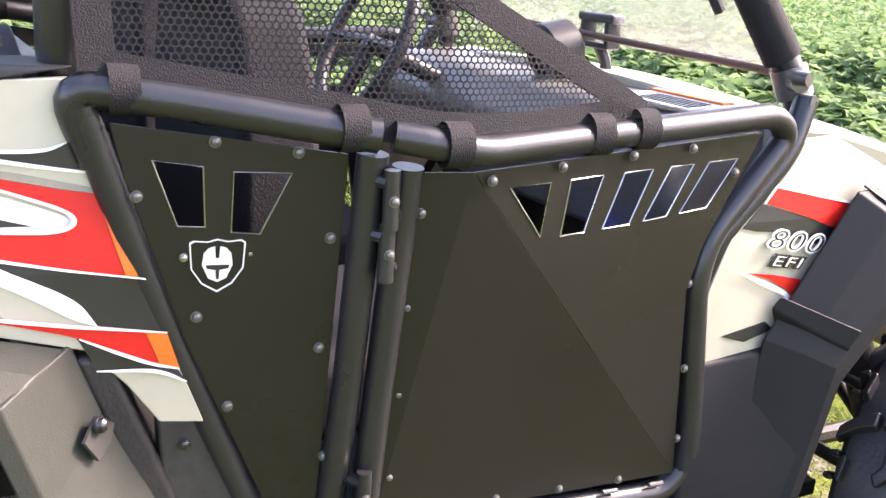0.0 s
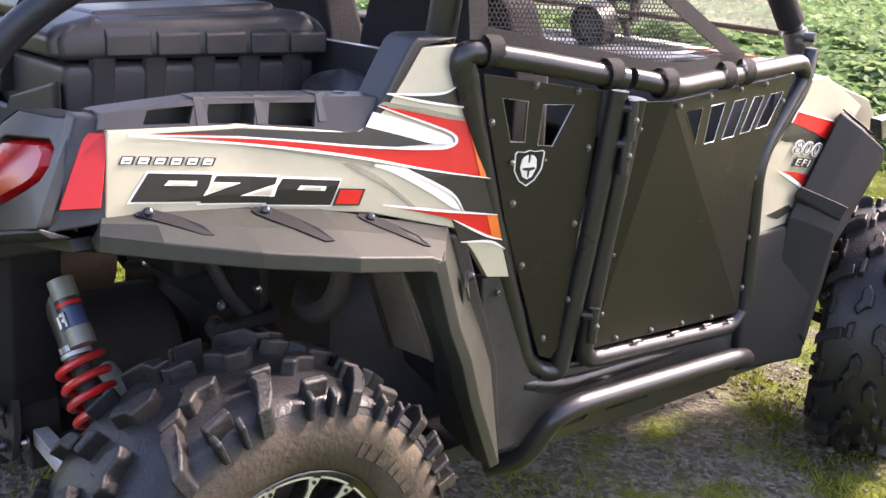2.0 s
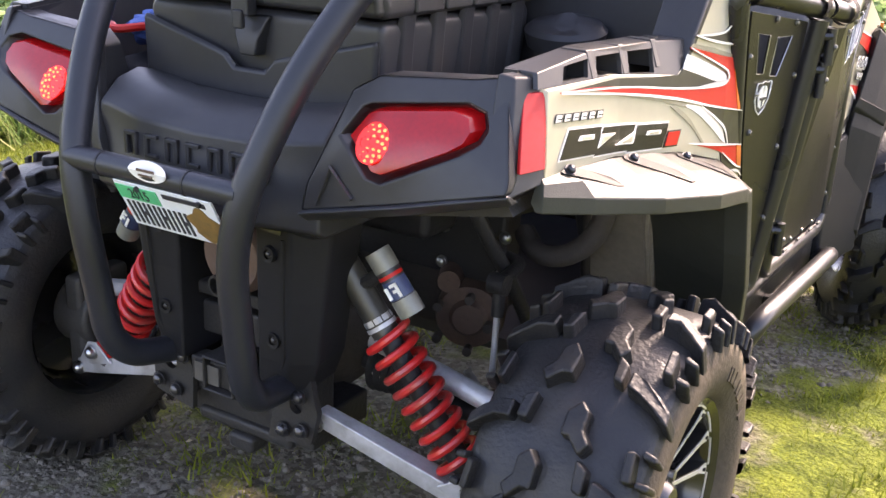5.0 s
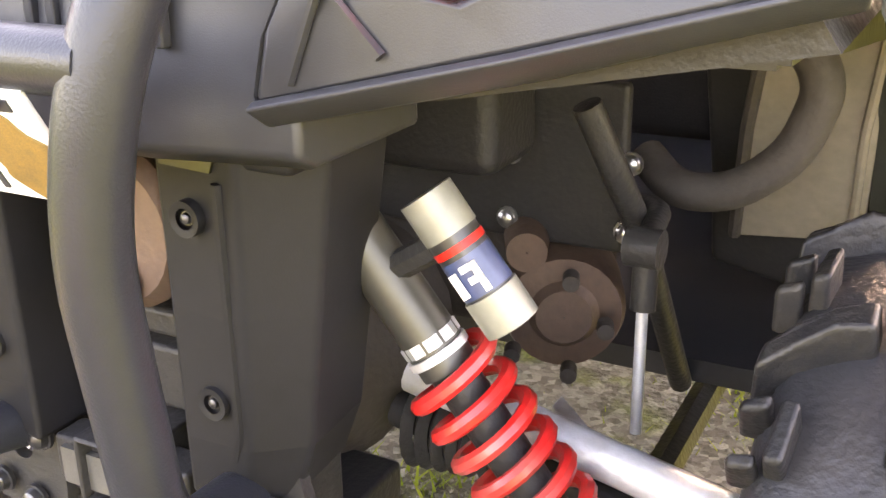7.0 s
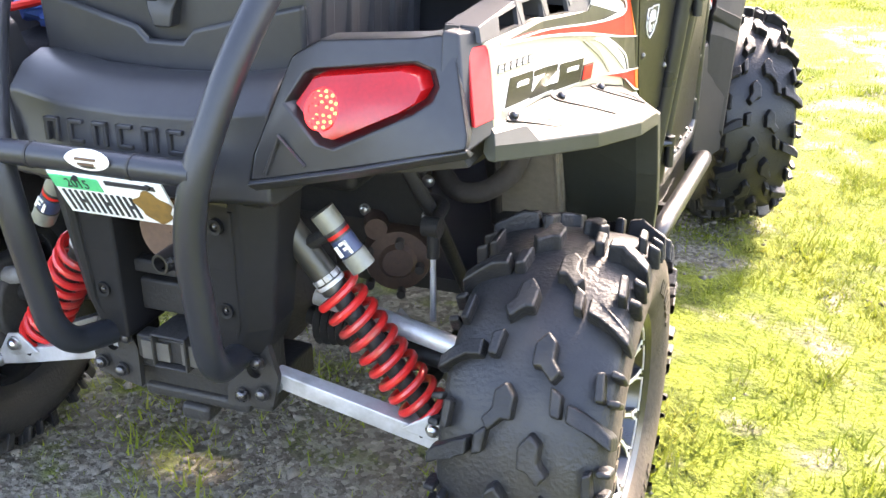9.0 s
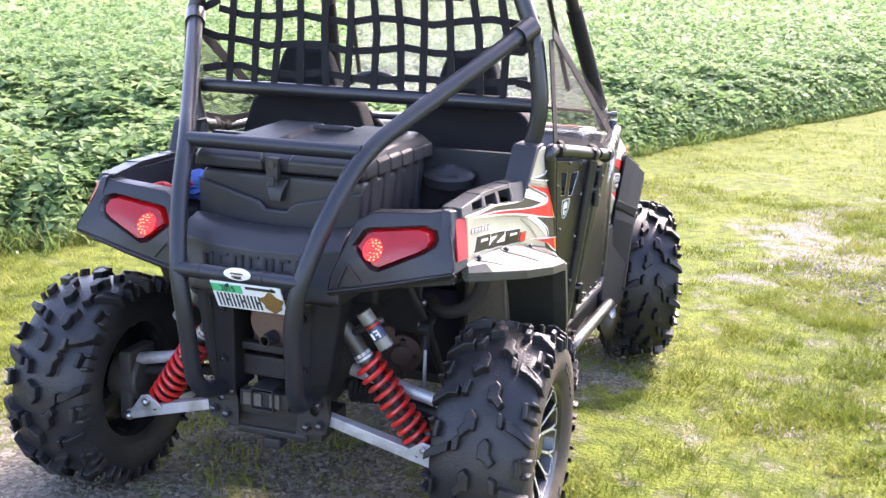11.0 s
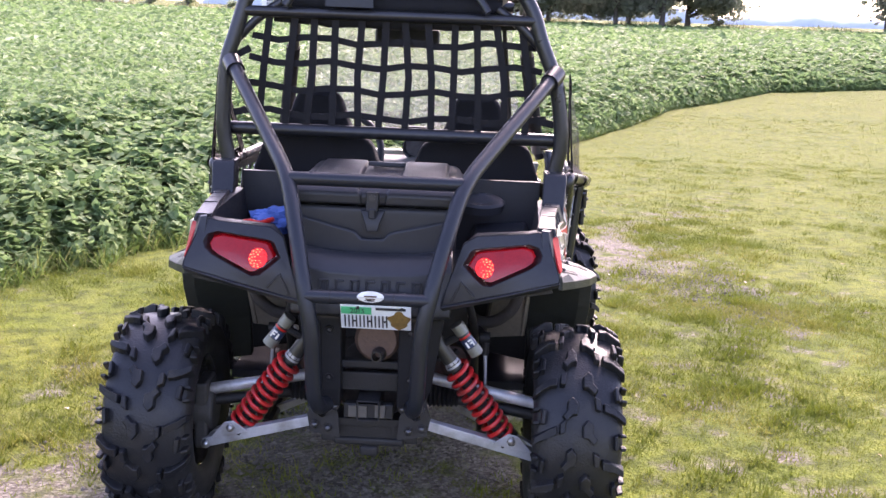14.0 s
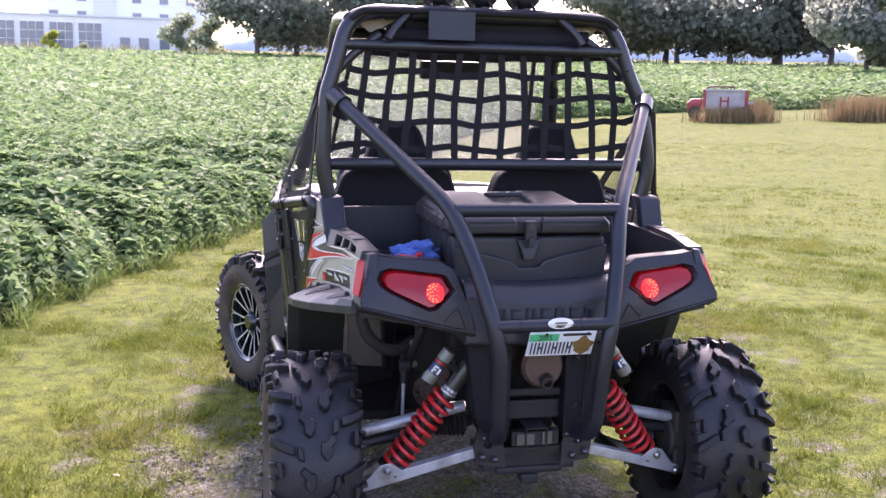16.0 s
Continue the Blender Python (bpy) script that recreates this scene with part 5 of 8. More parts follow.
# wheels: tyre with staggered lugs on a split-spoke rim
def wheel(name, width, at, sx, lugs, steer=0, size=1.0):
    w = part(name, disc_between((-0.03, 0, 0), (0.03, 0, 0), 0.055, 16), RIMBLACK, utv, "muddy off-road wheel with machined split-spoke rim")
    h = width / 2
    R = 0.318
    prof = [(-h * 0.72, 0.178), (-h * 0.90, 0.195), (-h * 1.0, 0.225), (-h * 1.02, 0.255), (-h * 0.97, 0.288), (-h * 0.86, R - 0.013), (-h * 0.6, R - 0.006), (0, R - 0.003), (h * 0.6, R - 0.006), (h * 0.86, R - 0.013), (h * 0.97, 0.288), (h * 1.02, 0.255), (h * 1.0, 0.225), (h * 0.90, 0.195), (h * 0.72, 0.178)]
    part("tyre", lathe(prof, 64), RUBBER, w, "black knobbly tyre")
    part("outer_sidewall", lathe([(h * 0.93, 0.290), (h * 0.985, 0.283), (h * 1.03, 0.255), (h * 1.012, 0.225), (h * 0.915, 0.195), (h * 0.74, 0.180)], 64), SIDEWALL, w, "mud-browned outer sidewall")
    part("tread_base", lathe([(-h * 0.94, 0.296), (-h * 0.86, R - 0.010), (-h * 0.6, R - 0.003), (0, R), (h * 0.6, R - 0.003), (h * 0.86, R - 0.010), (h * 0.94, 0.296)], 64), GROOVE, w, "dark groove floor between the lugs")
    bm = bmesh.new()
    n = lugs

    def lug(ang, pts, h0, h1, taper=0.82):
        cx = sum(p[0] for p in pts) / len(pts)
        ca = sum(p[1] for p in pts) / len(pts)
        lo, hi = [], []
        for a, b in pts:
            r0 = R - 0.014 if abs(a) < h * 0.85 else R - 0.035
            drop = 0.0 if abs(a) < h * 0.7 else (abs(a) - h * 0.7) * 0.42
            th = ang + b + 0.02 * math.sin(9 * ang + 7 * cx)
            lo.append(bm.verts.new((a, r0 * math.cos(th), r0 * math.sin(th))))
            a2, b2 = cx + (a - cx) * taper, ca + (b - ca) * taper
            th2, r1 = ang + b2 + 0.02 * math.sin(9 * ang + 7 * cx), R + h1 - drop - 0.002 * (1 + math.sin(23 * ang + 31 * cx))
            hi.append(bm.verts.new((a2, r1 * math.cos(th2), r1 * math.sin(th2))))
        k = len(pts)
        for i in range(k):
            bm.faces.new((lo[i], lo[(i + 1) % k], hi[(i + 1) % k], hi[i]))
        bm.faces.new(hi)

    for i in range(n):
        a = i * math.tau / n
        p = math.tau / n
        for s in (1, -1):
            o = 0 if s > 0 else p / 2
            j = 0.012 * math.sin(i * 2.3 + s)
            # long curved shoulder bar, bent down over the edge
            lug(a + o, [(s * h * 0.50, -p * 0.06 + j), (s * h * 0.70, 0.0), (s * h * 0.90, p * 0.09), (s * h * 1.05, p * 0.20), (s * h * 1.06, p * 0.36), (s * h * 0.88, p * 0.26), (s * h * 0.68, p * 0.17), (s * h * 0.50, p * 0.13 + j)], 0, 0.026, 0.90)
            # short block that leads into the bar
            lug(a + o, [(s * h * 0.30, -p * 0.20 + j), (s * h * 0.46, -p * 0.12), (s * h * 0.47, p * 0.12), (s * h * 0.34, p * 0.10 + j)], 0, 0.025, 0.88)
            # forked shoulder block: a bridge and two prongs
            lug(a + o + p * 0.5, [(s * h * 0.76, p * 0.06), (s * h * 0.86, p * 0.03), (s * h * 0.90, p * 0.35), (s * h * 0.79, p * 0.36)], 0, 0.025, 0.9)
            lug(a + o + p * 0.5, [(s * h * 0.90, p * 0.00), (s * h * 1.07, p * 0.03), (s * h * 1.07, p * 0.10), (s * h * 0.90, p * 0.09)], 0, 0.021, 0.9)
            lug(a + o + p * 0.5, [(s * h * 0.91, p * 0.28), (s * h * 1.07, p * 0.28), (s * h * 1.07, p * 0.36), (s * h * 0.91, p * 0.36)], 0, 0.021, 0.9)
            # chunky bent centre block
            lug(a + o + p * 0.36, [(s * h * 0.04, p * 0.06), (s * h * 0.17, -p * 0.08), (s * h * 0.30, p * 0.02), (s * h * 0.30, p * 0.20), (s * h * 0.42, p * 0.32), (s * h * 0.32, p * 0.44), (s * h * 0.16, p * 0.30), (s * h * 0.05, p * 0.30)], 0, 0.026, 0.90)
    part("tread", bm, TREAD, w, "chunky worn staggered tread lugs", smooth=False, bevel=0.0045)
    for start, count in ((0.2, 7), (2.35, 5), (4.3, 8)):
        for i in range(count):
            a0, a1 = start + i * 0.115, start + i * 0.115 + (0.085 if i % 3 else 0.05)
            quad = lambda lift: [Vector((h * 1.0 + lift + k * 0.0012, rr * math.cos(q), rr * math.sin(q))) for q, rr, k in ((a0, 0.222, 0), (a1, 0.222, 0), (a1, 0.246, 1), (a0, 0.246, 1))]
            part("sidewall_letter_bar", loft([quad(0.0), quad(0.0034)]), SIDEWALL, w, smooth=False)
    face = h * 0.80
    rim = part("rim", lathe([(-h * 0.8, 0.186), (-h * 0.74, 0.176), (-h * 0.4, 0.160), (h * 0.45, 0.158), (face - 0.02, 0.176), (face + 0.004, 0.190), (face + 0.008, 0.187), (face - 0.004, 0.170), (face - 0.04, 0.160), (-0.02, 0.152), (-0.03, 0.01)], 56), RIMBLACK, w, "gloss black rim barrel")
    part("rim_lip", lathe([(face + 0.0085, 0.1885), (face + 0.0095, 0.186), (face + 0.001, 0.176), (face + 0.0, 0.178)], 56), RIMBLACK, w, "gloss black rim lip")
    for k in range(7):
        ang = k * math.tau / 7
        for lo, hi in ((ang + 0.255, ang + math.tau / 7 - 0.255), (ang - 0.17, ang + 0.17)):
            arc = [lo + (hi - lo) * q / 8 for q in range(9)]
            strip = lambda r, lift: [Vector((face - 0.003 + lift, r * math.cos(q), r * math.sin(q))) for q in arc]
            part("window_edge", loft([strip(0.1758, 0.0), strip(0.1758, 0.0026), strip(0.1716, 0.0026), strip(0.1716, 0.0)], closed=False, caps=False), RIMCUT, w, smooth=False)
        for off in (-0.16, 0.16):
            inner, outer = ang + off * 0.62, ang + off * 1.34
            c0, s0, c1, s1 = math.cos(inner), math.sin(inner), math.cos(outer), math.sin(outer)
            t0, t1 = Vector((0, -s0, c0)), Vector((0, -s1, c1))
            p0, p1 = Vector((face - 0.034, 0.052 * c0, 0.052 * s0)), Vector((face - 0.004, 0.1735 * c1, 0.1735 * s1))
            pm = p0.lerp(p1, 0.80)
            tm = t0.lerp(t1, 0.80).normalized()
            w0, wm, w1 = 0.0060, 0.0068, 0.0150
            ring = lambda p, t, ww, d: [p + t * ww, p - t * ww, p - t * ww * 0.8 + Vector((-d, 0, 0)), p + t * ww * 0.8 + Vector((-d, 0, 0))]
            part("spoke", loft([ring(p0, t0, w0, 0.03), ring(pm, tm, wm, 0.03), ring(p1, t1, w1, 0.03)]), RIMBLACK, w)
            skin = lambda p, t, ww: [p + t * ww + Vector((0.0014, 0, 0)), p - t * ww + Vector((0.0014, 0, 0)), p - t * ww, p + t * ww]
            part("spoke_face", loft([skin(p0, t0, w0 * 0.55), skin(pm, tm, wm * 0.52), skin(p1, t1, w1 * 0.80)]), RIMCUT, w, smooth=False)
            pb = p0.lerp(p1, 0.915) + Vector((0.0, 0, 0))
            part("spoke_bolt", disc_between(pb, pb + Vector((0.004, 0, 0)), 0.0036, 8), RIMBLACK, w)
    part("hub_cap", lathe([(face - 0.075, 0.052), (face - 0.03, 0.050), (face - 0.012, 0.038), (face - 0.008, 0.034), (face - 0.008, 0.0005)], 28), RIMBLACK, w, "round black centre cap")
    for k in range(4):
        a = k * math.tau / 4 + 0.4
        part("lug_nut", disc_between((face - 0.05, 0.058 * math.cos(a), 0.058 * math.sin(a)), (face - 0.02, 0.058 * math.cos(a), 0.058 * math.sin(a)), 0.009, 6), STEEL, w)
    w.matrix_basis = Matrix.Translation(at) @ Matrix.Rotation(radians(steer), 4, "Z") @ (Matrix.Rotation(math.pi, 4, "Z") if sx < 0 else Matrix.Identity(4)) @ Matrix.Rotation(0.3 * at[1] + (0.2 if sx > 0 else 0.9), 4, "X") @ Matrix.Diagonal((1, size, size, 1))
    return w


wheel("rear_wheel", 0.262, (0.630, -0.10, 0.324), 1, 13, size=0.972)
wheel("rear_wheel", 0.262, (-0.664, -0.10, 0.324), -1, 13, size=0.972)
wheel("front_wheel", 0.235, (0.695, 1.79, 0.337), 1, 13, 22)
wheel("front_wheel", 0.235, (-0.715, 1.79, 0.325), -1, 13, 22)

# front: fenders, hood, arms
both("front_fender_panel", side_sheet([(1.195, 0.60), (1.215, 0.78), (1.245, 0.86), (1.36, 1.00), (1.45, 1.005), (1.545, 0.965), (1.62, 0.93), (1.52, 0.84), (1.40, 0.70), (1.31, 0.60)], 0.02, -0.004), PAINT, utv, "champagne front fender panel with red and black graphics", bevel=0.004)
for name, outline, mat, level in (("black_wedge", [(1.262, 0.872), (1.300, 0.908), (1.406, 0.880), (1.500, 0.848), (1.47, 0.828), (1.42, 0.838), (1.34, 0.862), (1.29, 0.866)], BLACKGFX, 1), ("red_wedge", [(1.302, 0.910), (1.324, 0.933), (1.43, 0.912), (1.535, 0.890), (1.560, 0.878), (1.520, 0.842), (1.483, 0.852), (1.406, 0.880)], REDGFX, 2), ("red_lower", [(1.285, 0.800), (1.34, 0.793), (1.43, 0.774), (1.45, 0.75), (1.41, 0.735), (1.375, 0.765), (1.33, 0.787)], REDGFX, 2), ("black_lower", [(1.25, 0.70), (1.34, 0.715), (1.36, 0.70), (1.30, 0.685)], BLACKGFX, 1), ("white_line", [(1.265, 0.803), (1.32, 0.786), (1.372, 0.763), (1.41, 0.733), (1.405, 0.731), (1.365, 0.758), (1.31, 0.781)], WHITEGFX, 3), ("white_line", [(1.300, 0.910), (1.324, 0.937), (1.535, 0.893), (1.535, 0.890), (1.325, 0.932), (1.303, 0.908)], WHITEGFX, 3)):
    both(name, side_sheet(outline, 0.001, -0.004 + 0.0012 * level + 0.0006), mat, utv, smooth=False)
for body_txt, yy, zz, size, wide in (("800", 1.368, 0.832, 0.044, 1.65), ("EFI", 1.358, 0.806, 0.024, 2.0)):
    for mat, fat, lift in ((WHITEGFX, 0.0016, 0.0), (BLACKGFX, -0.0012, 0.0014)) if body_txt == "800" else ((BLACKGFX, 0.0026, 0.0), (WHITEGFX, -0.0004, 0.0014)):
        cu = bpy.data.curves.new("engine_marking", "FONT")
        cu.body, cu.size, cu.align_x, cu.extrude, cu.shear, cu.space_character, cu.offset = body_txt, size, "CENTER", 0.0008, 0.25, 1.12, fat
        cu.materials.append(mat)
        ob = new("engine_marking", cu)
        ob.matrix_basis = UNSTANCE @ Matrix.Translation((0.5965 + lift, yy, zz)) @ Matrix.Rotation(radians(90), 4, "Z") @ Matrix.Rotation(radians(90), 4, "X") @ Matrix.Rotation(radians(-8.5), 4, "Z") @ Matrix.Diagonal((wide, 1, 1, 1))
        ob.parent = utv
FF = [((1.30, 0.600, 0.44), (1.385, 0.655, 0.40)), ((1.33, 0.604, 0.69), (1.437, 0.662, 0.650)), ((1.478, 0.608, 0.925), (1.598, 0.664, 0.842)), ((1.545, 0.590, 0.925), (1.635, 0.640, 0.835)), ((1.64, 0.560, 0.880), (1.67, 0.600, 0.800))]
rings = [[(ix, iy, iz), ((ix + ox) / 2 + 0.001, (iy + oy) / 2, (iz + oz) / 2 + 0.002), (ox, oy, oz), (ox, oy + 0.015, oz - 0.03), (ox - 0.015, oy + 0.015, oz - 0.03), (ix - 0.05, iy + 0.05, iz - 0.03)] for (iy, ix, iz), (oy, ox, oz) in FF]
both("front_wheel_flare", loft(rings), FRONTFLARE, utv, "charcoal grey flare over the front wheel", smooth=False, bevel=0.004)
both("flare_step", loft([[(0.604, 1.335, 0.742), (0.664, 1.455, 0.680), (0.650, 1.470, 0.655), (0.600, 1.350, 0.715)], [(0.612, 1.345, 0.765), (0.668, 1.475, 0.712), (0.650, 1.49, 0.69), (0.600, 1.36, 0.74)]]), FRONTFLARE, utv, smooth=False, bevel=0.004)
both("front_footwell", loft([[(0.40, 1.18, 0.33), (0.605, 1.20, 0.33), (0.655, 1.40, 0.34), (0.40, 1.46, 0.34)], [(0.40, 1.19, 0.50), (0.602, 1.195, 0.50), (0.655, 1.41, 0.50), (0.40, 1.46, 0.5)], [(0.40, 1.20, 0.66), (0.598, 1.20, 0.66), (0.605, 1.45, 0.68), (0.40, 1.5, 0.68)]]), FRONTFLARE, utv, "black footwell side panel", bevel=0.01)
hood = []
for y, z, wd, drop in ((1.36, 1.015, 0.583, 0.012), (1.48, 1.010, 0.583, 0.016), (1.65, 0.975, 0.572, 0.022), (1.82, 0.940, 0.556, 0.026), (1.91, 0.895, 0.535, 0.03), (1.98, 0.82, 0.49, 0.04), (2.03, 0.72, 0.40, 0.04)):
    hood.append([(x * wd, y, z + 0.03 * math.cos(x * 1.3) - 0.03 - drop * abs(x) ** 3 + 0.03) for x in np.linspace(-1, 1, 15)] + [(wd * 0.9, y, z - 0.25), (-wd * 0.9, y, z - 0.25)])
part("hood", loft(hood), PAINT, utv, "champagne metallic hood", bevel=0.004)
both("headlight", loft([[(0.525, 1.775, 0.885), (0.512, 1.880, 0.890), (0.490, 1.905, 0.835), (0.510, 1.815, 0.825)], [(0.557, 1.775, 0.882), (0.538, 1.884, 0.886), (0.526, 1.908, 0.832), (0.546, 1.818, 0.825)]]), PANEDARK, utv, "swept-back dark-glazed headlight", bevel=0.004)
both("headlight_amber_edge", tube([(0.532, 1.888, 0.905), (0.528, 1.906, 0.865), (0.515, 1.915, 0.815)], 0.005, 8, 0.01), ORANGELABEL, utv)
both("flare_vent", loft([[(0.598, 1.50, 0.929), (0.640, 1.600, 0.862), (0.630, 1.612, 0.860), (0.590, 1.515, 0.927)], [(0.600, 1.50, 0.932), (0.642, 1.600, 0.866), (0.632, 1.612, 0.864), (0.592, 1.515, 0.931)]]), BLACKGFX, utv, smooth=False)
both("front_arm", join(tube([(0.22, 1.62, 0.40), (0.60, 1.80, 0.30)], 0.014, 10, 0), tube([(0.22, 1.95, 0.40), (0.60, 1.80, 0.30)], 0.014, 10, 0), tube([(0.26, 1.66, 0.56), (0.60, 1.80, 0.46)], 0.012, 10, 0)), DARKFRAME, utv, "black front suspension arm")
both("front_shock", tube([(0.30, 1.72, 0.85), (0.50, 1.80, 0.36)], 0.035, 12, 0), DARKFRAME, utv)
part("floor_pan", box(-0.56, 0.56, 0.30, 1.62, 0.30, 0.33), PLASTIC, utv, "black plastic floor pan")
part("front_bulkhead", box(-0.55, 0.55, 1.38, 1.42, 0.33, 0.95), PLASTIC, utv)
part("under_frame", join(tube([(-0.35, -0.1, 0.28), (-0.35, 2.0, 0.28)], 0.02, 8, 0), tube([(0.35, -0.1, 0.28), (0.35, 2.0, 0.28)], 0.02, 8, 0), box(-0.2, 0.2, 1.55, 2.1, 0.28, 0.7)), DARKFRAME, utv)

# cab: dash, wheel, seats, nets
part("dashboard", loft([[(-0.54, 1.18, 0.80), (0.54, 1.18, 0.80), (0.54, 1.40, 0.80), (-0.54, 1.40, 0.80)], [(-0.55, 1.16, 0.95), (0.55, 1.16, 0.95), (0.55, 1.42, 0.96), (-0.55, 1.42, 0.96)], [(-0.54, 1.22, 1.02), (0.54, 1.22, 1.02), (0.55, 1.46, 1.03), (-0.55, 1.46, 1.03)]]), DASHGREY, utv, "moulded grey-black dashboard", bevel=0.02)
part("gauge_hood", moved(lathe([(-0.03, 0.050), (-0.035, 0.056), (-0.03, 0.060), (0.03, 0.056), (0.05, 0.03), (0.05, 0.001)], 24), Matrix.Translation((0.03, 1.30, 1.075)) @ Matrix.Rotation(radians(90), 4, "Z") @ Matrix.Rotation(radians(-15), 4, "Y")), PLASTIC, utv, "round black gauge pod")
part("gauge_face", disc_between((0.03, 1.282, 1.073), (0.03, 1.280, 1.0725), 0.048, 20), DIAL, utv, "smoky gauge dial")
part("switch_light", box(0.372, 0.388, 1.155, 1.16, 0.80, 0.812), BLUELED, utv, "small blue lit switch")
LABEL = Matrix.Translation((0.14, -0.115, -0.014))
part("warning_label", moved(loft([[(0.20, 1.335, 1.045), (0.38, 1.335, 1.045), (0.38, 1.43, 1.052), (0.20, 1.43, 1.052)], [(0.20, 1.335, 1.047), (0.38, 1.335, 1.047), (0.38, 1.43, 1.054), (0.20, 1.43, 1.054)]]), LABEL), PLATEWHITE, utv, "white warning label with orange heading", smooth=False)
part("label_heading", moved(box(0.20, 0.38, 1.405, 1.43, 1.053, 1.0565), LABEL), ORANGELABEL, utv, smooth=False)
for k in range(5):
    part("label_print_bar", moved(box(0.235, 0.37, 1.345 + k * 0.011, 1.350 + k * 0.011, 1.0468 + k * 0.0008, 1.0492 + k * 0.0008), LABEL), GREYPLASTIC, utv, smooth=False)
mount = part("device_mount", join(box(-0.002, 0.013, 1.375, 1.41, 1.086, 1.143), box(0.078, 0.093, 1.375, 1.41, 1.086, 1.143), box(-0.012, 0.103, 1.375, 1.41, 1.133, 1.151), box(-0.002, 0.093, 1.375, 1.41, 1.082, 1.094)), PLASTIC, utv, "black clamp mount standing on the dashboard", bevel=0.005)
part("mount_foot", tube([(0.048, 1.39, 1.09), (0.056, 1.405, 1.06), (0.06, 1.41, 1.02)], 0.012, 8, 0.02), PLASTIC, mount)
part("screen_base_bar", tube([(-0.53, 1.355, 1.125), (0.53, 1.375, 1.095)], 0.007, 10, 0), RUST, utv, "dark bar along the windscreen's foot")
SCREEN = bpy.data.materials.new("hazed_clear_screen")
SCREEN.use_nodes = True
sn, sl = SCREEN.node_tree.nodes, SCREEN.node_tree.links
clear, mixer = sn.new("ShaderNodeBsdfTransparent"), sn.new("ShaderNodeMixShader")
sn["Principled BSDF"].inputs["Base Color"].default_value = (0.8, 0.8, 0.8, 1)
sn["Principled BSDF"].inputs["Roughness"].default_value = 0.2
mixer.inputs["Fac"].default_value = 0.24
sl.new(clear.outputs[0], mixer.inputs[1])
sl.new(sn["Principled BSDF"].outputs[0], mixer.inputs[2])
sl.new(mixer.outputs[0], sn["Material Output"].inputs["Surface"])
screen = part("windscreen", loft([[(-0.50, 1.418, 1.09), (0.50, 1.418, 1.09), (0.50, 1.422, 1.092), (-0.50, 1.422, 1.092)], [(-0.41, 1.03, 1.665), (0.41, 1.03, 1.665), (0.41, 1.034, 1.667), (-0.41, 1.034, 1.667)]]), SCREEN, utv, "slightly hazed clear windscreen", smooth=False)
screen.visible_shadow = False
both("screen_strip", tube([(0.385, 1.345, 1.18), (0.34, 1.07, 1.60)], 0.010, 8, 0), DARKFRAME, utv)
part("rear_view_mirror", box(-0.13, 0.13, 0.93, 0.96, 1.50, 1.575), PLASTIC, utv, "wide black rear-view mirror", bevel=0.012)
sw = [Vector((-0.27 + 0.17 * math.cos(a), 1.02 + 0.07 * math.sin(a), 1.06 + 0.155 * math.sin(a))) for a in [k * math.tau / 30 for k in range(30)]]
part("steering_wheel", join(tube(sw, 0.015, 10, 0, closed=True), tube([(-0.27, 1.02, 1.06), (-0.27, 1.2, 0.98)], 0.02, 10, 0), *[tube([(-0.27, 1.03, 1.06), tuple(sw[i])], 0.011, 8, 0) for i in (0, 15, 22)]), PLASTIC, utv, "black steering wheel")
for sx in (1, -1):
    X0 = 0.29 * sx
    seat = part("seat", loft([[(X0 + u * w, y, z) for u, y, z in ((-1, 0.50, zz), (1, 0.50, zz), (1.0, 0.50 + d, zz), (-1.0, 0.50 + d, zz))] for w, zz, d in ((0.20, 0.55, 0.12), (0.235, 0.80, 0.12), (0.235, 1.05, 0.11), (0.20, 1.15, 0.10), (0.12, 1.205, 0.09), (0.088, 1.30, 0.08), (0.07, 1.335, 0.06))]), CLOTH, utv, "black moulded bucket seat", bevel=0.02)
    part("seat_cushion", loft([[(X0 - 0.22, 0.58, 0.55), (X0 + 0.22, 0.58, 0.55), (X0 + 0.22, 1.02, 0.58), (X0 - 0.22, 1.02, 0.58)], [(X0 - 0.22, 0.58, 0.68), (X0 + 0.22, 0.58, 0.68), (X0 + 0.21, 1.02, 0.70), (X0 - 0.21, 1.02, 0.70)]]), CLOTH, seat, bevel=0.03)
    for dx in (-0.06, 0.06):
        part("harness_strap", strap([(X0 + dx, 0.345, 1.20), (X0 + dx, 0.49, 1.20), (X0 + dx * 1.1, 0.63, 1.12), (X0 + dx * 1.3, 0.635, 0.80)], 0.045, 0.004, (0, -0.6, 0.8)), WEB, seat, "black harness strap")
# rear window net of webbing
net = part("rear_net", join(*[strap([(x0, 0.325, 1.215), (x1, 0.325, 1.40), (x2, 0.312, 1.60)], 0.024, 0.004, (0, 1, 0)) for x0, x1, x2 in [(k * 0.085 - 0.47 + 0.008 * math.sin(k * 2.1), k * 0.083 - 0.455 + 0.006 * math.sin(k * 1.3), k * 0.078 - 0.43 + 0.01 * math.sin(k * 1.7)) for k in range(12)]]), WEB, utv, "black nylon webbing net across the back of the cab")
for k, z in enumerate((1.268, 1.357, 1.445, 1.525)):
    pts = [(x, 0.331 + 0.003 * (i % 2), z + 0.010 * math.sin(i * 1.9 + k) - 0.012 * math.cos(x * 3)) for i, x in enumerate(np.linspace(-0.53 + 0.012 * k, 0.53 - 0.012 * k, 12))]
    part("net_band", strap(pts, 0.022, 0.004, (0, 1, 0)), WEB, net)
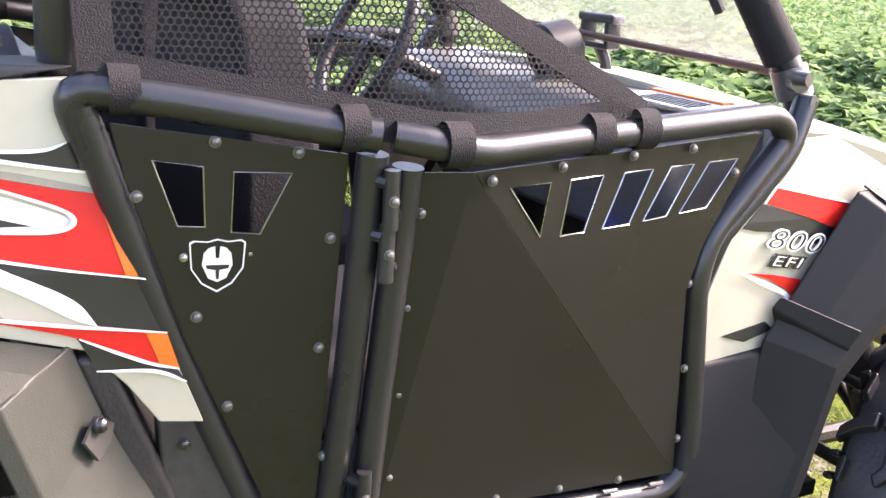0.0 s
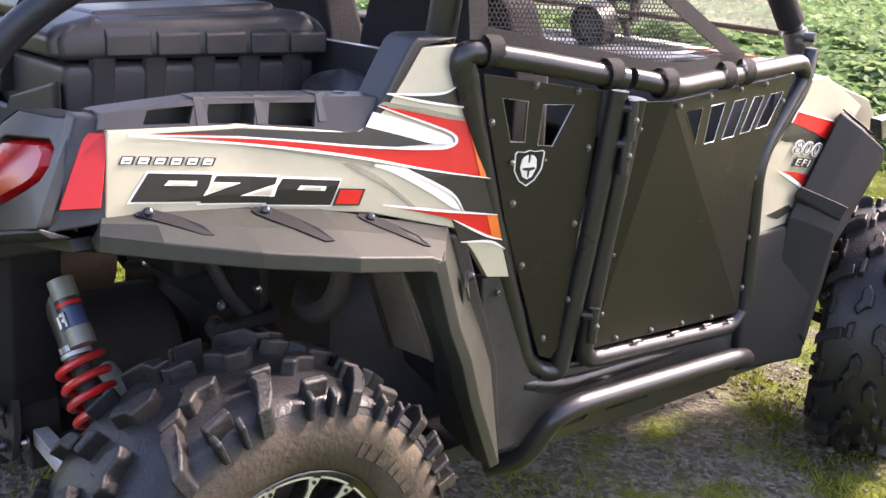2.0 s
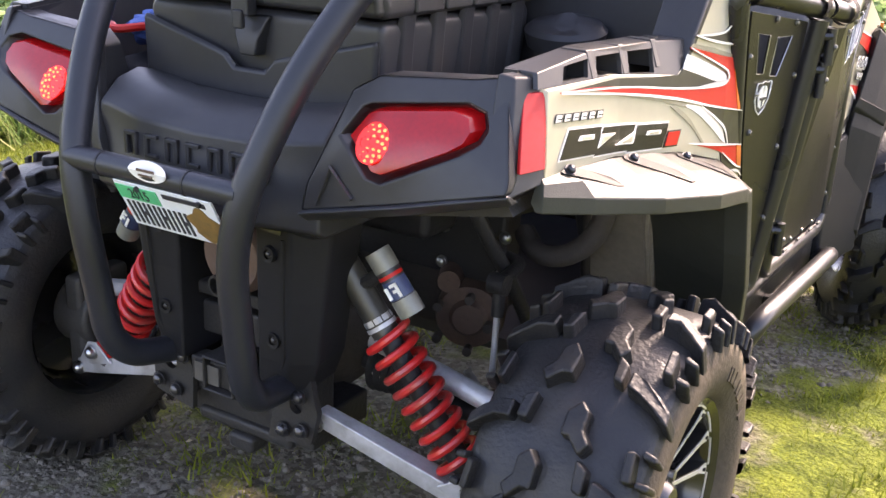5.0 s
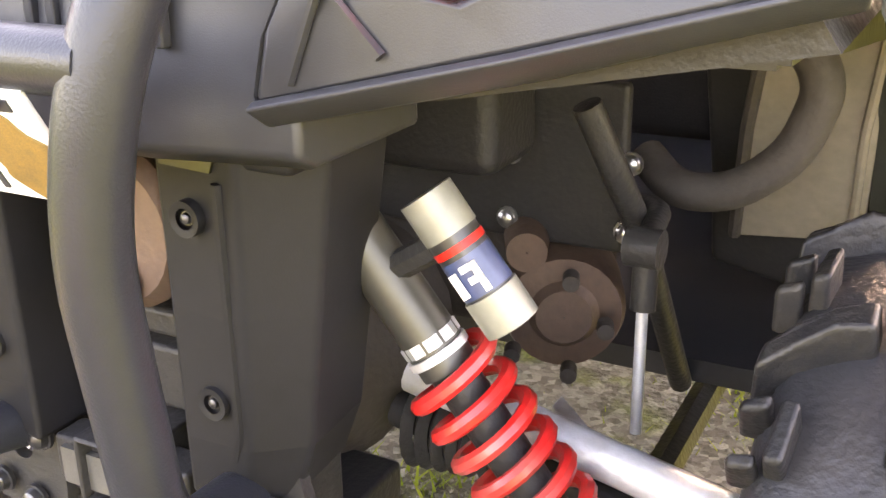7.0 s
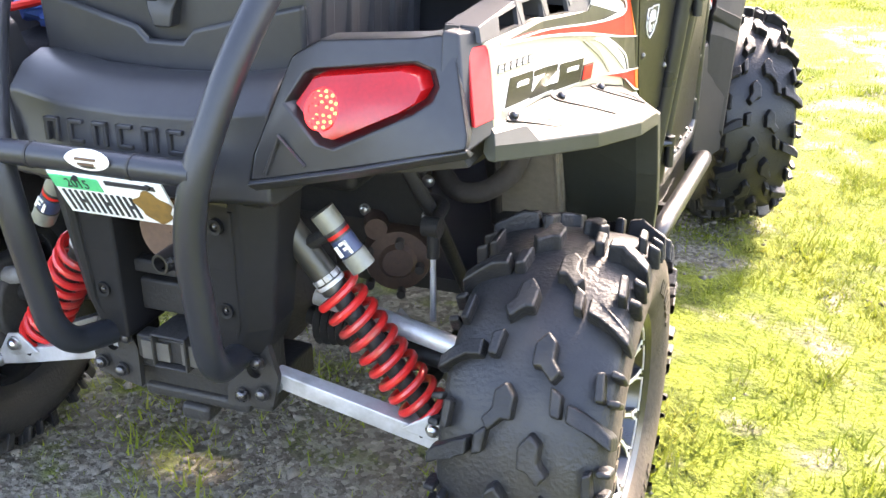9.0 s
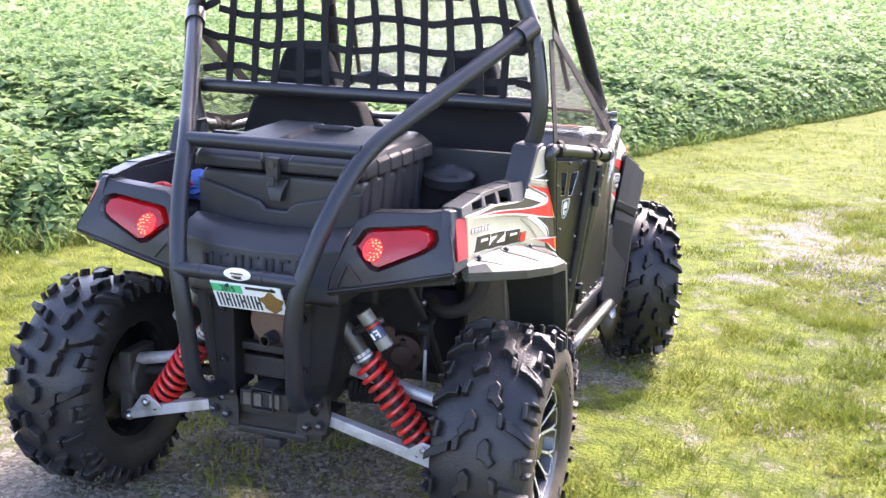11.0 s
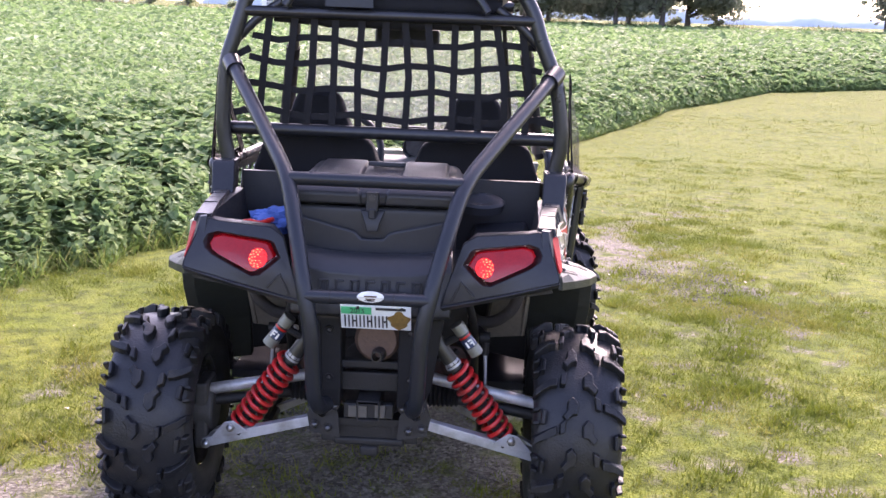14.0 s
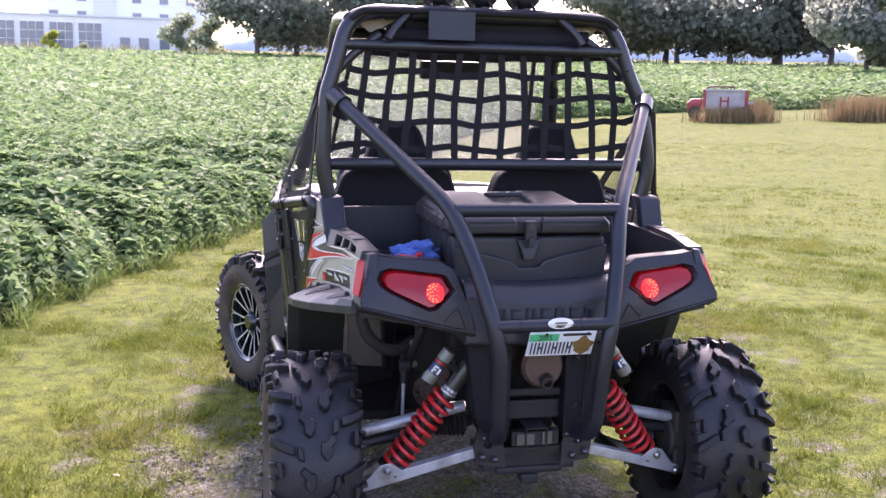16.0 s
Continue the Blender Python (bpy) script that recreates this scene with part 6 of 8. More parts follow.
for s in (1, -1):
    for z0, z1 in ((1.48, 1.45), (1.36, 1.38), (1.27, 1.26)):
        part("net_tie", strap([(s * 0.50, 0.325, z0), (s * 0.556, 0.31, z1)], 0.024, 0.005, (0, 1, 0)), WEB, net)
part("rolled_cover", join(tube([(-0.42, 0.345, 1.598), (-0.2, 0.35, 1.588), (0.1, 0.35, 1.592), (0.42, 0.345, 1.60)], [0.026, 0.031, 0.027, 0.033, 0.028, 0.031, 0.025], 12, 0.1), tube([(-0.36, 0.36, 1.645), (-0.1, 0.37, 1.638), (0.15, 0.37, 1.646), (0.36, 0.36, 1.645)], [0.03, 0.036, 0.031, 0.037, 0.03], 12, 0.1), tube([(-0.30, 0.37, 1.69), (0.0, 0.38, 1.682), (0.30, 0.37, 1.69)], 0.032, 12, 0.1)), CLOTH, utv, "rolled black fabric cover under the roof edge")


def side_net(s):
    """Triangular window net: webbing edges and a fine hexagonal mesh."""
    flank[0] = s
    P = lambda p: Vector((p[0] * s, p[1], p[2]))
    a, b, c, d, e = P((0.605, 0.335, 1.100)), P((0.666, 0.70, 1.042)), P((0.662, 0.80, 1.037)), P((0.632, 1.02, 1.055)), P((0.578, 0.32, 1.40))
    f_ = P((0.580, 0.33, 1.42))
    first = part("window_net", strap([a, b, c, d], 0.045, 0.004, (s, 0, 0.15)), WEB, utv, "triangular mesh window net with webbing border")
    part("net_edge", strap([d, f_], 0.034, 0.004, (s, 0, 0.2)), WEB, first)
    part("net_edge", strap([a, e], 0.040, 0.004, (s, 0, 0.2)), WEB, first)
    bm = bmesh.new()
    pitch = 0.0085
    quad = [a, (b + c) / 2, d, f_]
    yz = [(p.y, p.z) for p in quad]

    def inside(y, z):
        hit, n = False, len(yz)
        for i in range(n):
            (y1, z1), (y2, z2) = yz[i], yz[(i + 1) % n]
            if (z1 > z) != (z2 > z) and y < (y2 - y1) * (z - z1) / (z2 - z1) + y1:
                hit = not hit
        return hit

    def X(y, z):
        return 0.662 - 0.14 * max(0, 0.75 - y) - 0.09 * max(0, y - 0.75) - 0.07 * (z - 1.04)

    rr = pitch / math.sqrt(3)
    wd = 0.0011
    for j in range(int(0.75 / (pitch * 0.866)) + 2):
        for i in range(int(0.85 / pitch) + 2):
            y, z = 0.30 + i * pitch + (pitch / 2 if j % 2 else 0), 1.02 + j * pitch * 0.866
            if not inside(y, z):
                continue
            v = [(y + rr * math.sin(t * math.tau / 6), z + rr * math.cos(t * math.tau / 6)) for t in range(6)]
            for t in (0, 1, 2):
                (ya, za), (yb, zb) = v[t], v[t + 1]
                dy, dz = yb - ya, zb - za
                ln = math.hypot(dy, dz)
                ny, nz = -dz / ln * wd, dy / ln * wd
                q = [bm.verts.new((s * X(yy, zz), yy, zz)) for yy, zz in ((ya + ny, za + nz), (yb + ny, zb + nz), (yb - ny, zb - nz), (ya - ny, za - nz))]
                bm.faces.new(q)
    part("fine_mesh", bm, WEB, first, "fine black hexagonal mesh", smooth=False)
    for y, z in ((0.36, 1.075), (0.60, 1.045), (0.72, 1.03), (0.94, 1.03), (1.02, 1.04)):
        x = bent([(0.298, 0.592), (0.45, 0.622), (0.632, 0.661), (0.70, 0.679), (0.755, 0.680), (0.92, 0.650), (1.29, 0.598)], y)
        z = bent([(0.298, 1.086), (0.45, 1.064), (0.64, 1.034), (0.705, 1.026), (0.755, 1.018), (0.92, 1.026), (1.29, 1.045)], y)
        ring = [P((x + 0.0238 * math.cos(t), y, z + 0.004 + 0.0275 * math.sin(t))) for t in [k * math.tau / 14 for k in range(14)]]
        part("net_loop", loft([[p + Vector((0, dy, 0)) for p in ring] for dy in (-0.016, 0.016)], caps=False), WEB, first)


side_net(1)
side_net(-1)
flank[0] = 0
for k in range(9):
    yb = 0.850 + k * 0.0125 + (0.03 if k > 4 else 0)
    xb = bent([(0.755, 0.680), (0.92, 0.650), (1.29, 0.598)], yb) + 0.0185
    zb = bent([(0.755, 1.018), (0.92, 1.026), (1.29, 1.045)], yb)
    part("strap_print_bar", loft([[(xb + dx - (0.0016 if yy else 0), yb + yy, zb + dz) for dx, dz in ((-0.002, -0.002), (0.0008, -0.002), (-0.004, 0.012), (-0.007, 0.012))] for yy in (0, 0.009 if k % 3 else 0.004)]), WHITEGFX, utv, smooth=False)

# loose things in the bed
cargo = thing("cargo_box", "moulded black plastic cargo box with ribbed sides in the bed", "storage box")
cargo.matrix_basis = STANCE


def chunk(xa, xb, ya, yb, za, zb, inset=0.012):
    return loft([[(xa + inset, ya + inset, za), (xb - inset, ya + inset, za), (xb - inset, yb, za), (xa + inset, yb, za)], [(xa, ya, zb - 0.02), (xb, ya, zb - 0.02), (xb, yb, zb - 0.02), (xa, yb, zb - 0.02)], [(xa + 0.004, ya + 0.004, zb), (xb - 0.004, ya + 0.004, zb), (xb - 0.004, yb, zb), (xa + 0.004, yb, zb)]])


part("body", chunk(-0.250, 0.240, -0.205, 0.27, 0.812, 1.030, 0.022), PLASTIC, cargo, bevel=0.012)
lid = part("lid", loft([[(-0.262, -0.215, 1.034), (0.252, -0.215, 1.034), (0.252, 0.275, 1.034), (-0.262, 0.275, 1.034)], [(-0.262, -0.218, 1.068), (0.252, -0.218, 1.068), (0.252, 0.275, 1.072), (-0.262, 0.275, 1.072)], [(-0.250, -0.195, 1.088), (0.240, -0.195, 1.088), (0.240, 0.26, 1.10), (-0.250, 0.26, 1.10)], [(-0.235, -0.17, 1.095), (0.225, -0.17, 1.095), (0.225, 0.24, 1.115), (-0.235, 0.24, 1.115)]]), PLASTIC, cargo, "ridged black lid", bevel=0.012)
for x0, x1 in ((-0.22, -0.06), (0.05, 0.21)):
    part("lid_pad", loft([[(x0, -0.15, 1.09), (x1, -0.15, 1.09), (x1, 0.21, 1.108), (x0, 0.21, 1.108)], [(x0 + 0.012, -0.135, 1.108), (x1 - 0.012, -0.135, 1.108), (x1 - 0.012, 0.20, 1.126), (x0 + 0.012, 0.20, 1.126)]]), PLASTIC, lid, bevel=0.006)
part("lid_handle_bar", box(-0.06, 0.06, 0.10, 0.13, 1.116, 1.130), PLASTIC, lid, bevel=0.004)
for k in range(7):
    part("raised_letter_shape", box(-0.048 + k * 0.017, -0.036 + k * 0.017, 0.15, 0.19, 1.112, 1.120), PLASTIC, lid, smooth=False)
for y in (-0.14, -0.05, 0.04, 0.13, 0.22):
    for sx, x in ((1, 0.240), (-1, -0.250)):
        part("side_rib", loft([[(x - sx * 0.02, y - 0.022, 0.83), (x - sx * 0.004, y - 0.015, 0.83), (x - sx * 0.004, y + 0.015, 0.83), (x - sx * 0.02, y + 0.022, 0.83)], [(x - sx * 0.006, y - 0.024, 1.02), (x + sx * 0.004, y - 0.016, 1.02), (x + sx * 0.004, y + 0.016, 1.02), (x - sx * 0.006, y + 0.024, 1.02)], [(x, y - 0.024, 1.038), (x + sx * 0.006, y - 0.016, 1.038), (x + sx * 0.006, y + 0.016, 1.038), (x, y + 0.024, 1.038)]]), PLASTIC, cargo, bevel=0.004)
part("front_panel", plate([(-0.246, -0.206, 0.835), (0.236, -0.206, 0.835), (0.240, -0.206, 1.004), (0.040, -0.206, 0.955), (0.020, -0.206, 0.935), (-0.044, -0.206, 0.935), (-0.064, -0.206, 0.955), (-0.250, -0.206, 1.004)], 0.016, (), (0, -1, 0)), PLASTIC, cargo, bevel=0.008)
part("front_keystone", loft([[(-0.050, -0.212, 1.02), (0.026, -0.212, 1.02), (0.026, -0.19, 1.02), (-0.050, -0.19, 1.02)], [(-0.036, -0.226, 0.985), (0.012, -0.226, 0.985), (0.012, -0.19, 0.985), (-0.036, -0.19, 0.985)], [(-0.028, -0.226, 0.956), (0.004, -0.226, 0.956), (0.004, -0.19, 0.956), (-0.028, -0.19, 0.956)]]), PLASTIC, cargo, bevel=0.004)
for x0, x1 in ((-0.258, -0.045), (0.022, 0.248)):
    part("lid_front_pad", loft([[(x0, -0.228, 1.038), (x1, -0.228, 1.038), (x1, -0.16, 1.038), (x0, -0.16, 1.038)], [(x0 + 0.004, -0.230, 1.070), (x1 - 0.004, -0.230, 1.070), (x1 - 0.004, -0.15, 1.090), (x0 + 0.004, -0.15, 1.090)], [(x0 + 0.016, -0.212, 1.088), (x1 - 0.016, -0.212, 1.088), (x1 - 0.016, -0.14, 1.106), (x0 + 0.016, -0.14, 1.106)]]), PLASTIC, lid, bevel=0.010)
for y in (-0.100, -0.012, 0.076, 0.164, 0.245):
    for sx, x in ((1, 0.250), (-1, -0.260)):
        part("lid_rib", loft([[(x - sx * 0.06, y - 0.040, 1.040), (x + sx * 0.008, y - 0.040, 1.040), (x + sx * 0.008, y + 0.038, 1.040), (x - sx * 0.06, y + 0.038, 1.040)], [(x - sx * 0.06, y - 0.040, 1.080), (x + sx * 0.006, y - 0.040, 1.074), (x + sx * 0.006, y + 0.038, 1.076), (x - sx * 0.06, y + 0.038, 1.082)], [(x - sx * 0.07, y - 0.036, 1.106), (x - sx * 0.022, y - 0.036, 1.096), (x - sx * 0.022, y + 0.034, 1.098), (x - sx * 0.07, y + 0.034, 1.110)]]), PLASTIC, lid, bevel=0.004)
latch = part("latch", join(box(-0.030, 0.006, -0.242, -0.218, 1.02, 1.078), box(-0.022, -0.002, -0.248, -0.236, 1.0, 1.03)), PLASTIC, cargo, "black rubber latch", bevel=0.004)
part("latch_ring", join(disc_between((-0.012, -0.243, 1.062), (-0.012, -0.246, 1.062), 0.010, 14)), DARKSTEEL, latch)
rag = bmesh.new()
bmesh.ops.create_icosphere(rag, subdivisions=4, radius=1)
for v in rag.verts:
    n = noise.noise(v.co * 1.8) * 0.5 + noise.noise(v.co * 4.5) * 0.28
    v.co = Vector((v.co.x * 0.072, v.co.y * 0.06, v.co.z * 0.042)) * (1 + n)
    v.co.z = max(v.co.z, -0.04)
rg = part("blue_rag", moved(rag, Matrix.Translation((-0.330, -0.075, 0.955))), BLUERAG)
rg.matrix_basis = STANCE
tagged(rg, "crumpled blue cloth rag lying in the cargo bed", "rag")
part("bed_pad", loft([[(-0.42, -0.22, 0.812), (-0.27, -0.22, 0.812), (-0.27, 0.05, 0.812), (-0.42, 0.05, 0.812)], [(-0.41, -0.19, 0.90), (-0.28, -0.19, 0.90), (-0.28, 0.04, 0.92), (-0.41, 0.04, 0.92)]]), CLOTH, utv, "dark bundle under the rag", bevel=0.02)
red = tube([(-0.44, -0.2, 0.95), (-0.40, -0.16, 0.965), (-0.36, -0.19, 0.96), (-0.33, -0.13, 0.965)], 0.008, 8, 0.03)
rs = part("red_strap", red, REDGFX)
rs.matrix_basis = STANCE
tagged(rs, "loose end of a red tie-down strap in the bed", "strap")


# ---- ground ----
def rise(x, y):
    """Height of the land: level round the vehicle, rising gently far off."""
    r = np.hypot(x, y)
    d = np.clip(r, 15.0, 122.0) - 15.0
    return 0.042 * d * d / (d + 6.0) + 0.033 * np.maximum(0.0, r - 122.0)


def lane_mid(y):
    y = np.asarray(y, float)
    return np.where(y < 8, 0.035 * np.maximum(y, 0) ** 2, 2.24 + 0.56 * (y - 8))


def bare(x, y):
    """How bare the ground is: 1 on the gravel tracks, 0 in the grass."""
    x, y = np.asarray(x, float), np.asarray(y, float)
    c = lane_mid(y)
    wob = 0.16 * np.sin(1.3 * y + 0.7 * x) + 0.10 * np.sin(3.1 * y - 2.3 * x + 1.0) + 0.08 * np.sin(6.7 * x + 4.3 * y)
    fade = np.clip((11.0 - y) / 6.0, 0, 1)
    right = np.exp(-(((x - c - 0.50 + 0.7 * wob) / 0.36) ** 2)) * 0.37 * np.clip((y - 2.2) / 1.2, 0, 1) + np.exp(-(((x - 1.9 + wob) / 0.55) ** 2 + ((y - 3.6) / 1.3) ** 2)) * 0.34 + np.exp(-(((x - 1.5 + wob) / 0.45) ** 2)) * 0.24
    left = np.exp(-(((x - c + 1.0 + wob) / 0.42) ** 2)) * np.clip(0.75 - np.maximum(0, y - 0.1) * 0.30, 0.30, 1)
    mid = np.exp(-(((x - c + 0.6 * wob) / 0.70) ** 4)) * 0.66 * np.clip((3.0 - y) / 1.6, 0, 1)
    yard = np.exp(-(((x + 0.85) / 1.05) ** 2 + ((y + 0.65) / 0.85) ** 2)) * 1.0
    return np.clip(np.maximum.reduce([right, left, mid, yard]) * fade, 0, 1)


def mesh_from(name, verts, faces, mat, attr=None, smooth=True):
    me = bpy.data.meshes.new(name)
    verts, faces = np.asarray(verts, np.float32), np.asarray(faces, np.int32)
    k = faces.shape[1]
    me.vertices.add(len(verts))
    me.vertices.foreach_set("co", verts.ravel())
    me.loops.add(faces.size)
    me.loops.foreach_set("vertex_index", faces.ravel())
    me.polygons.add(len(faces))
    me.polygons.foreach_set("loop_start", np.arange(0, faces.size, k, dtype=np.int32))
    if smooth:
        me.polygons.foreach_set("use_smooth", np.ones(len(faces), dtype=bool))
    me.update(calc_edges=True)
    me.validate()
    if attr is not None:
        a = me.attributes.new("bare", "FLOAT", "POINT")
        a.data.foreach_set("value", np.asarray(attr, np.float32))
    me.materials.append(mat)
    return new(name, me)


def grid_faces(nu, nv):
    i = np.arange(nu - 1)[:, None] * nv + np.arange(nv - 1)[None, :]
    return np.stack([i, i + nv, i + nv + 1, i + 1], -1).reshape(-1, 4)


def ground_material():
    m = bpy.data.materials.new("grass_and_gravel_earth")
    m.use_nodes = True
    n, l = m.node_tree.nodes, m.node_tree.links
    b = n["Principled BSDF"]
    b.inputs["Roughness"].default_value = 0.95
    b.inputs["Specular IOR Level"].default_value = 0.15
    co = n.new("ShaderNodeTexCoord")
    at = n.new("ShaderNodeAttribute")
    at.attribute_name = "bare"

    def tex(scale, detail=6):
        t = n.new("ShaderNodeTexNoise")
        t.inputs["Scale"].default_value, t.inputs["Detail"].default_value = scale, detail
        l.new(co.outputs["Object"], t.inputs["Vector"])
        return t.outputs["Fac"]

    def ramp(src, *stops):
        r = n.new("ShaderNodeValToRGB")
        r.color_ramp.elements[0].position, r.color_ramp.elements[0].color = stops[0][0], (*stops[0][1], 1)
        r.color_ramp.elements[1].position, r.color_ramp.elements[1].color = stops[-1][0], (*stops[-1][1], 1)
        for p, c in stops[1:-1]:
            r.color_ramp.elements.new(p).color = (*c, 1)
        l.new(src, r.inputs["Fac"])
        return r.outputs["Color"]

    def mix(a, bb, f, mode="MIX"):
        x = n.new("ShaderNodeMix")
        x.data_type, x.blend_type = "RGBA", mode
        for sock, v in (("A", a), ("B", bb)):
            l.new(v, x.inputs[sock])
        if isinstance(f, float):
            x.inputs["Factor"].default_value = f
        else:
            l.new(f, x.inputs["Factor"])
        return x.outputs["Result"]

    grass = mix(ramp(tex(0.55, 4), (0.40, (0.058, 0.094, 0.009)), (0.51, (0.112, 0.142, 0.016)), (0.61, (0.142, 0.156, 0.026))), ramp(tex(3.2), (0.39, (0.046, 0.076, 0.009)), (0.50, (0.102, 0.124, 0.017)), (0.60, (0.126, 0.130, 0.030))), 0.5)
    fineg = ramp(tex(38, 8), (0.3, (0.030, 0.036, 0.012)), (0.55, (0.104, 0.126, 0.016)), (0.8, (0.185, 0.195, 0.034)))
    grass = mix(grass, fineg, 0.38)
    thatch = ramp(tex(150, 4), (0.36, (0.016, 0.022, 0.006)), (0.50, (0.086, 0.112, 0.013)), (0.63, (0.168, 0.194, 0.030)))
    grass = mix(grass, thatch, 0.40)
    grass = mix(grass, ramp(tex(10, 7), (0.38, (0.46, 0.50, 0.45)), (0.52, (1.0, 1.0, 1.0)), (0.64, (1.24, 1.2, 1.1))), 0.85, "MULTIPLY")
    stone = n.new("ShaderNodeTexVoronoi")
    stone.inputs["Scale"].default_value = 75
    l.new(co.outputs["Object"], stone.inputs["Vector"])
    pebble = ramp(stone.outputs["Color"], (0.1, (0.046, 0.041, 0.032)), (0.5, (0.140, 0.128, 0.104)), (0.9, (0.330, 0.305, 0.255)))
    soil = ramp(tex(14, 8), (0.3, (0.056, 0.048, 0.036)), (0.6, (0.125, 0.110, 0.082)), (0.8, (0.185, 0.167, 0.128)))
    gravel = mix(soil, pebble, 0.55)
    add = n.new("ShaderNodeMath")
    add.operation = "ADD"
    l.new(at.outputs["Fac"], add.inputs[0])
    nz = n.new("ShaderNodeMapRange")
    nz.inputs["From Min"].default_value, nz.inputs["From Max"].default_value = 0.3, 0.7
    nz.inputs["To Min"].default_value, nz.inputs["To Max"].default_value = -0.42, 0.42
    l.new(tex(5.5, 9), nz.inputs["Value"])
    l.new(nz.outputs[0], add.inputs[1])
    cut = n.new("ShaderNodeMapRange")
    cut.inputs["From Min"].default_value, cut.inputs["From Max"].default_value = 0.24, 0.60
    l.new(add.outputs[0], cut.inputs["Value"])
    l.new(mix(grass, gravel, cut.outputs[0]), b.inputs["Base Color"])
    bp = n.new("ShaderNodeBump")
    bp.inputs["Strength"].default_value, bp.inputs["Distance"].default_value = 0.7, 0.02
    l.new(tex(60, 8), bp.inputs["Height"])
    l.new(bp.outputs[0], b.inputs["Normal"])
    return m


GROUND = ground_material()
axis_x = np.concatenate([-np.geomspace(900, 7.2, 26), np.arange(-7, 9.01, 0.07), np.geomspace(9.3, 900, 26)])
axis_y = np.concatenate([-np.geomspace(900, 5.2, 22), np.arange(-5, 14.01, 0.07), np.geomspace(14.4, 900, 34)])
gx, gy = np.meshgrid(axis_x, axis_y, indexing="ij")
near_k = np.clip((14 - np.hypot(gx, gy)) / 8, 0, 1)
gz = rise(gx, gy) + near_k * (0.010 * np.sin(2.1 * gx + 1.3 * gy) * np.sin(1.7 * gy - 0.6 * gx) - 0.022 * bare(gx, gy) * np.clip(np.abs(gx) - 0.9, 0, 1) + 0.005 * np.sin(9 * gx + 3 * gy) * np.cos(8 * gy))
ground = mesh_from("ground", np.stack([gx, gy, gz], -1).reshape(-1, 3), grid_faces(len(axis_x), len(axis_y)), GROUND, bare(gx, gy).ravel())
tagged(ground, "mown yellowish grass with worn gravel wheel tracks", "ground", kind="structure")


def leaf_material(name, lo, mid, hi, rough=0.5, through_=0.35, patchy=False):
    """Thin foliage: colour differs from leaf to leaf, light passes through."""
    m = bpy.data.materials.new(name)
    m.use_nodes = True
    n, l = m.node_tree.nodes, m.node_tree.links
    b = n["Principled BSDF"]
    b.inputs["Roughness"].default_value = rough
    b.inputs["Specular IOR Level"].default_value = 0.12
    geo = n.new("ShaderNodeNewGeometry")
    r = n.new("ShaderNodeValToRGB")
    r.color_ramp.elements[0].position, r.color_ramp.elements[0].color = 0.0, (*lo, 1)
    r.color_ramp.elements[1].position, r.color_ramp.elements[1].color = 1.0, (*hi, 1)
    r.color_ramp.elements.new(0.55).color = (*mid, 1)
    if patchy:
        # greener and drier patches of turf
        pos, nz, avg = n.new("ShaderNodeTexCoord"), n.new("ShaderNodeTexNoise"), n.new("ShaderNodeMath")
        nz.inputs["Scale"].default_value, nz.inputs["Detail"].default_value = 1.6, 6
        stretch = n.new("ShaderNodeMapRange")
        stretch.inputs["From Min"].default_value, stretch.inputs["From Max"].default_value = 0.36, 0.64
        avg.operation = "MULTIPLY_ADD"
        avg.inputs[1].default_value = 0.45
        half = n.new("ShaderNodeMath")
        half.operation = "MULTIPLY"
        half.inputs[1].default_value = 0.55
        l.new(pos.outputs["Object"], nz.inputs["Vector"])
        l.new(nz.outputs["Fac"], stretch.inputs["Value"])
        l.new(stretch.outputs[0], half.inputs[0])
        l.new(geo.outputs["Random Per Island"], avg.inputs[0])
        l.new(half.outputs[0], avg.inputs[2])
        l.new(avg.outputs[0], r.inputs["Fac"])
    else:
        l.new(geo.outputs["Random Per Island"], r.inputs["Fac"])
    l.new(r.outputs["Color"], b.inputs["Base Color"])
    tr = n.new("ShaderNodeBsdfTranslucent")
    l.new(r.outputs["Color"], tr.inputs["Color"])
    mx = n.new("ShaderNodeMixShader")
    mx.inputs["Fac"].default_value = through_
    l.new(b.outputs[0], mx.inputs[1])
    l.new(tr.outputs[0], mx.inputs[2])
    l.new(mx.outputs[0], n["Material Output"].inputs["Surface"])
    return m


GRASS = leaf_material("grass_blades", (0.082, 0.120, 0.012), (0.165, 0.194, 0.024), (0.280, 0.264, 0.070), 0.6, patchy=True)
SOY = leaf_material("soybean_leaves", (0.110, 0.186, 0.066), (0.172, 0.262, 0.105), (0.250, 0.336, 0.160), 0.6, 0.5)
EDGEGRASS = leaf_material("tall_edge_grass", (0.09, 0.15, 0.03), (0.15, 0.22, 0.05), (0.26, 0.26, 0.10), 0.6, 0.4)
SOYDARK = material("crop_understorey", (0.155, 0.235, 0.080), 0.8, 0, (0.095, 0.155, 0.048), 1.6, 0.9, 0.9, 9)
# far crowns are paled towards grey: haze is put into the leaf colour
TREELEAF = leaf_material("haze_paled_tree_leaves", (0.24, 0.27, 0.21), (0.28, 0.31, 0.245), (0.32, 0.35, 0.28), 0.8, 0.7)
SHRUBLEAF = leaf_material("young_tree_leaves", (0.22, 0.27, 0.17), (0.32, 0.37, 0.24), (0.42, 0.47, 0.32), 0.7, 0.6)
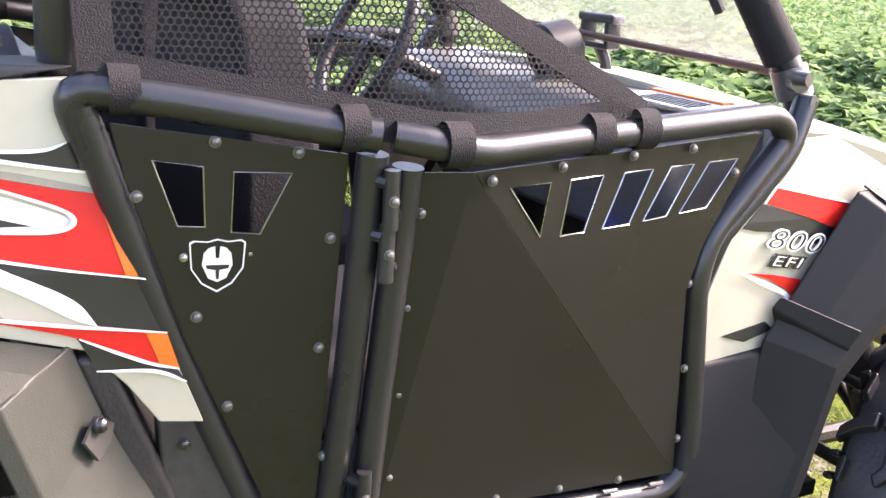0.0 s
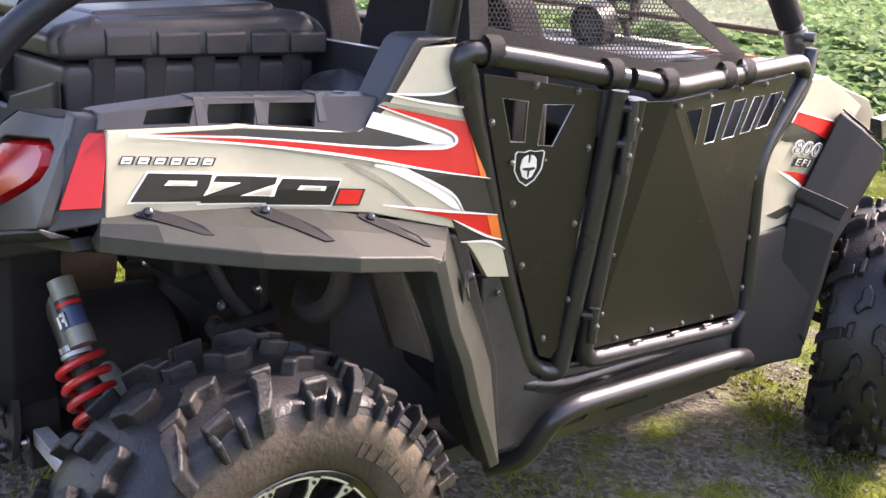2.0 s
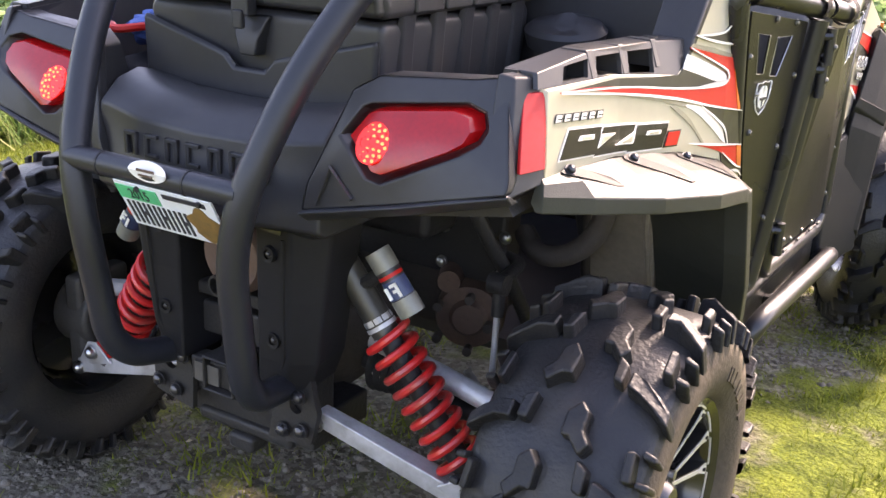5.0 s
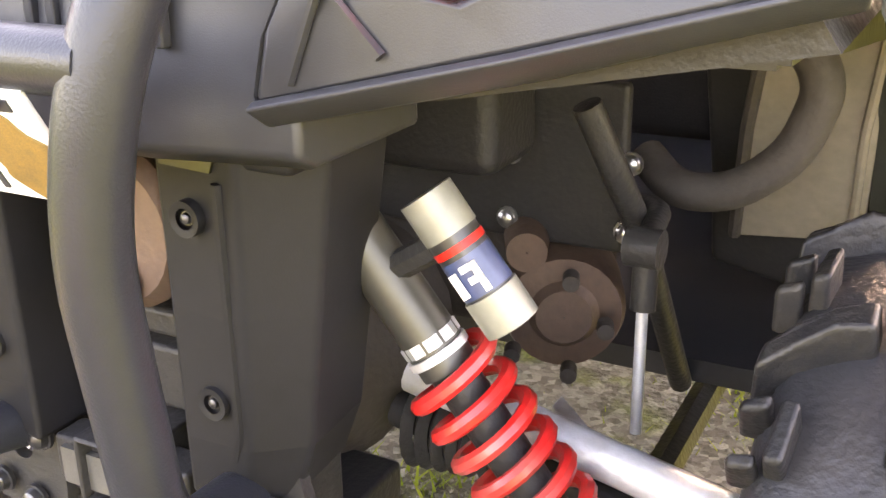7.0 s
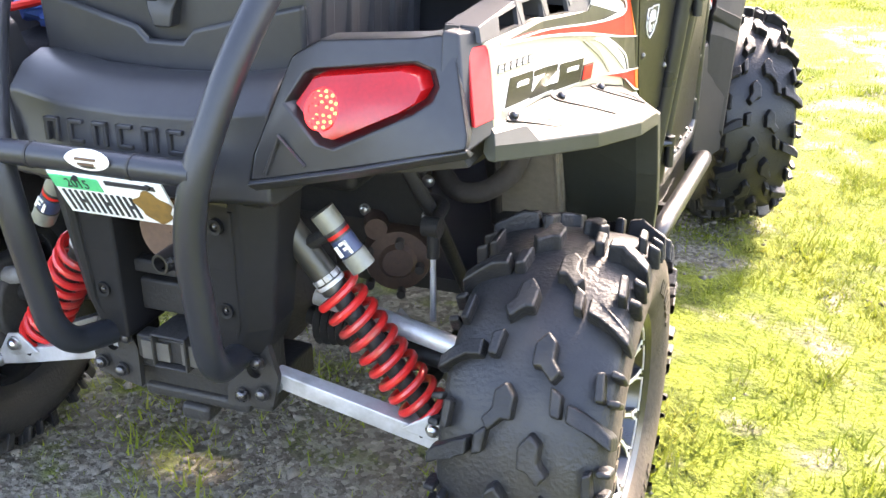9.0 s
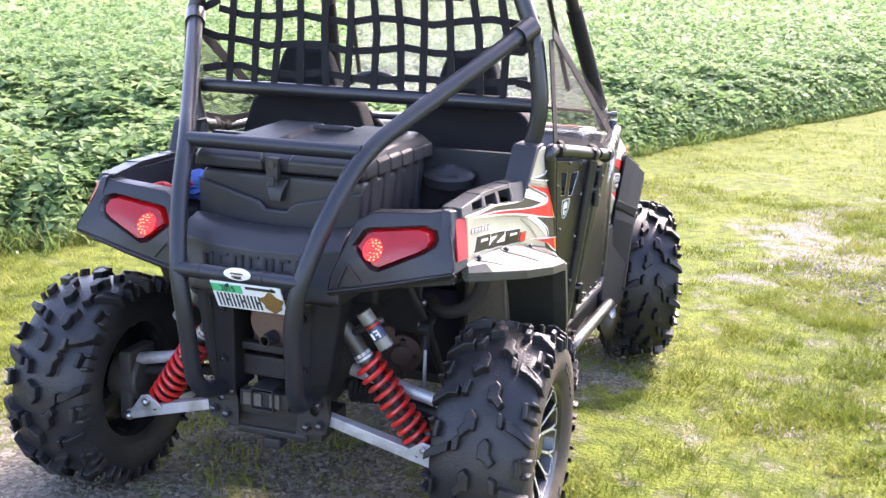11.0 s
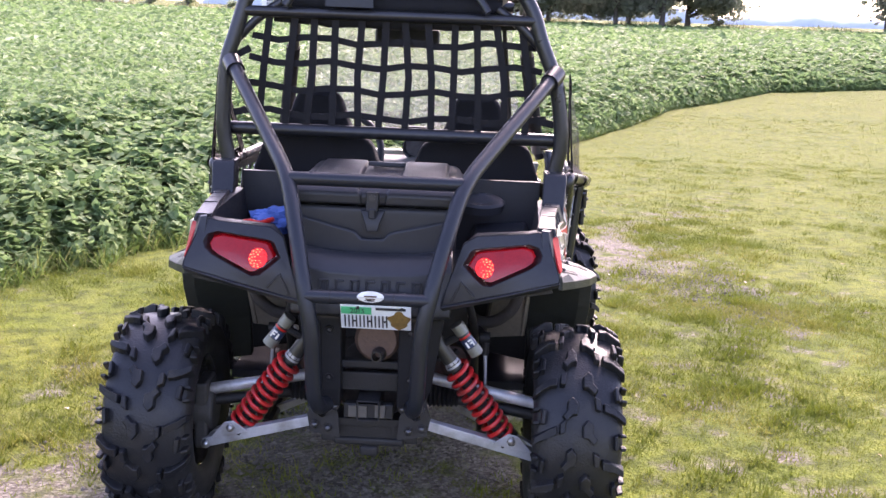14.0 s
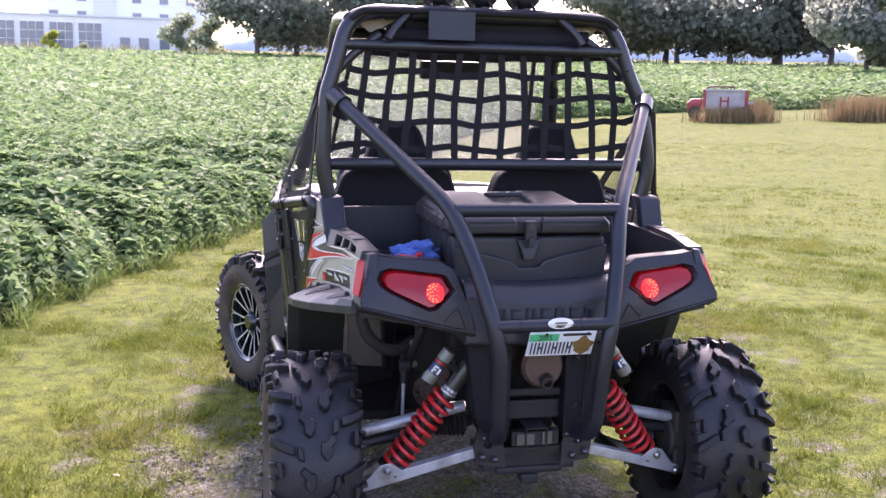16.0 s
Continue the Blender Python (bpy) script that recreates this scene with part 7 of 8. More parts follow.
TREELIGHT = leaf_material("pale_tree_leaves", (0.26, 0.32, 0.06), (0.42, 0.46, 0.10), (0.55, 0.52, 0.12), 0.6, 0.5)
TANGRASS = leaf_material("dry_tan_grass", (0.10, 0.10, 0.04), (0.26, 0.18, 0.09), (0.36, 0.25, 0.15), 0.7, 0.3)
LITTER = leaf_material("dry_fallen_leaves", (0.20, 0.14, 0.07), (0.36, 0.28, 0.17), (0.55, 0.50, 0.40), 0.7, 0.2)
# grey-brown bark, lightened to carry painted haze as well
BARK = material("haze_paled_bark", (0.13, 0.112, 0.098), 0.9, 0, (0.085, 0.074, 0.066), 4, 0.8, 0.6, 20)
PEBBLE = material("loose_gravel_stones", (0.200, 0.182, 0.148), 0.9, 0, (0.070, 0.062, 0.050), 60, 0.9, 0.3, 300)
rng = np.random.default_rng(7)


def cards(centres, sizes, tilt, aspect=0.62, loose=False):
    """Folded four-cornered leaves at the centres."""
    n = len(centres)
    a = rng.uniform(0, math.tau, n)
    t = np.abs(rng.normal(0, tilt, n))
    u = np.stack([np.cos(a) * np.cos(t), np.sin(a) * np.cos(t), -np.sin(t)], -1)
    w = np.stack([-np.sin(a), np.cos(a), rng.normal(0, 0.35, n)], -1)
    w /= np.linalg.norm(w, axis=1, keepdims=True)
    if loose:
        u = rng.normal(0, 1, (n, 3))
        u /= np.linalg.norm(u, axis=1, keepdims=True)
        w = np.cross(u, rng.normal(0, 1, (n, 3)))
        w /= np.linalg.norm(w, axis=1, keepdims=True)
    s = sizes[:, None]
    nrm = np.cross(u, w)
    tip, root = centres + u * s * 0.5, centres - u * s * 0.5
    l_, r_ = centres + w * s * aspect / 2 + nrm * s * 0.10, centres - w * s * aspect / 2 + nrm * s * 0.10
    verts = np.stack([root, r_, tip, l_], 1).reshape(-1, 3)
    k = np.arange(n)[:, None] * 4
    faces = np.concatenate([k + [0, 1, 2], k + [0, 2, 3]], 0)
    return verts, faces


# grass
def blades(n, x0, x1, y0, y1, h0, h1, limit):
    x, y = rng.uniform(x0, x1, n), rng.uniform(y0, y1, n)
    patch = 0.5 + 0.5 * np.sin(2.2 * x + 1.1 * np.sin(1.9 * y)) * np.sin(2.6 * y + 0.8 * np.sin(2.4 * x))
    wx, wy = x + 0.21 * np.sin(2.3 * y + 1.0) + 0.09 * np.sin(7.9 * y), y + 0.19 * np.sin(2.9 * x) + 0.08 * np.sin(8.7 * x + 2.0)
    tuft_ = np.clip(np.sin(7.3 * wx + 1.7 * wy) * np.sin(6.1 * wy - 2.3 * wx) + 0.6 * np.sin(17.9 * wx + 5 * wy) * np.sin(15.3 * wy - 6 * wx) + 0.5 * np.sin(41 * wx) * np.sin(37 * wy), 0, 1.3)
    keep = (bare(x, y) + rng.normal(0, 0.20, n) - 0.16 * tuft_ < limit) & (rng.uniform(0, 1, n) < 0.62 + 0.25 * patch + 0.25 * tuft_)
    grow = (0.8 + 0.5 * tuft_)[keep]
    x, y = x[keep], y[keep]
    n = len(x)
    h = rng.uniform(h0, h1, n) * (0.6 + 0.8 * rng.random(n)) * grow
    a, lean = rng.uniform(0, math.tau, n), rng.uniform(0.3, 1.6, n)
    w = h * 0.06 + 0.0012
    z = rise(x, y) - 0.012
    base = np.stack([x, y, z], -1)
    side = np.stack([-np.sin(a), np.cos(a), 0 * a], -1) * w[:, None]
    tip = base + np.stack([np.cos(a) * lean * h, np.sin(a) * lean * h, h], -1)
    v = np.stack([base - side, base + side, tip], 1).reshape(-1, 3)
    return v, np.arange(n * 3).reshape(-1, 3)


def blend(parts_):
    vs, fs, o = [], [], 0
    for v, f in parts_:
        vs.append(v)
        fs.append(f + o)
        o += len(v)
    return np.concatenate(vs), np.concatenate(fs)


v, f = blend([blades(420000, -3.2, 3.8, -1.6, 3.2, 0.012, 0.034, 0.50), blades(300000, -4.2, 5.0, 2.2, 6.5, 0.014, 0.034, 0.47), blades(260000, -4.0, 8.0, 5.0, 12.0, 0.016, 0.034, 0.47), blades(170000, -1.0, 14.0, 10.0, 21.0, 0.020, 0.036, 0.5), blades(100000, 1.5, 24.0, 18.0, 31.0, 0.024, 0.045, 0.5)])
grass = mesh_from("grass", v, f, GRASS, smooth=False)
tagged(grass, "short yellow-green mown grass blades", "grass", kind="stuff")

# a few dry leaves and pale bits lying in the grass
n = 90
x, y = rng.uniform(-3.0, 4.0, n), rng.uniform(-0.6, 8.0, n)
v, f = cards(np.stack([x, y, rise(x, y) + 0.016], -1), rng.uniform(0.014, 0.042, n), 0.25, 0.55)
litter = mesh_from("fallen_leaves", v, f, LITTER, smooth=False)
tagged(litter, "pale dry fallen leaves scattered on the grass", "fallen leaves", kind="stuff")

# gravel
n = 80000
x, y = rng.uniform(-2.6, 2.2, n), rng.uniform(-1.6, 4.2, n)
k = bare(x, y) + rng.normal(0, 0.13, n) > 0.42
x, y = x[k], y[k]
n = len(x)
s = rng.lognormal(math.log(0.0048), 0.50, n).clip(0.002, 0.02)
octa = np.array([(1, 0, 0), (0, 1, 0), (-1, 0, 0), (0, -1, 0), (0, 0, 0.7), (0, 0, -0.7)])
v = octa[None] * s[:, None, None] * rng.uniform(0.6, 1.3, (n, 6, 1)) + np.stack([x, y, rise(x, y) + 0.002 - 0.012 * (np.abs(x) > 0.9)], -1)[:, None]
f = np.array([(0, 1, 4), (1, 2, 4), (2, 3, 4), (3, 0, 4), (1, 0, 5), (2, 1, 5), (3, 2, 5), (0, 3, 5)])
f = (np.arange(n)[:, None, None] * 6 + f[None]).reshape(-1, 3)
stones = mesh_from("gravel", v.reshape(-1, 3), f, PEBBLE, smooth=False)
tagged(stones, "loose grey-brown gravel stones on the wheel tracks", "gravel", kind="stuff")

# ---- soybean field ----
EDGE = [(-9.0, -6.0), (-5.2, -2.5), (-3.9, 0.3), (-3.15, 1.95), (-2.6, 2.75), (-2.2, 3.65), (-1.72, 5.1), (-0.75, 7.4), (0.30, 10.7), (2.2, 16.0), (4.25, 22.0), (8.5, 29.5), (14.0, 33.0), (22.0, 35.5), (60.0, 46.0), (160.0, 60.0)]
ORIGIN = np.array([0.5, -4.0])
dense = np.concatenate([np.linspace(a, b, 40) for a, b in zip(np.array(EDGE)[:-1], np.array(EDGE)[1:])]) - ORIGIN
edge_az, edge_r = np.arctan2(dense[:, 0], dense[:, 1]), np.hypot(dense[:, 0], dense[:, 1])
AZ0, AZ1 = edge_az[0], edge_az[-1]


def reach(az):
    return np.interp(az, edge_az, edge_r) + 0.10 * np.sin(az * 90) + 0.07 * np.sin(az * 217 + 1)


def canopy(x, y, into):
    """Height of the crop's top, with its row texture, rounded off at the field's edge."""
    lump = 0.085 * np.sin(1.9 * x + 1.2 * np.sin(0.9 * y)) * np.sin(2.3 * y + 0.7 * np.sin(1.1 * x)) + 0.075 * np.sin(5.1 * x + 2.0 * y + np.sin(2.7 * y)) * np.sin(4.3 * y - 1.2 * x + np.sin(3.1 * x)) + 0.075 * np.sin(math.tau * (0.97 * y + 0.22 * x + 0.16 * np.sin(0.7 * x)) / 0.95) * np.clip((into - 0.5) / 1.5, 0, 1) + 0.04 * np.sin(0.53 * x + 0.31 * y) * np.sin(0.47 * y - 0.2 * x)
    top = (0.50 + lump) * (1 - np.exp(-np.maximum(into, 0) / 0.55))
    return rise(x, y) + top


az = np.linspace(AZ0, AZ1, 420)
into = np.concatenate([[0.0, 0.05, 0.12, 0.2, 0.3], np.geomspace(0.42, 520, 130)])
A, I = np.meshgrid(az, into, indexing="ij")
Rr = np.minimum(reach(A) + I, np.maximum(122.0, reach(A) + 25))
X, Y = ORIGIN[0] + Rr * np.sin(A), ORIGIN[1] + Rr * np.cos(A)
Z = canopy(X, Y, I) - 0.10
field = mesh_from("crop_mass", np.stack([X, Y, Z], -1).reshape(-1, 3), grid_faces(len(az), len(into)), SOYDARK)
tagged(field, "dense dark green understorey of the soybean crop", "crop field", kind="stuff")


def soy(n, r0, r1, size0, lo=-0.05, hi=0.09, az0=AZ0, az1=AZ1):
    a = rng.uniform(az0, az1, n)
    i = r0 * (r1 / r0) ** rng.random(n) - r0
    r = reach(a) + i
    k = r < 122.0
    a, i, r = a[k], i[k], r[k]
    n = len(a)
    x, y = ORIGIN[0] + r * np.sin(a), ORIGIN[1] + r * np.cos(a)
    z = canopy(x, y, i + 0.02) + rng.uniform(lo, hi, n)
    size = size0 * np.maximum(1, r / 21.0) * rng.uniform(0.65, 1.35, n)
    return cards(np.stack([x, y, z], -1), size, 0.38, 0.78)


def soy_face(n):
    """Leaves down the standing edge of the crop."""
    a = rng.uniform(AZ0, AZ1, n)
    i = rng.uniform(0, 1, n) ** 1.6 * 0.9
    r = reach(a) + i - 0.03
    x, y = ORIGIN[0] + r * np.sin(a), ORIGIN[1] + r * np.cos(a)
    z = rise(x, y) + (canopy(x, y, i + 0.10) - rise(x, y)) * rng.uniform(0.25, 1.15, n)
    size = 0.08 * np.maximum(1, r / 12.0) * rng.uniform(0.6, 1.3, n)
    return cards(np.stack([x, y, z], -1), size, 0.9, 0.7)


v, f = blend([soy(60000, 2.0, 9, 0.115, -0.08, 0.03, az0=-1.75, az1=0.1), soy(150000, 2.0, 28, 0.105, -0.05, 0.06, az0=-1.75, az1=0.35), soy(330000, 6.0, 160, 0.120, -0.05, 0.05), soy_face(34000)])
leaves = mesh_from("soybean_leaves", v, f, SOY, smooth=False)
tagged(leaves, "broad bright green soybean leaves covering the field", "soybean crop", kind="stuff")
v, f = blades(16000, 0, 1, 0, 1, 0.06, 0.17, 9.0)
a = rng.uniform(AZ0, 0.30, len(v) // 3)
r = reach(a) - np.abs(rng.normal(0.02, 0.10, len(a)))
base = np.stack([ORIGIN[0] + r * np.sin(a), ORIGIN[1] + r * np.cos(a), 0 * a], -1)
base[:, 2] = rise(base[:, 0], base[:, 1])
v = v.reshape(-1, 3, 3)
v = v - v[:, :1] + base[:, None]
v[:, 1] = v[:, 0] + (v[:, 1] - v[:, 0]) * 0.45
weeds = mesh_from("edge_grass", v.reshape(-1, 3), np.arange(len(v) * 3).reshape(-1, 3), EDGEGRASS, smooth=False)
tagged(weeds, "taller unmown grass along the crop's edge", "grass", kind="stuff")


# ---- far things ----
def tree(name, at, height, spread, label, mat, seed, trunk=0.22, lean=0.0, leaf=0.60, count=7500, conifer=False):
    r = np.random.default_rng(seed)
    t = thing(name, label, "tree", "trees beyond the field", (at[0], at[1], float(rise(at[0], at[1]))))
    th = height * trunk
    limbs = [tube([(0, 0, -0.3), (0.05, 0, th * 0.6), (lean, 0.1, th), (lean * 1.5, 0.0, height * 0.75)], [height * 0.032, height * 0.026, height * 0.02, height * 0.006], 8, 0)]
    clumps = []
    for k in range(26):
        a, e = k * 2.4 + r.uniform(-0.4, 0.4), 0.06 + 0.92 * ((k * 0.618) % 1.0)
        rad = spread * (0.35 + 0.6 * math.sin(math.pi * (0.15 + 0.8 * e))) * r.uniform(0.5, 0.95)
        if conifer:
            rad = spread * (1.05 - e) * 0.8
        tip = Vector((math.cos(a) * rad, math.sin(a) * rad, th + (height - th) * e * 0.92))
        limbs.append(tube([(lean * e, 0, th * 0.8 + (height - th) * e * 0.35), tuple(Vector((lean, 0, tip.z - 0.3)) * 0.45 + tip * 0.55), tuple(tip)], [height * 0.011, height * 0.007, height * 0.003], 5, 0))
        clumps.append((tip, spread * r.uniform(0.36, 0.58)))
    clumps.append((Vector((lean, 0, height * 0.82)), spread * 0.42))
    part("trunk", join(*limbs), BARK, t)
    pts = []
    for c, cr in clumps:
        m = count // len(clumps)
        d = r.normal(0, 1, (m, 3))
        d /= np.linalg.norm(d, axis=1, keepdims=True)
        pts.append(np.array(c) + d * cr * (0.45 + 0.6 * r.random((m, 1))) * [1.15, 1.15, 0.75])
    pts = np.concatenate(pts)
    pts[:, 2] = np.maximum(pts[:, 2], th * 0.8 + height * 0.16 * r.random(len(pts)))
    vv, ff = cards(pts, leaf * r.uniform(0.6, 1.4, len(pts)), 0.9, 0.8, loose=True)
    crown = mesh_from("crown", vv, ff, mat, smooth=False)
    crown.parent = t
    return t


dark = "broad-leaved tree beyond the soybean field, leaves paled with painted haze"
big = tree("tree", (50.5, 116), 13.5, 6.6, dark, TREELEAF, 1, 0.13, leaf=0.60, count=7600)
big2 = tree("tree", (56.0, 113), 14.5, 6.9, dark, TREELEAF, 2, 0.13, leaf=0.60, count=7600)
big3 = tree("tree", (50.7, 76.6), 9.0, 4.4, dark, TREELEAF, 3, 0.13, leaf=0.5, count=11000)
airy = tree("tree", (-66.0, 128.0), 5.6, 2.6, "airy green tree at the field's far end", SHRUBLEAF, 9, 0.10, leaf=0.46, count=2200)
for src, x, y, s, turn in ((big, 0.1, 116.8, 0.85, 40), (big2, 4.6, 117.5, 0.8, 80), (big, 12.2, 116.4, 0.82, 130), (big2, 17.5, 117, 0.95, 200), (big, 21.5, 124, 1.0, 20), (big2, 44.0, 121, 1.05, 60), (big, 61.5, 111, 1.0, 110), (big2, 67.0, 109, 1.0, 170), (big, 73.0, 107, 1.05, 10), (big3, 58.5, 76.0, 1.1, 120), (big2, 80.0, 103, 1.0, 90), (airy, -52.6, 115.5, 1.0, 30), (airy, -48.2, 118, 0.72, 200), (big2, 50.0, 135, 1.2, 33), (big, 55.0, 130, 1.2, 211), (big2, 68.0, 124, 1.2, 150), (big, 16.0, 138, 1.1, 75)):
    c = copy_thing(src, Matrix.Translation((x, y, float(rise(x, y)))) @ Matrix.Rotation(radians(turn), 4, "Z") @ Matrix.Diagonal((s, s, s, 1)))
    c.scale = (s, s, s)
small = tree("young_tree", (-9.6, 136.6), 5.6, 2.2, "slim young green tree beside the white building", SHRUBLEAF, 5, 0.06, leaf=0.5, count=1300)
for x, y, s in ((-6.0, 138, 0.95), (-81.7, 145.5, 0.9), (-76.0, 147, 0.62), (-71.0, 149, 0.55), (-66.0, 150, 0.6), (-104.0, 150, 0.75)):
    c = copy_thing(small, Matrix.Translation((x, y, float(rise(x, y)))))
    c.scale = (s, s, s)
tree("yellow_tree", (-84.3, 144.1), 4.6, 1.6, "pale yellow-green young tree", TREELIGHT, 6, 0.25, count=900)
tree("yellow_shrub", (-28.0, 150.0), 2.8, 1.0, "bright yellow shrub in front of the white building", TREELIGHT, 7, 0.1, count=600)

# weeds and shrubs along the field's far end, woods with painted haze on the skyline
n = 9000
a = rng.uniform(-0.95, 0.75, n)
r = rng.normal(125.5, 1.2, n)
hh = rng.uniform(0.5, 1.5, n) * (0.6 + 0.5 * np.sin(a * 37) ** 2)
w_, lean_ = rng.uniform(0, math.tau, n), rng.uniform(0, 0.4, n)
base = np.stack([r * np.sin(a), r * np.cos(a), rise(r * np.sin(a), r * np.cos(a)) - 0.1], -1)
side = np.stack([-np.sin(w_), np.cos(w_), 0 * w_], -1) * 0.10
tip = base + np.stack([np.cos(w_) * lean_ * hh, np.sin(w_) * lean_ * hh, hh], -1)
PALEWEED = leaf_material("pale_field_end_weeds", (0.16, 0.19, 0.08), (0.28, 0.28, 0.14), (0.38, 0.33, 0.20), 0.7, 0.4)
far_weeds = mesh_from("far_weeds", np.stack([base - side, base + side, tip], 1).reshape(-1, 3), np.arange(n * 3).reshape(-1, 3), PALEWEED, smooth=False)
tagged(far_weeds, "pale tan and green weeds at the field's far end", "tall grass", kind="stuff")
for az_, rr_, s in ((-0.27, 126, 0.30), (-0.31, 127, 0.36), (-0.345, 126.5, 0.30), (-0.16, 126, 0.26), (-0.60, 127, 0.42), (-0.575, 127, 0.38), (-0.55, 128, 0.40), (0.16, 125, 0.33), (0.20, 126, 0.30)):
    x, y = rr_ * math.sin(az_), rr_ * math.cos(az_)
    c = copy_thing(small, Matrix.Translation((x, y, float(rise(x, y)) - 0.2)))
    c.scale = (s * 1.5, s * 1.5, s)
# distance haze is put into the pale blue base colour
WOODS = material("haze_painted_woods", (0.50, 0.56, 0.62), 0.95, 0, (0.42, 0.48, 0.54), 0.03, 0.8)
az = np.linspace(-0.34, 0.72, 420)
lump = 19 + 1.4 * np.sin(az * 17) + 0.9 * np.sin(az * 47 + 1) + 0.5 * np.sin(az * 120) + 0.35 * np.sin(az * 410)
lump *= np.clip((az + 0.34) / 0.06, 0.4, 1)
X, Y = 430 * np.sin(az), 430 * np.cos(az)
rows_ = [np.stack([X * k, Y * k, zz], -1) for k, zz in ((1.0, 0 * az + 4), (1.0, lump * 0.75), (1.006, lump * 0.95), (1.02, lump), (1.06, lump * 0.9))]
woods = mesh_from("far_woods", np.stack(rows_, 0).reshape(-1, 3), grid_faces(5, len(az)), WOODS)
tagged(woods, "woods along the skyline, blue-grey with haze painted in", "woods", kind="stuff")

HOTEL = material("white_render_wall", (0.93, 0.91, 0.87), 0.8, 0, (0.88, 0.86, 0.82), 0.5, 0.5, 0.1, 8)
HOTELGREY = material("pale_grey_wall_band", (0.76, 0.75, 0.73), 0.8, 0, (0.70, 0.69, 0.68), 0.5, 0.5)
PANE = material("dark_window_glass", (0.16, 0.18, 0.21), 0.12, 0, (0.22, 0.24, 0.27), 2, 0.6, coat=0.6)
BRICKRED = material("dull_red_cladding", (0.42, 0.16, 0.14), 0.8, 0, (0.36, 0.13, 0.12), 1, 0.6)
CARWHITE = material("white_vehicle_paint", (0.72, 0.72, 0.72), 0.4, 0, (0.62, 0.62, 0.62), 2, 0.6)
TEAL = material("teal_sign_paint", (0.05, 0.42, 0.38), 0.5)
REDPAINT = material("faded_red_paint", (0.38, 0.05, 0.045), 0.6, 0, (0.25, 0.045, 0.04), 6, 0.8, 0.2, 40)
OLDWHITE = material("chalky_white_paint", (0.46, 0.44, 0.42), 0.8, 0, (0.28, 0.24, 0.22), 5, 0.8, 0.2, 30)

hz = float(rise(-25, 160))
hotel = thing("white_building", "white multi-storey building with a lower glazed wing beyond the field", "building", at=(-20, 165, hz))


def block(name, x0, x1, y0, y1, z0, z1, mat, parent, label=""):
    return part(name, box(x0, x1, y0, y1, z0, z1), mat, parent, label, smooth=False)


block("tower_wall", -12.5, 14, 6, 22, -1, 17, HOTEL, hotel, "white tower wall")
block("grey_pier", -4.5, -1.0, 5.6, 22, -1, 17.4, HOTELGREY, hotel)
block("roof_slab", -13, 14.5, 5.5, 22.5, 17.4, 17.8, HOTELGREY, hotel)
block("wing_wall", -19, 7.5, -7, 6, -1, 4.9, HOTEL, hotel, "low white wing")
block("wing_parapet", -19.2, 7.7, -7.2, 6, 4.9, 5.2, HOTELGREY, hotel)
block("lower_wing_wall", 7.5, 11.5, -5, 6, -1, 3.6, HOTELGREY, hotel)
for fl in range(5):
    for k in range(6):
        x = -11.2 + k * 4.2
        w = part("window", box(x, x + 1.5, 5.86, 5.97, 3.0 + fl * 3.0 - 1.0, 3.0 + fl * 3.0 + 0.6), HOTELGREY, hotel, smooth=False)
        part("pane", box(x + 0.1, x + 1.4, 5.80, 5.85, 3.0 + fl * 3.0 - 0.9, 3.0 + fl * 3.0 + 0.5), PANE, w, smooth=False)
for k in range(4):
    x = -18.3 + k * 4.0
    w = part("window", box(x, x + 3.4, -7.14, -7.02, 0.2, 4.1), HOTEL, hotel, smooth=False)
    for i in range(3):
        for j in range(3):
            part("pane", box(x + 0.1 + i * 1.1, x + 1.08 + i * 1.1, -7.22, -7.15, 0.3 + j * 1.28, 1.45 + j * 1.28), PANE, w, smooth=False)
for x in (-0.5, 2.2, 5.2):
    w = part("window", box(x, x + 1.6, -7.14, -7.02, 0.4, 2.2), HOTELGREY, hotel, smooth=False)
    part("pane", box(x + 0.1, x + 1.5, -7.22, -7.15, 0.5, 2.1), PANE, w, smooth=False)
hotel.matrix_basis = Matrix.Translation((-20, 165, hz)) @ Matrix.Rotation(radians(6), 4, "Z")

rz = float(rise(-122, 191))
store = thing("red_building", "dull red flat-roofed commercial building far beyond the field", "building", at=(-122.3, 191.2, rz))
block("wall", -5.5, 5.5, -4, 4, -1, 5.6, BRICKRED, store)
block("roof_edge", -5.7, 5.7, -4.2, 4.2, 5.6, 5.9, BRICKRED, store)
block("sign_band", -1.8, 2.6, -4.1, -4.02, 2.6, 3.2, HOTEL, store, "plain white sign band")
block("annex_wall", 9, 14, -3, 3, -1, 4.2, BRICKRED, store)
block("side_wall", -22, -5.5, -2, 4, -1, 4.0, HOTEL, store)

tz = float(rise(-102, 144))
truck = thing("box_truck", "white box lorry with a teal panel parked far off", "lorry", at=(-103.0, 143.8, tz))
block("cargo_body", -5.2, 3.0, -1.2, 1.2, 0.9, 3.4, CARWHITE, truck)
block("side_panel_sign", -0.5, 2.9, -1.26, -1.21, 1.2, 3.2, TEAL, truck, "teal sign panel")
part("cab", loft([[(3.1, -1.1, 0.6), (5.2, -1.1, 0.6), (5.2, 1.1, 0.6), (3.1, 1.1, 0.6)], [(3.1, -1.1, 1.7), (5.2, -1.1, 1.6), (5.2, 1.1, 1.6), (3.1, 1.1, 1.7)], [(3.1, -1.0, 2.6), (4.4, -1.0, 2.6), (4.4, 1.0, 2.6), (3.1, 1.0, 2.6)]]), CARWHITE, truck, smooth=False)
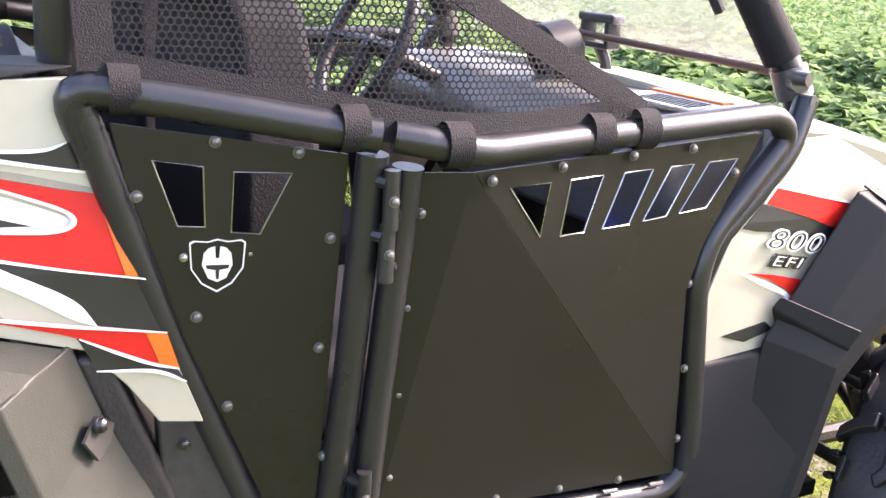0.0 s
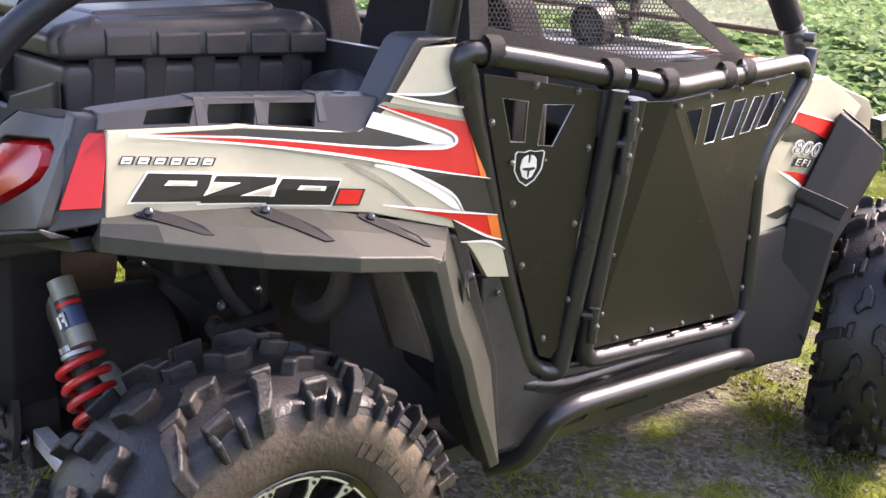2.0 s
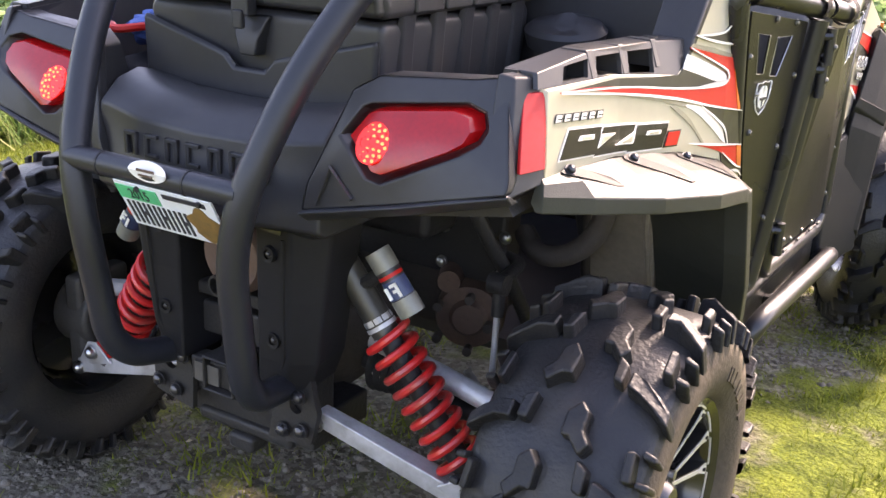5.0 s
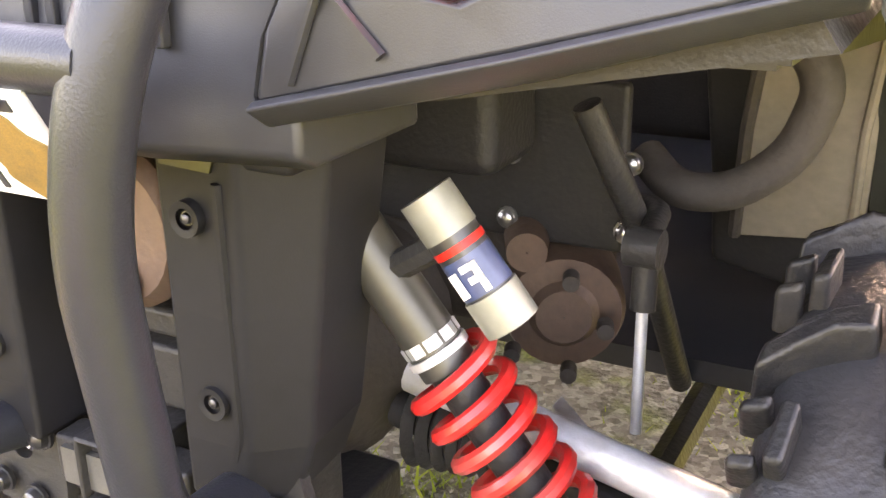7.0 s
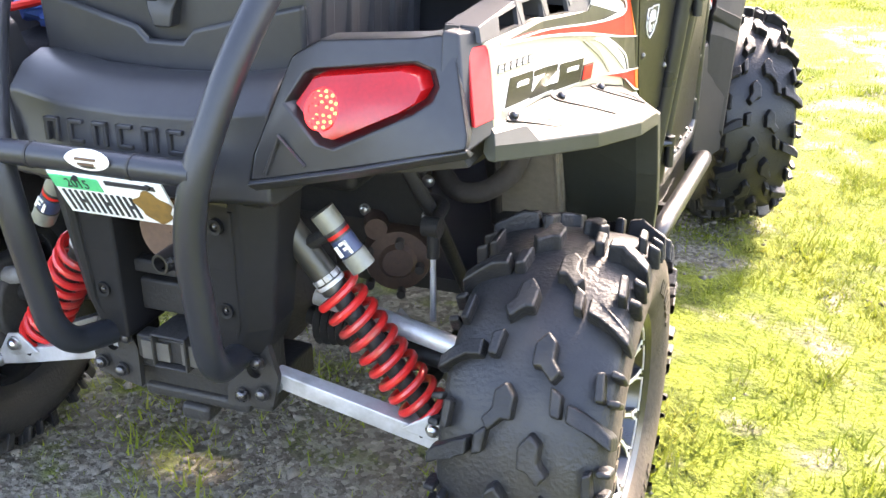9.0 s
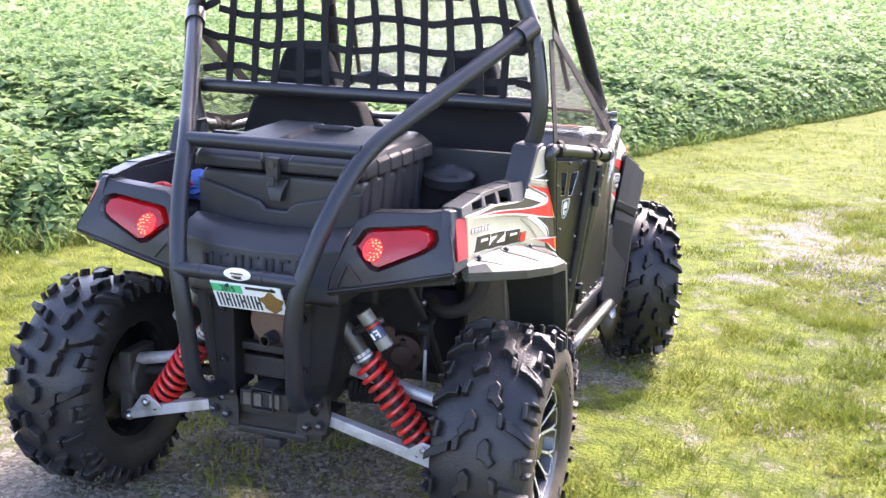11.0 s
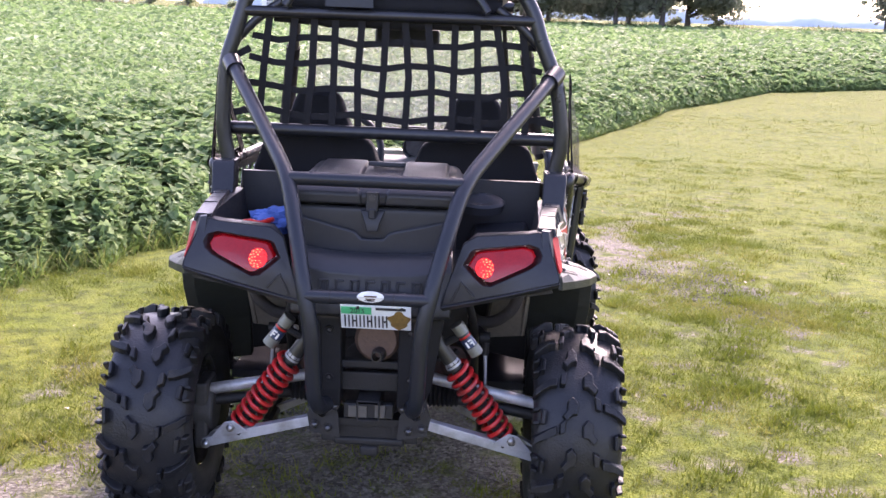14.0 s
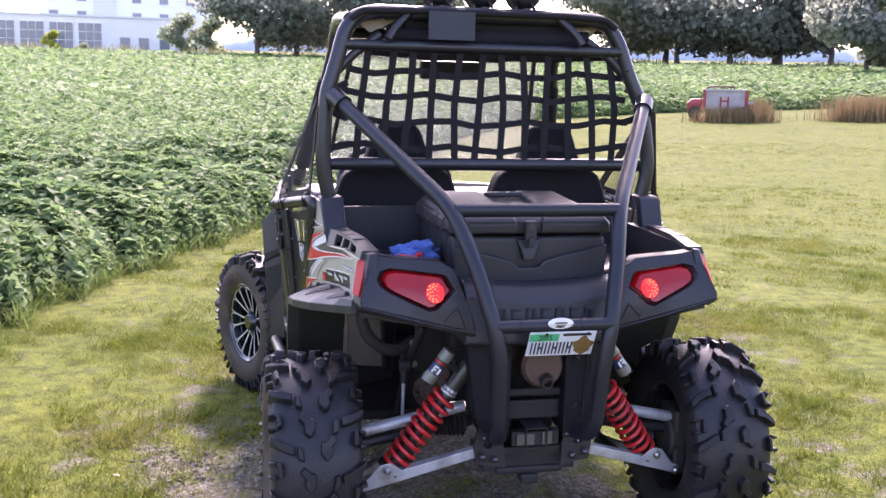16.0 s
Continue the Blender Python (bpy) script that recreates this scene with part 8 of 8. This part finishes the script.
for x in (-4.0, -2.9, 4.2):
    part("wheel", disc_between((x, -1.25, 0.5), (x, -0.9, 0.5), 0.5, 16), RUBBER, truck)
for i, (x, y) in enumerate(((-92.5, 145.0), (-60.0, 152.0))):
    car = thing("parked_car", "white car parked far beyond the field", "car", "cars far off", (x, y, float(rise(x, y))))
    part("body", loft([[(-2.1, -0.8, 0.35), (2.1, -0.8, 0.35), (2.1, 0.8, 0.35), (-2.1, 0.8, 0.35)], [(-2.2, -0.85, 0.85), (2.2, -0.85, 0.8), (2.2, 0.85, 0.8), (-2.2, 0.85, 0.85)], [(-1.7, -0.7, 1.5), (0.8, -0.7, 1.5), (0.8, 0.7, 1.5), (-1.7, 0.7, 1.5)]]), CARWHITE, car, bevel=0.08)
    for wx in (-1.4, 1.4):
        part("wheel", disc_between((wx, -0.9, 0.33), (wx, -0.6, 0.33), 0.33, 14), RUBBER, car)

# old red and white implement at the field's edge, tall dry grass
bx, by = 14.9, 29.3
bz = float(rise(bx, by)) + 0.02
imp = thing("old_farm_wagon", "small faded red and white farm wagon standing in weeds", "farm wagon", at=(bx, by, bz))
imp.rotation_euler = (0, 0, radians(-24))
part("bed_box", join(box(-0.62, 0.72, -0.5, 0.9, 0.35, 0.98), box(-0.66, 0.76, -0.54, 0.94, 0.94, 1.02)), OLDWHITE, imp, "chalky white box side", bevel=0.02)
for x in (-0.62, 0.74):
    part("corner_post", box(x - 0.05, x + 0.05, -0.56, -0.48, 0.25, 1.0), REDPAINT, imp)
part("side_tank", loft([[(-1.15, -0.4, 0.2), (-0.70, -0.4, 0.2), (-0.70, 0.5, 0.2), (-1.15, 0.5, 0.2)], [(-1.18, -0.42, 0.55), (-0.68, -0.42, 0.55), (-0.68, 0.5, 0.55), (-1.18, 0.5, 0.55)], [(-1.0, -0.3, 0.7), (-0.70, -0.3, 0.7), (-0.70, 0.4, 0.7), (-1.0, 0.4, 0.7)]]), REDPAINT, imp, "faded red fender", bevel=0.05)
part("stencil_mark", join(box(-0.12, -0.06, -0.515, -0.505, 0.45, 0.78), box(0.12, 0.18, -0.515, -0.505, 0.45, 0.78), box(-0.06, 0.12, -0.515, -0.505, 0.60, 0.66)), REDPAINT, imp, smooth=False)
part("top_frame", tube([(-0.55, -0.45, 1.03), (-0.5, -0.45, 1.10), (0.3, -0.45, 1.12), (0.35, -0.45, 1.03)], 0.03, 8, 0.03), RUST, imp)
part("reflector", box(0.80, 0.98, -0.45, -0.42, 0.55, 0.64), OLDWHITE, imp)
for x in (-0.9, 0.6):
    part("wheel", disc_between((x, -0.55, 0.22), (x, -0.40, 0.22), 0.23, 16), RUBBER, imp)


def tuft(name, cx, cy, rx, ry, h, n, label):
    x, y = rng.normal(cx, rx, n), rng.normal(cy, ry, n)
    hh = rng.uniform(0.5, 1.0, n) * h
    a, lean = rng.uniform(0, math.tau, n), rng.uniform(0, 0.35, n)
    base = np.stack([x, y, rise(x, y)], -1)
    side = np.stack([-np.sin(a), np.cos(a), 0 * a], -1) * 0.012
    tip = base + np.stack([np.cos(a) * lean * hh, np.sin(a) * lean * hh, hh], -1)
    v = np.stack([base - side, base + side, tip], 1).reshape(-1, 3)
    return tagged(mesh_from(name, v, np.arange(n * 3).reshape(-1, 3), TANGRASS, smooth=False), label, "tall grass", kind="stuff")


tuft("dry_grass", 20.0, 28.8, 0.7, 0.4, 1.0, 2600, "tall dry pinkish-tan grass clump")
tuft("dry_grass", 16.1, 29.0, 0.22, 0.2, 0.85, 700, "tall dry pinkish-tan grass clump")
tuft("dry_grass", 14.9, 28.4, 0.55, 0.2, 0.62, 2200, "dry weeds round the old wagon")
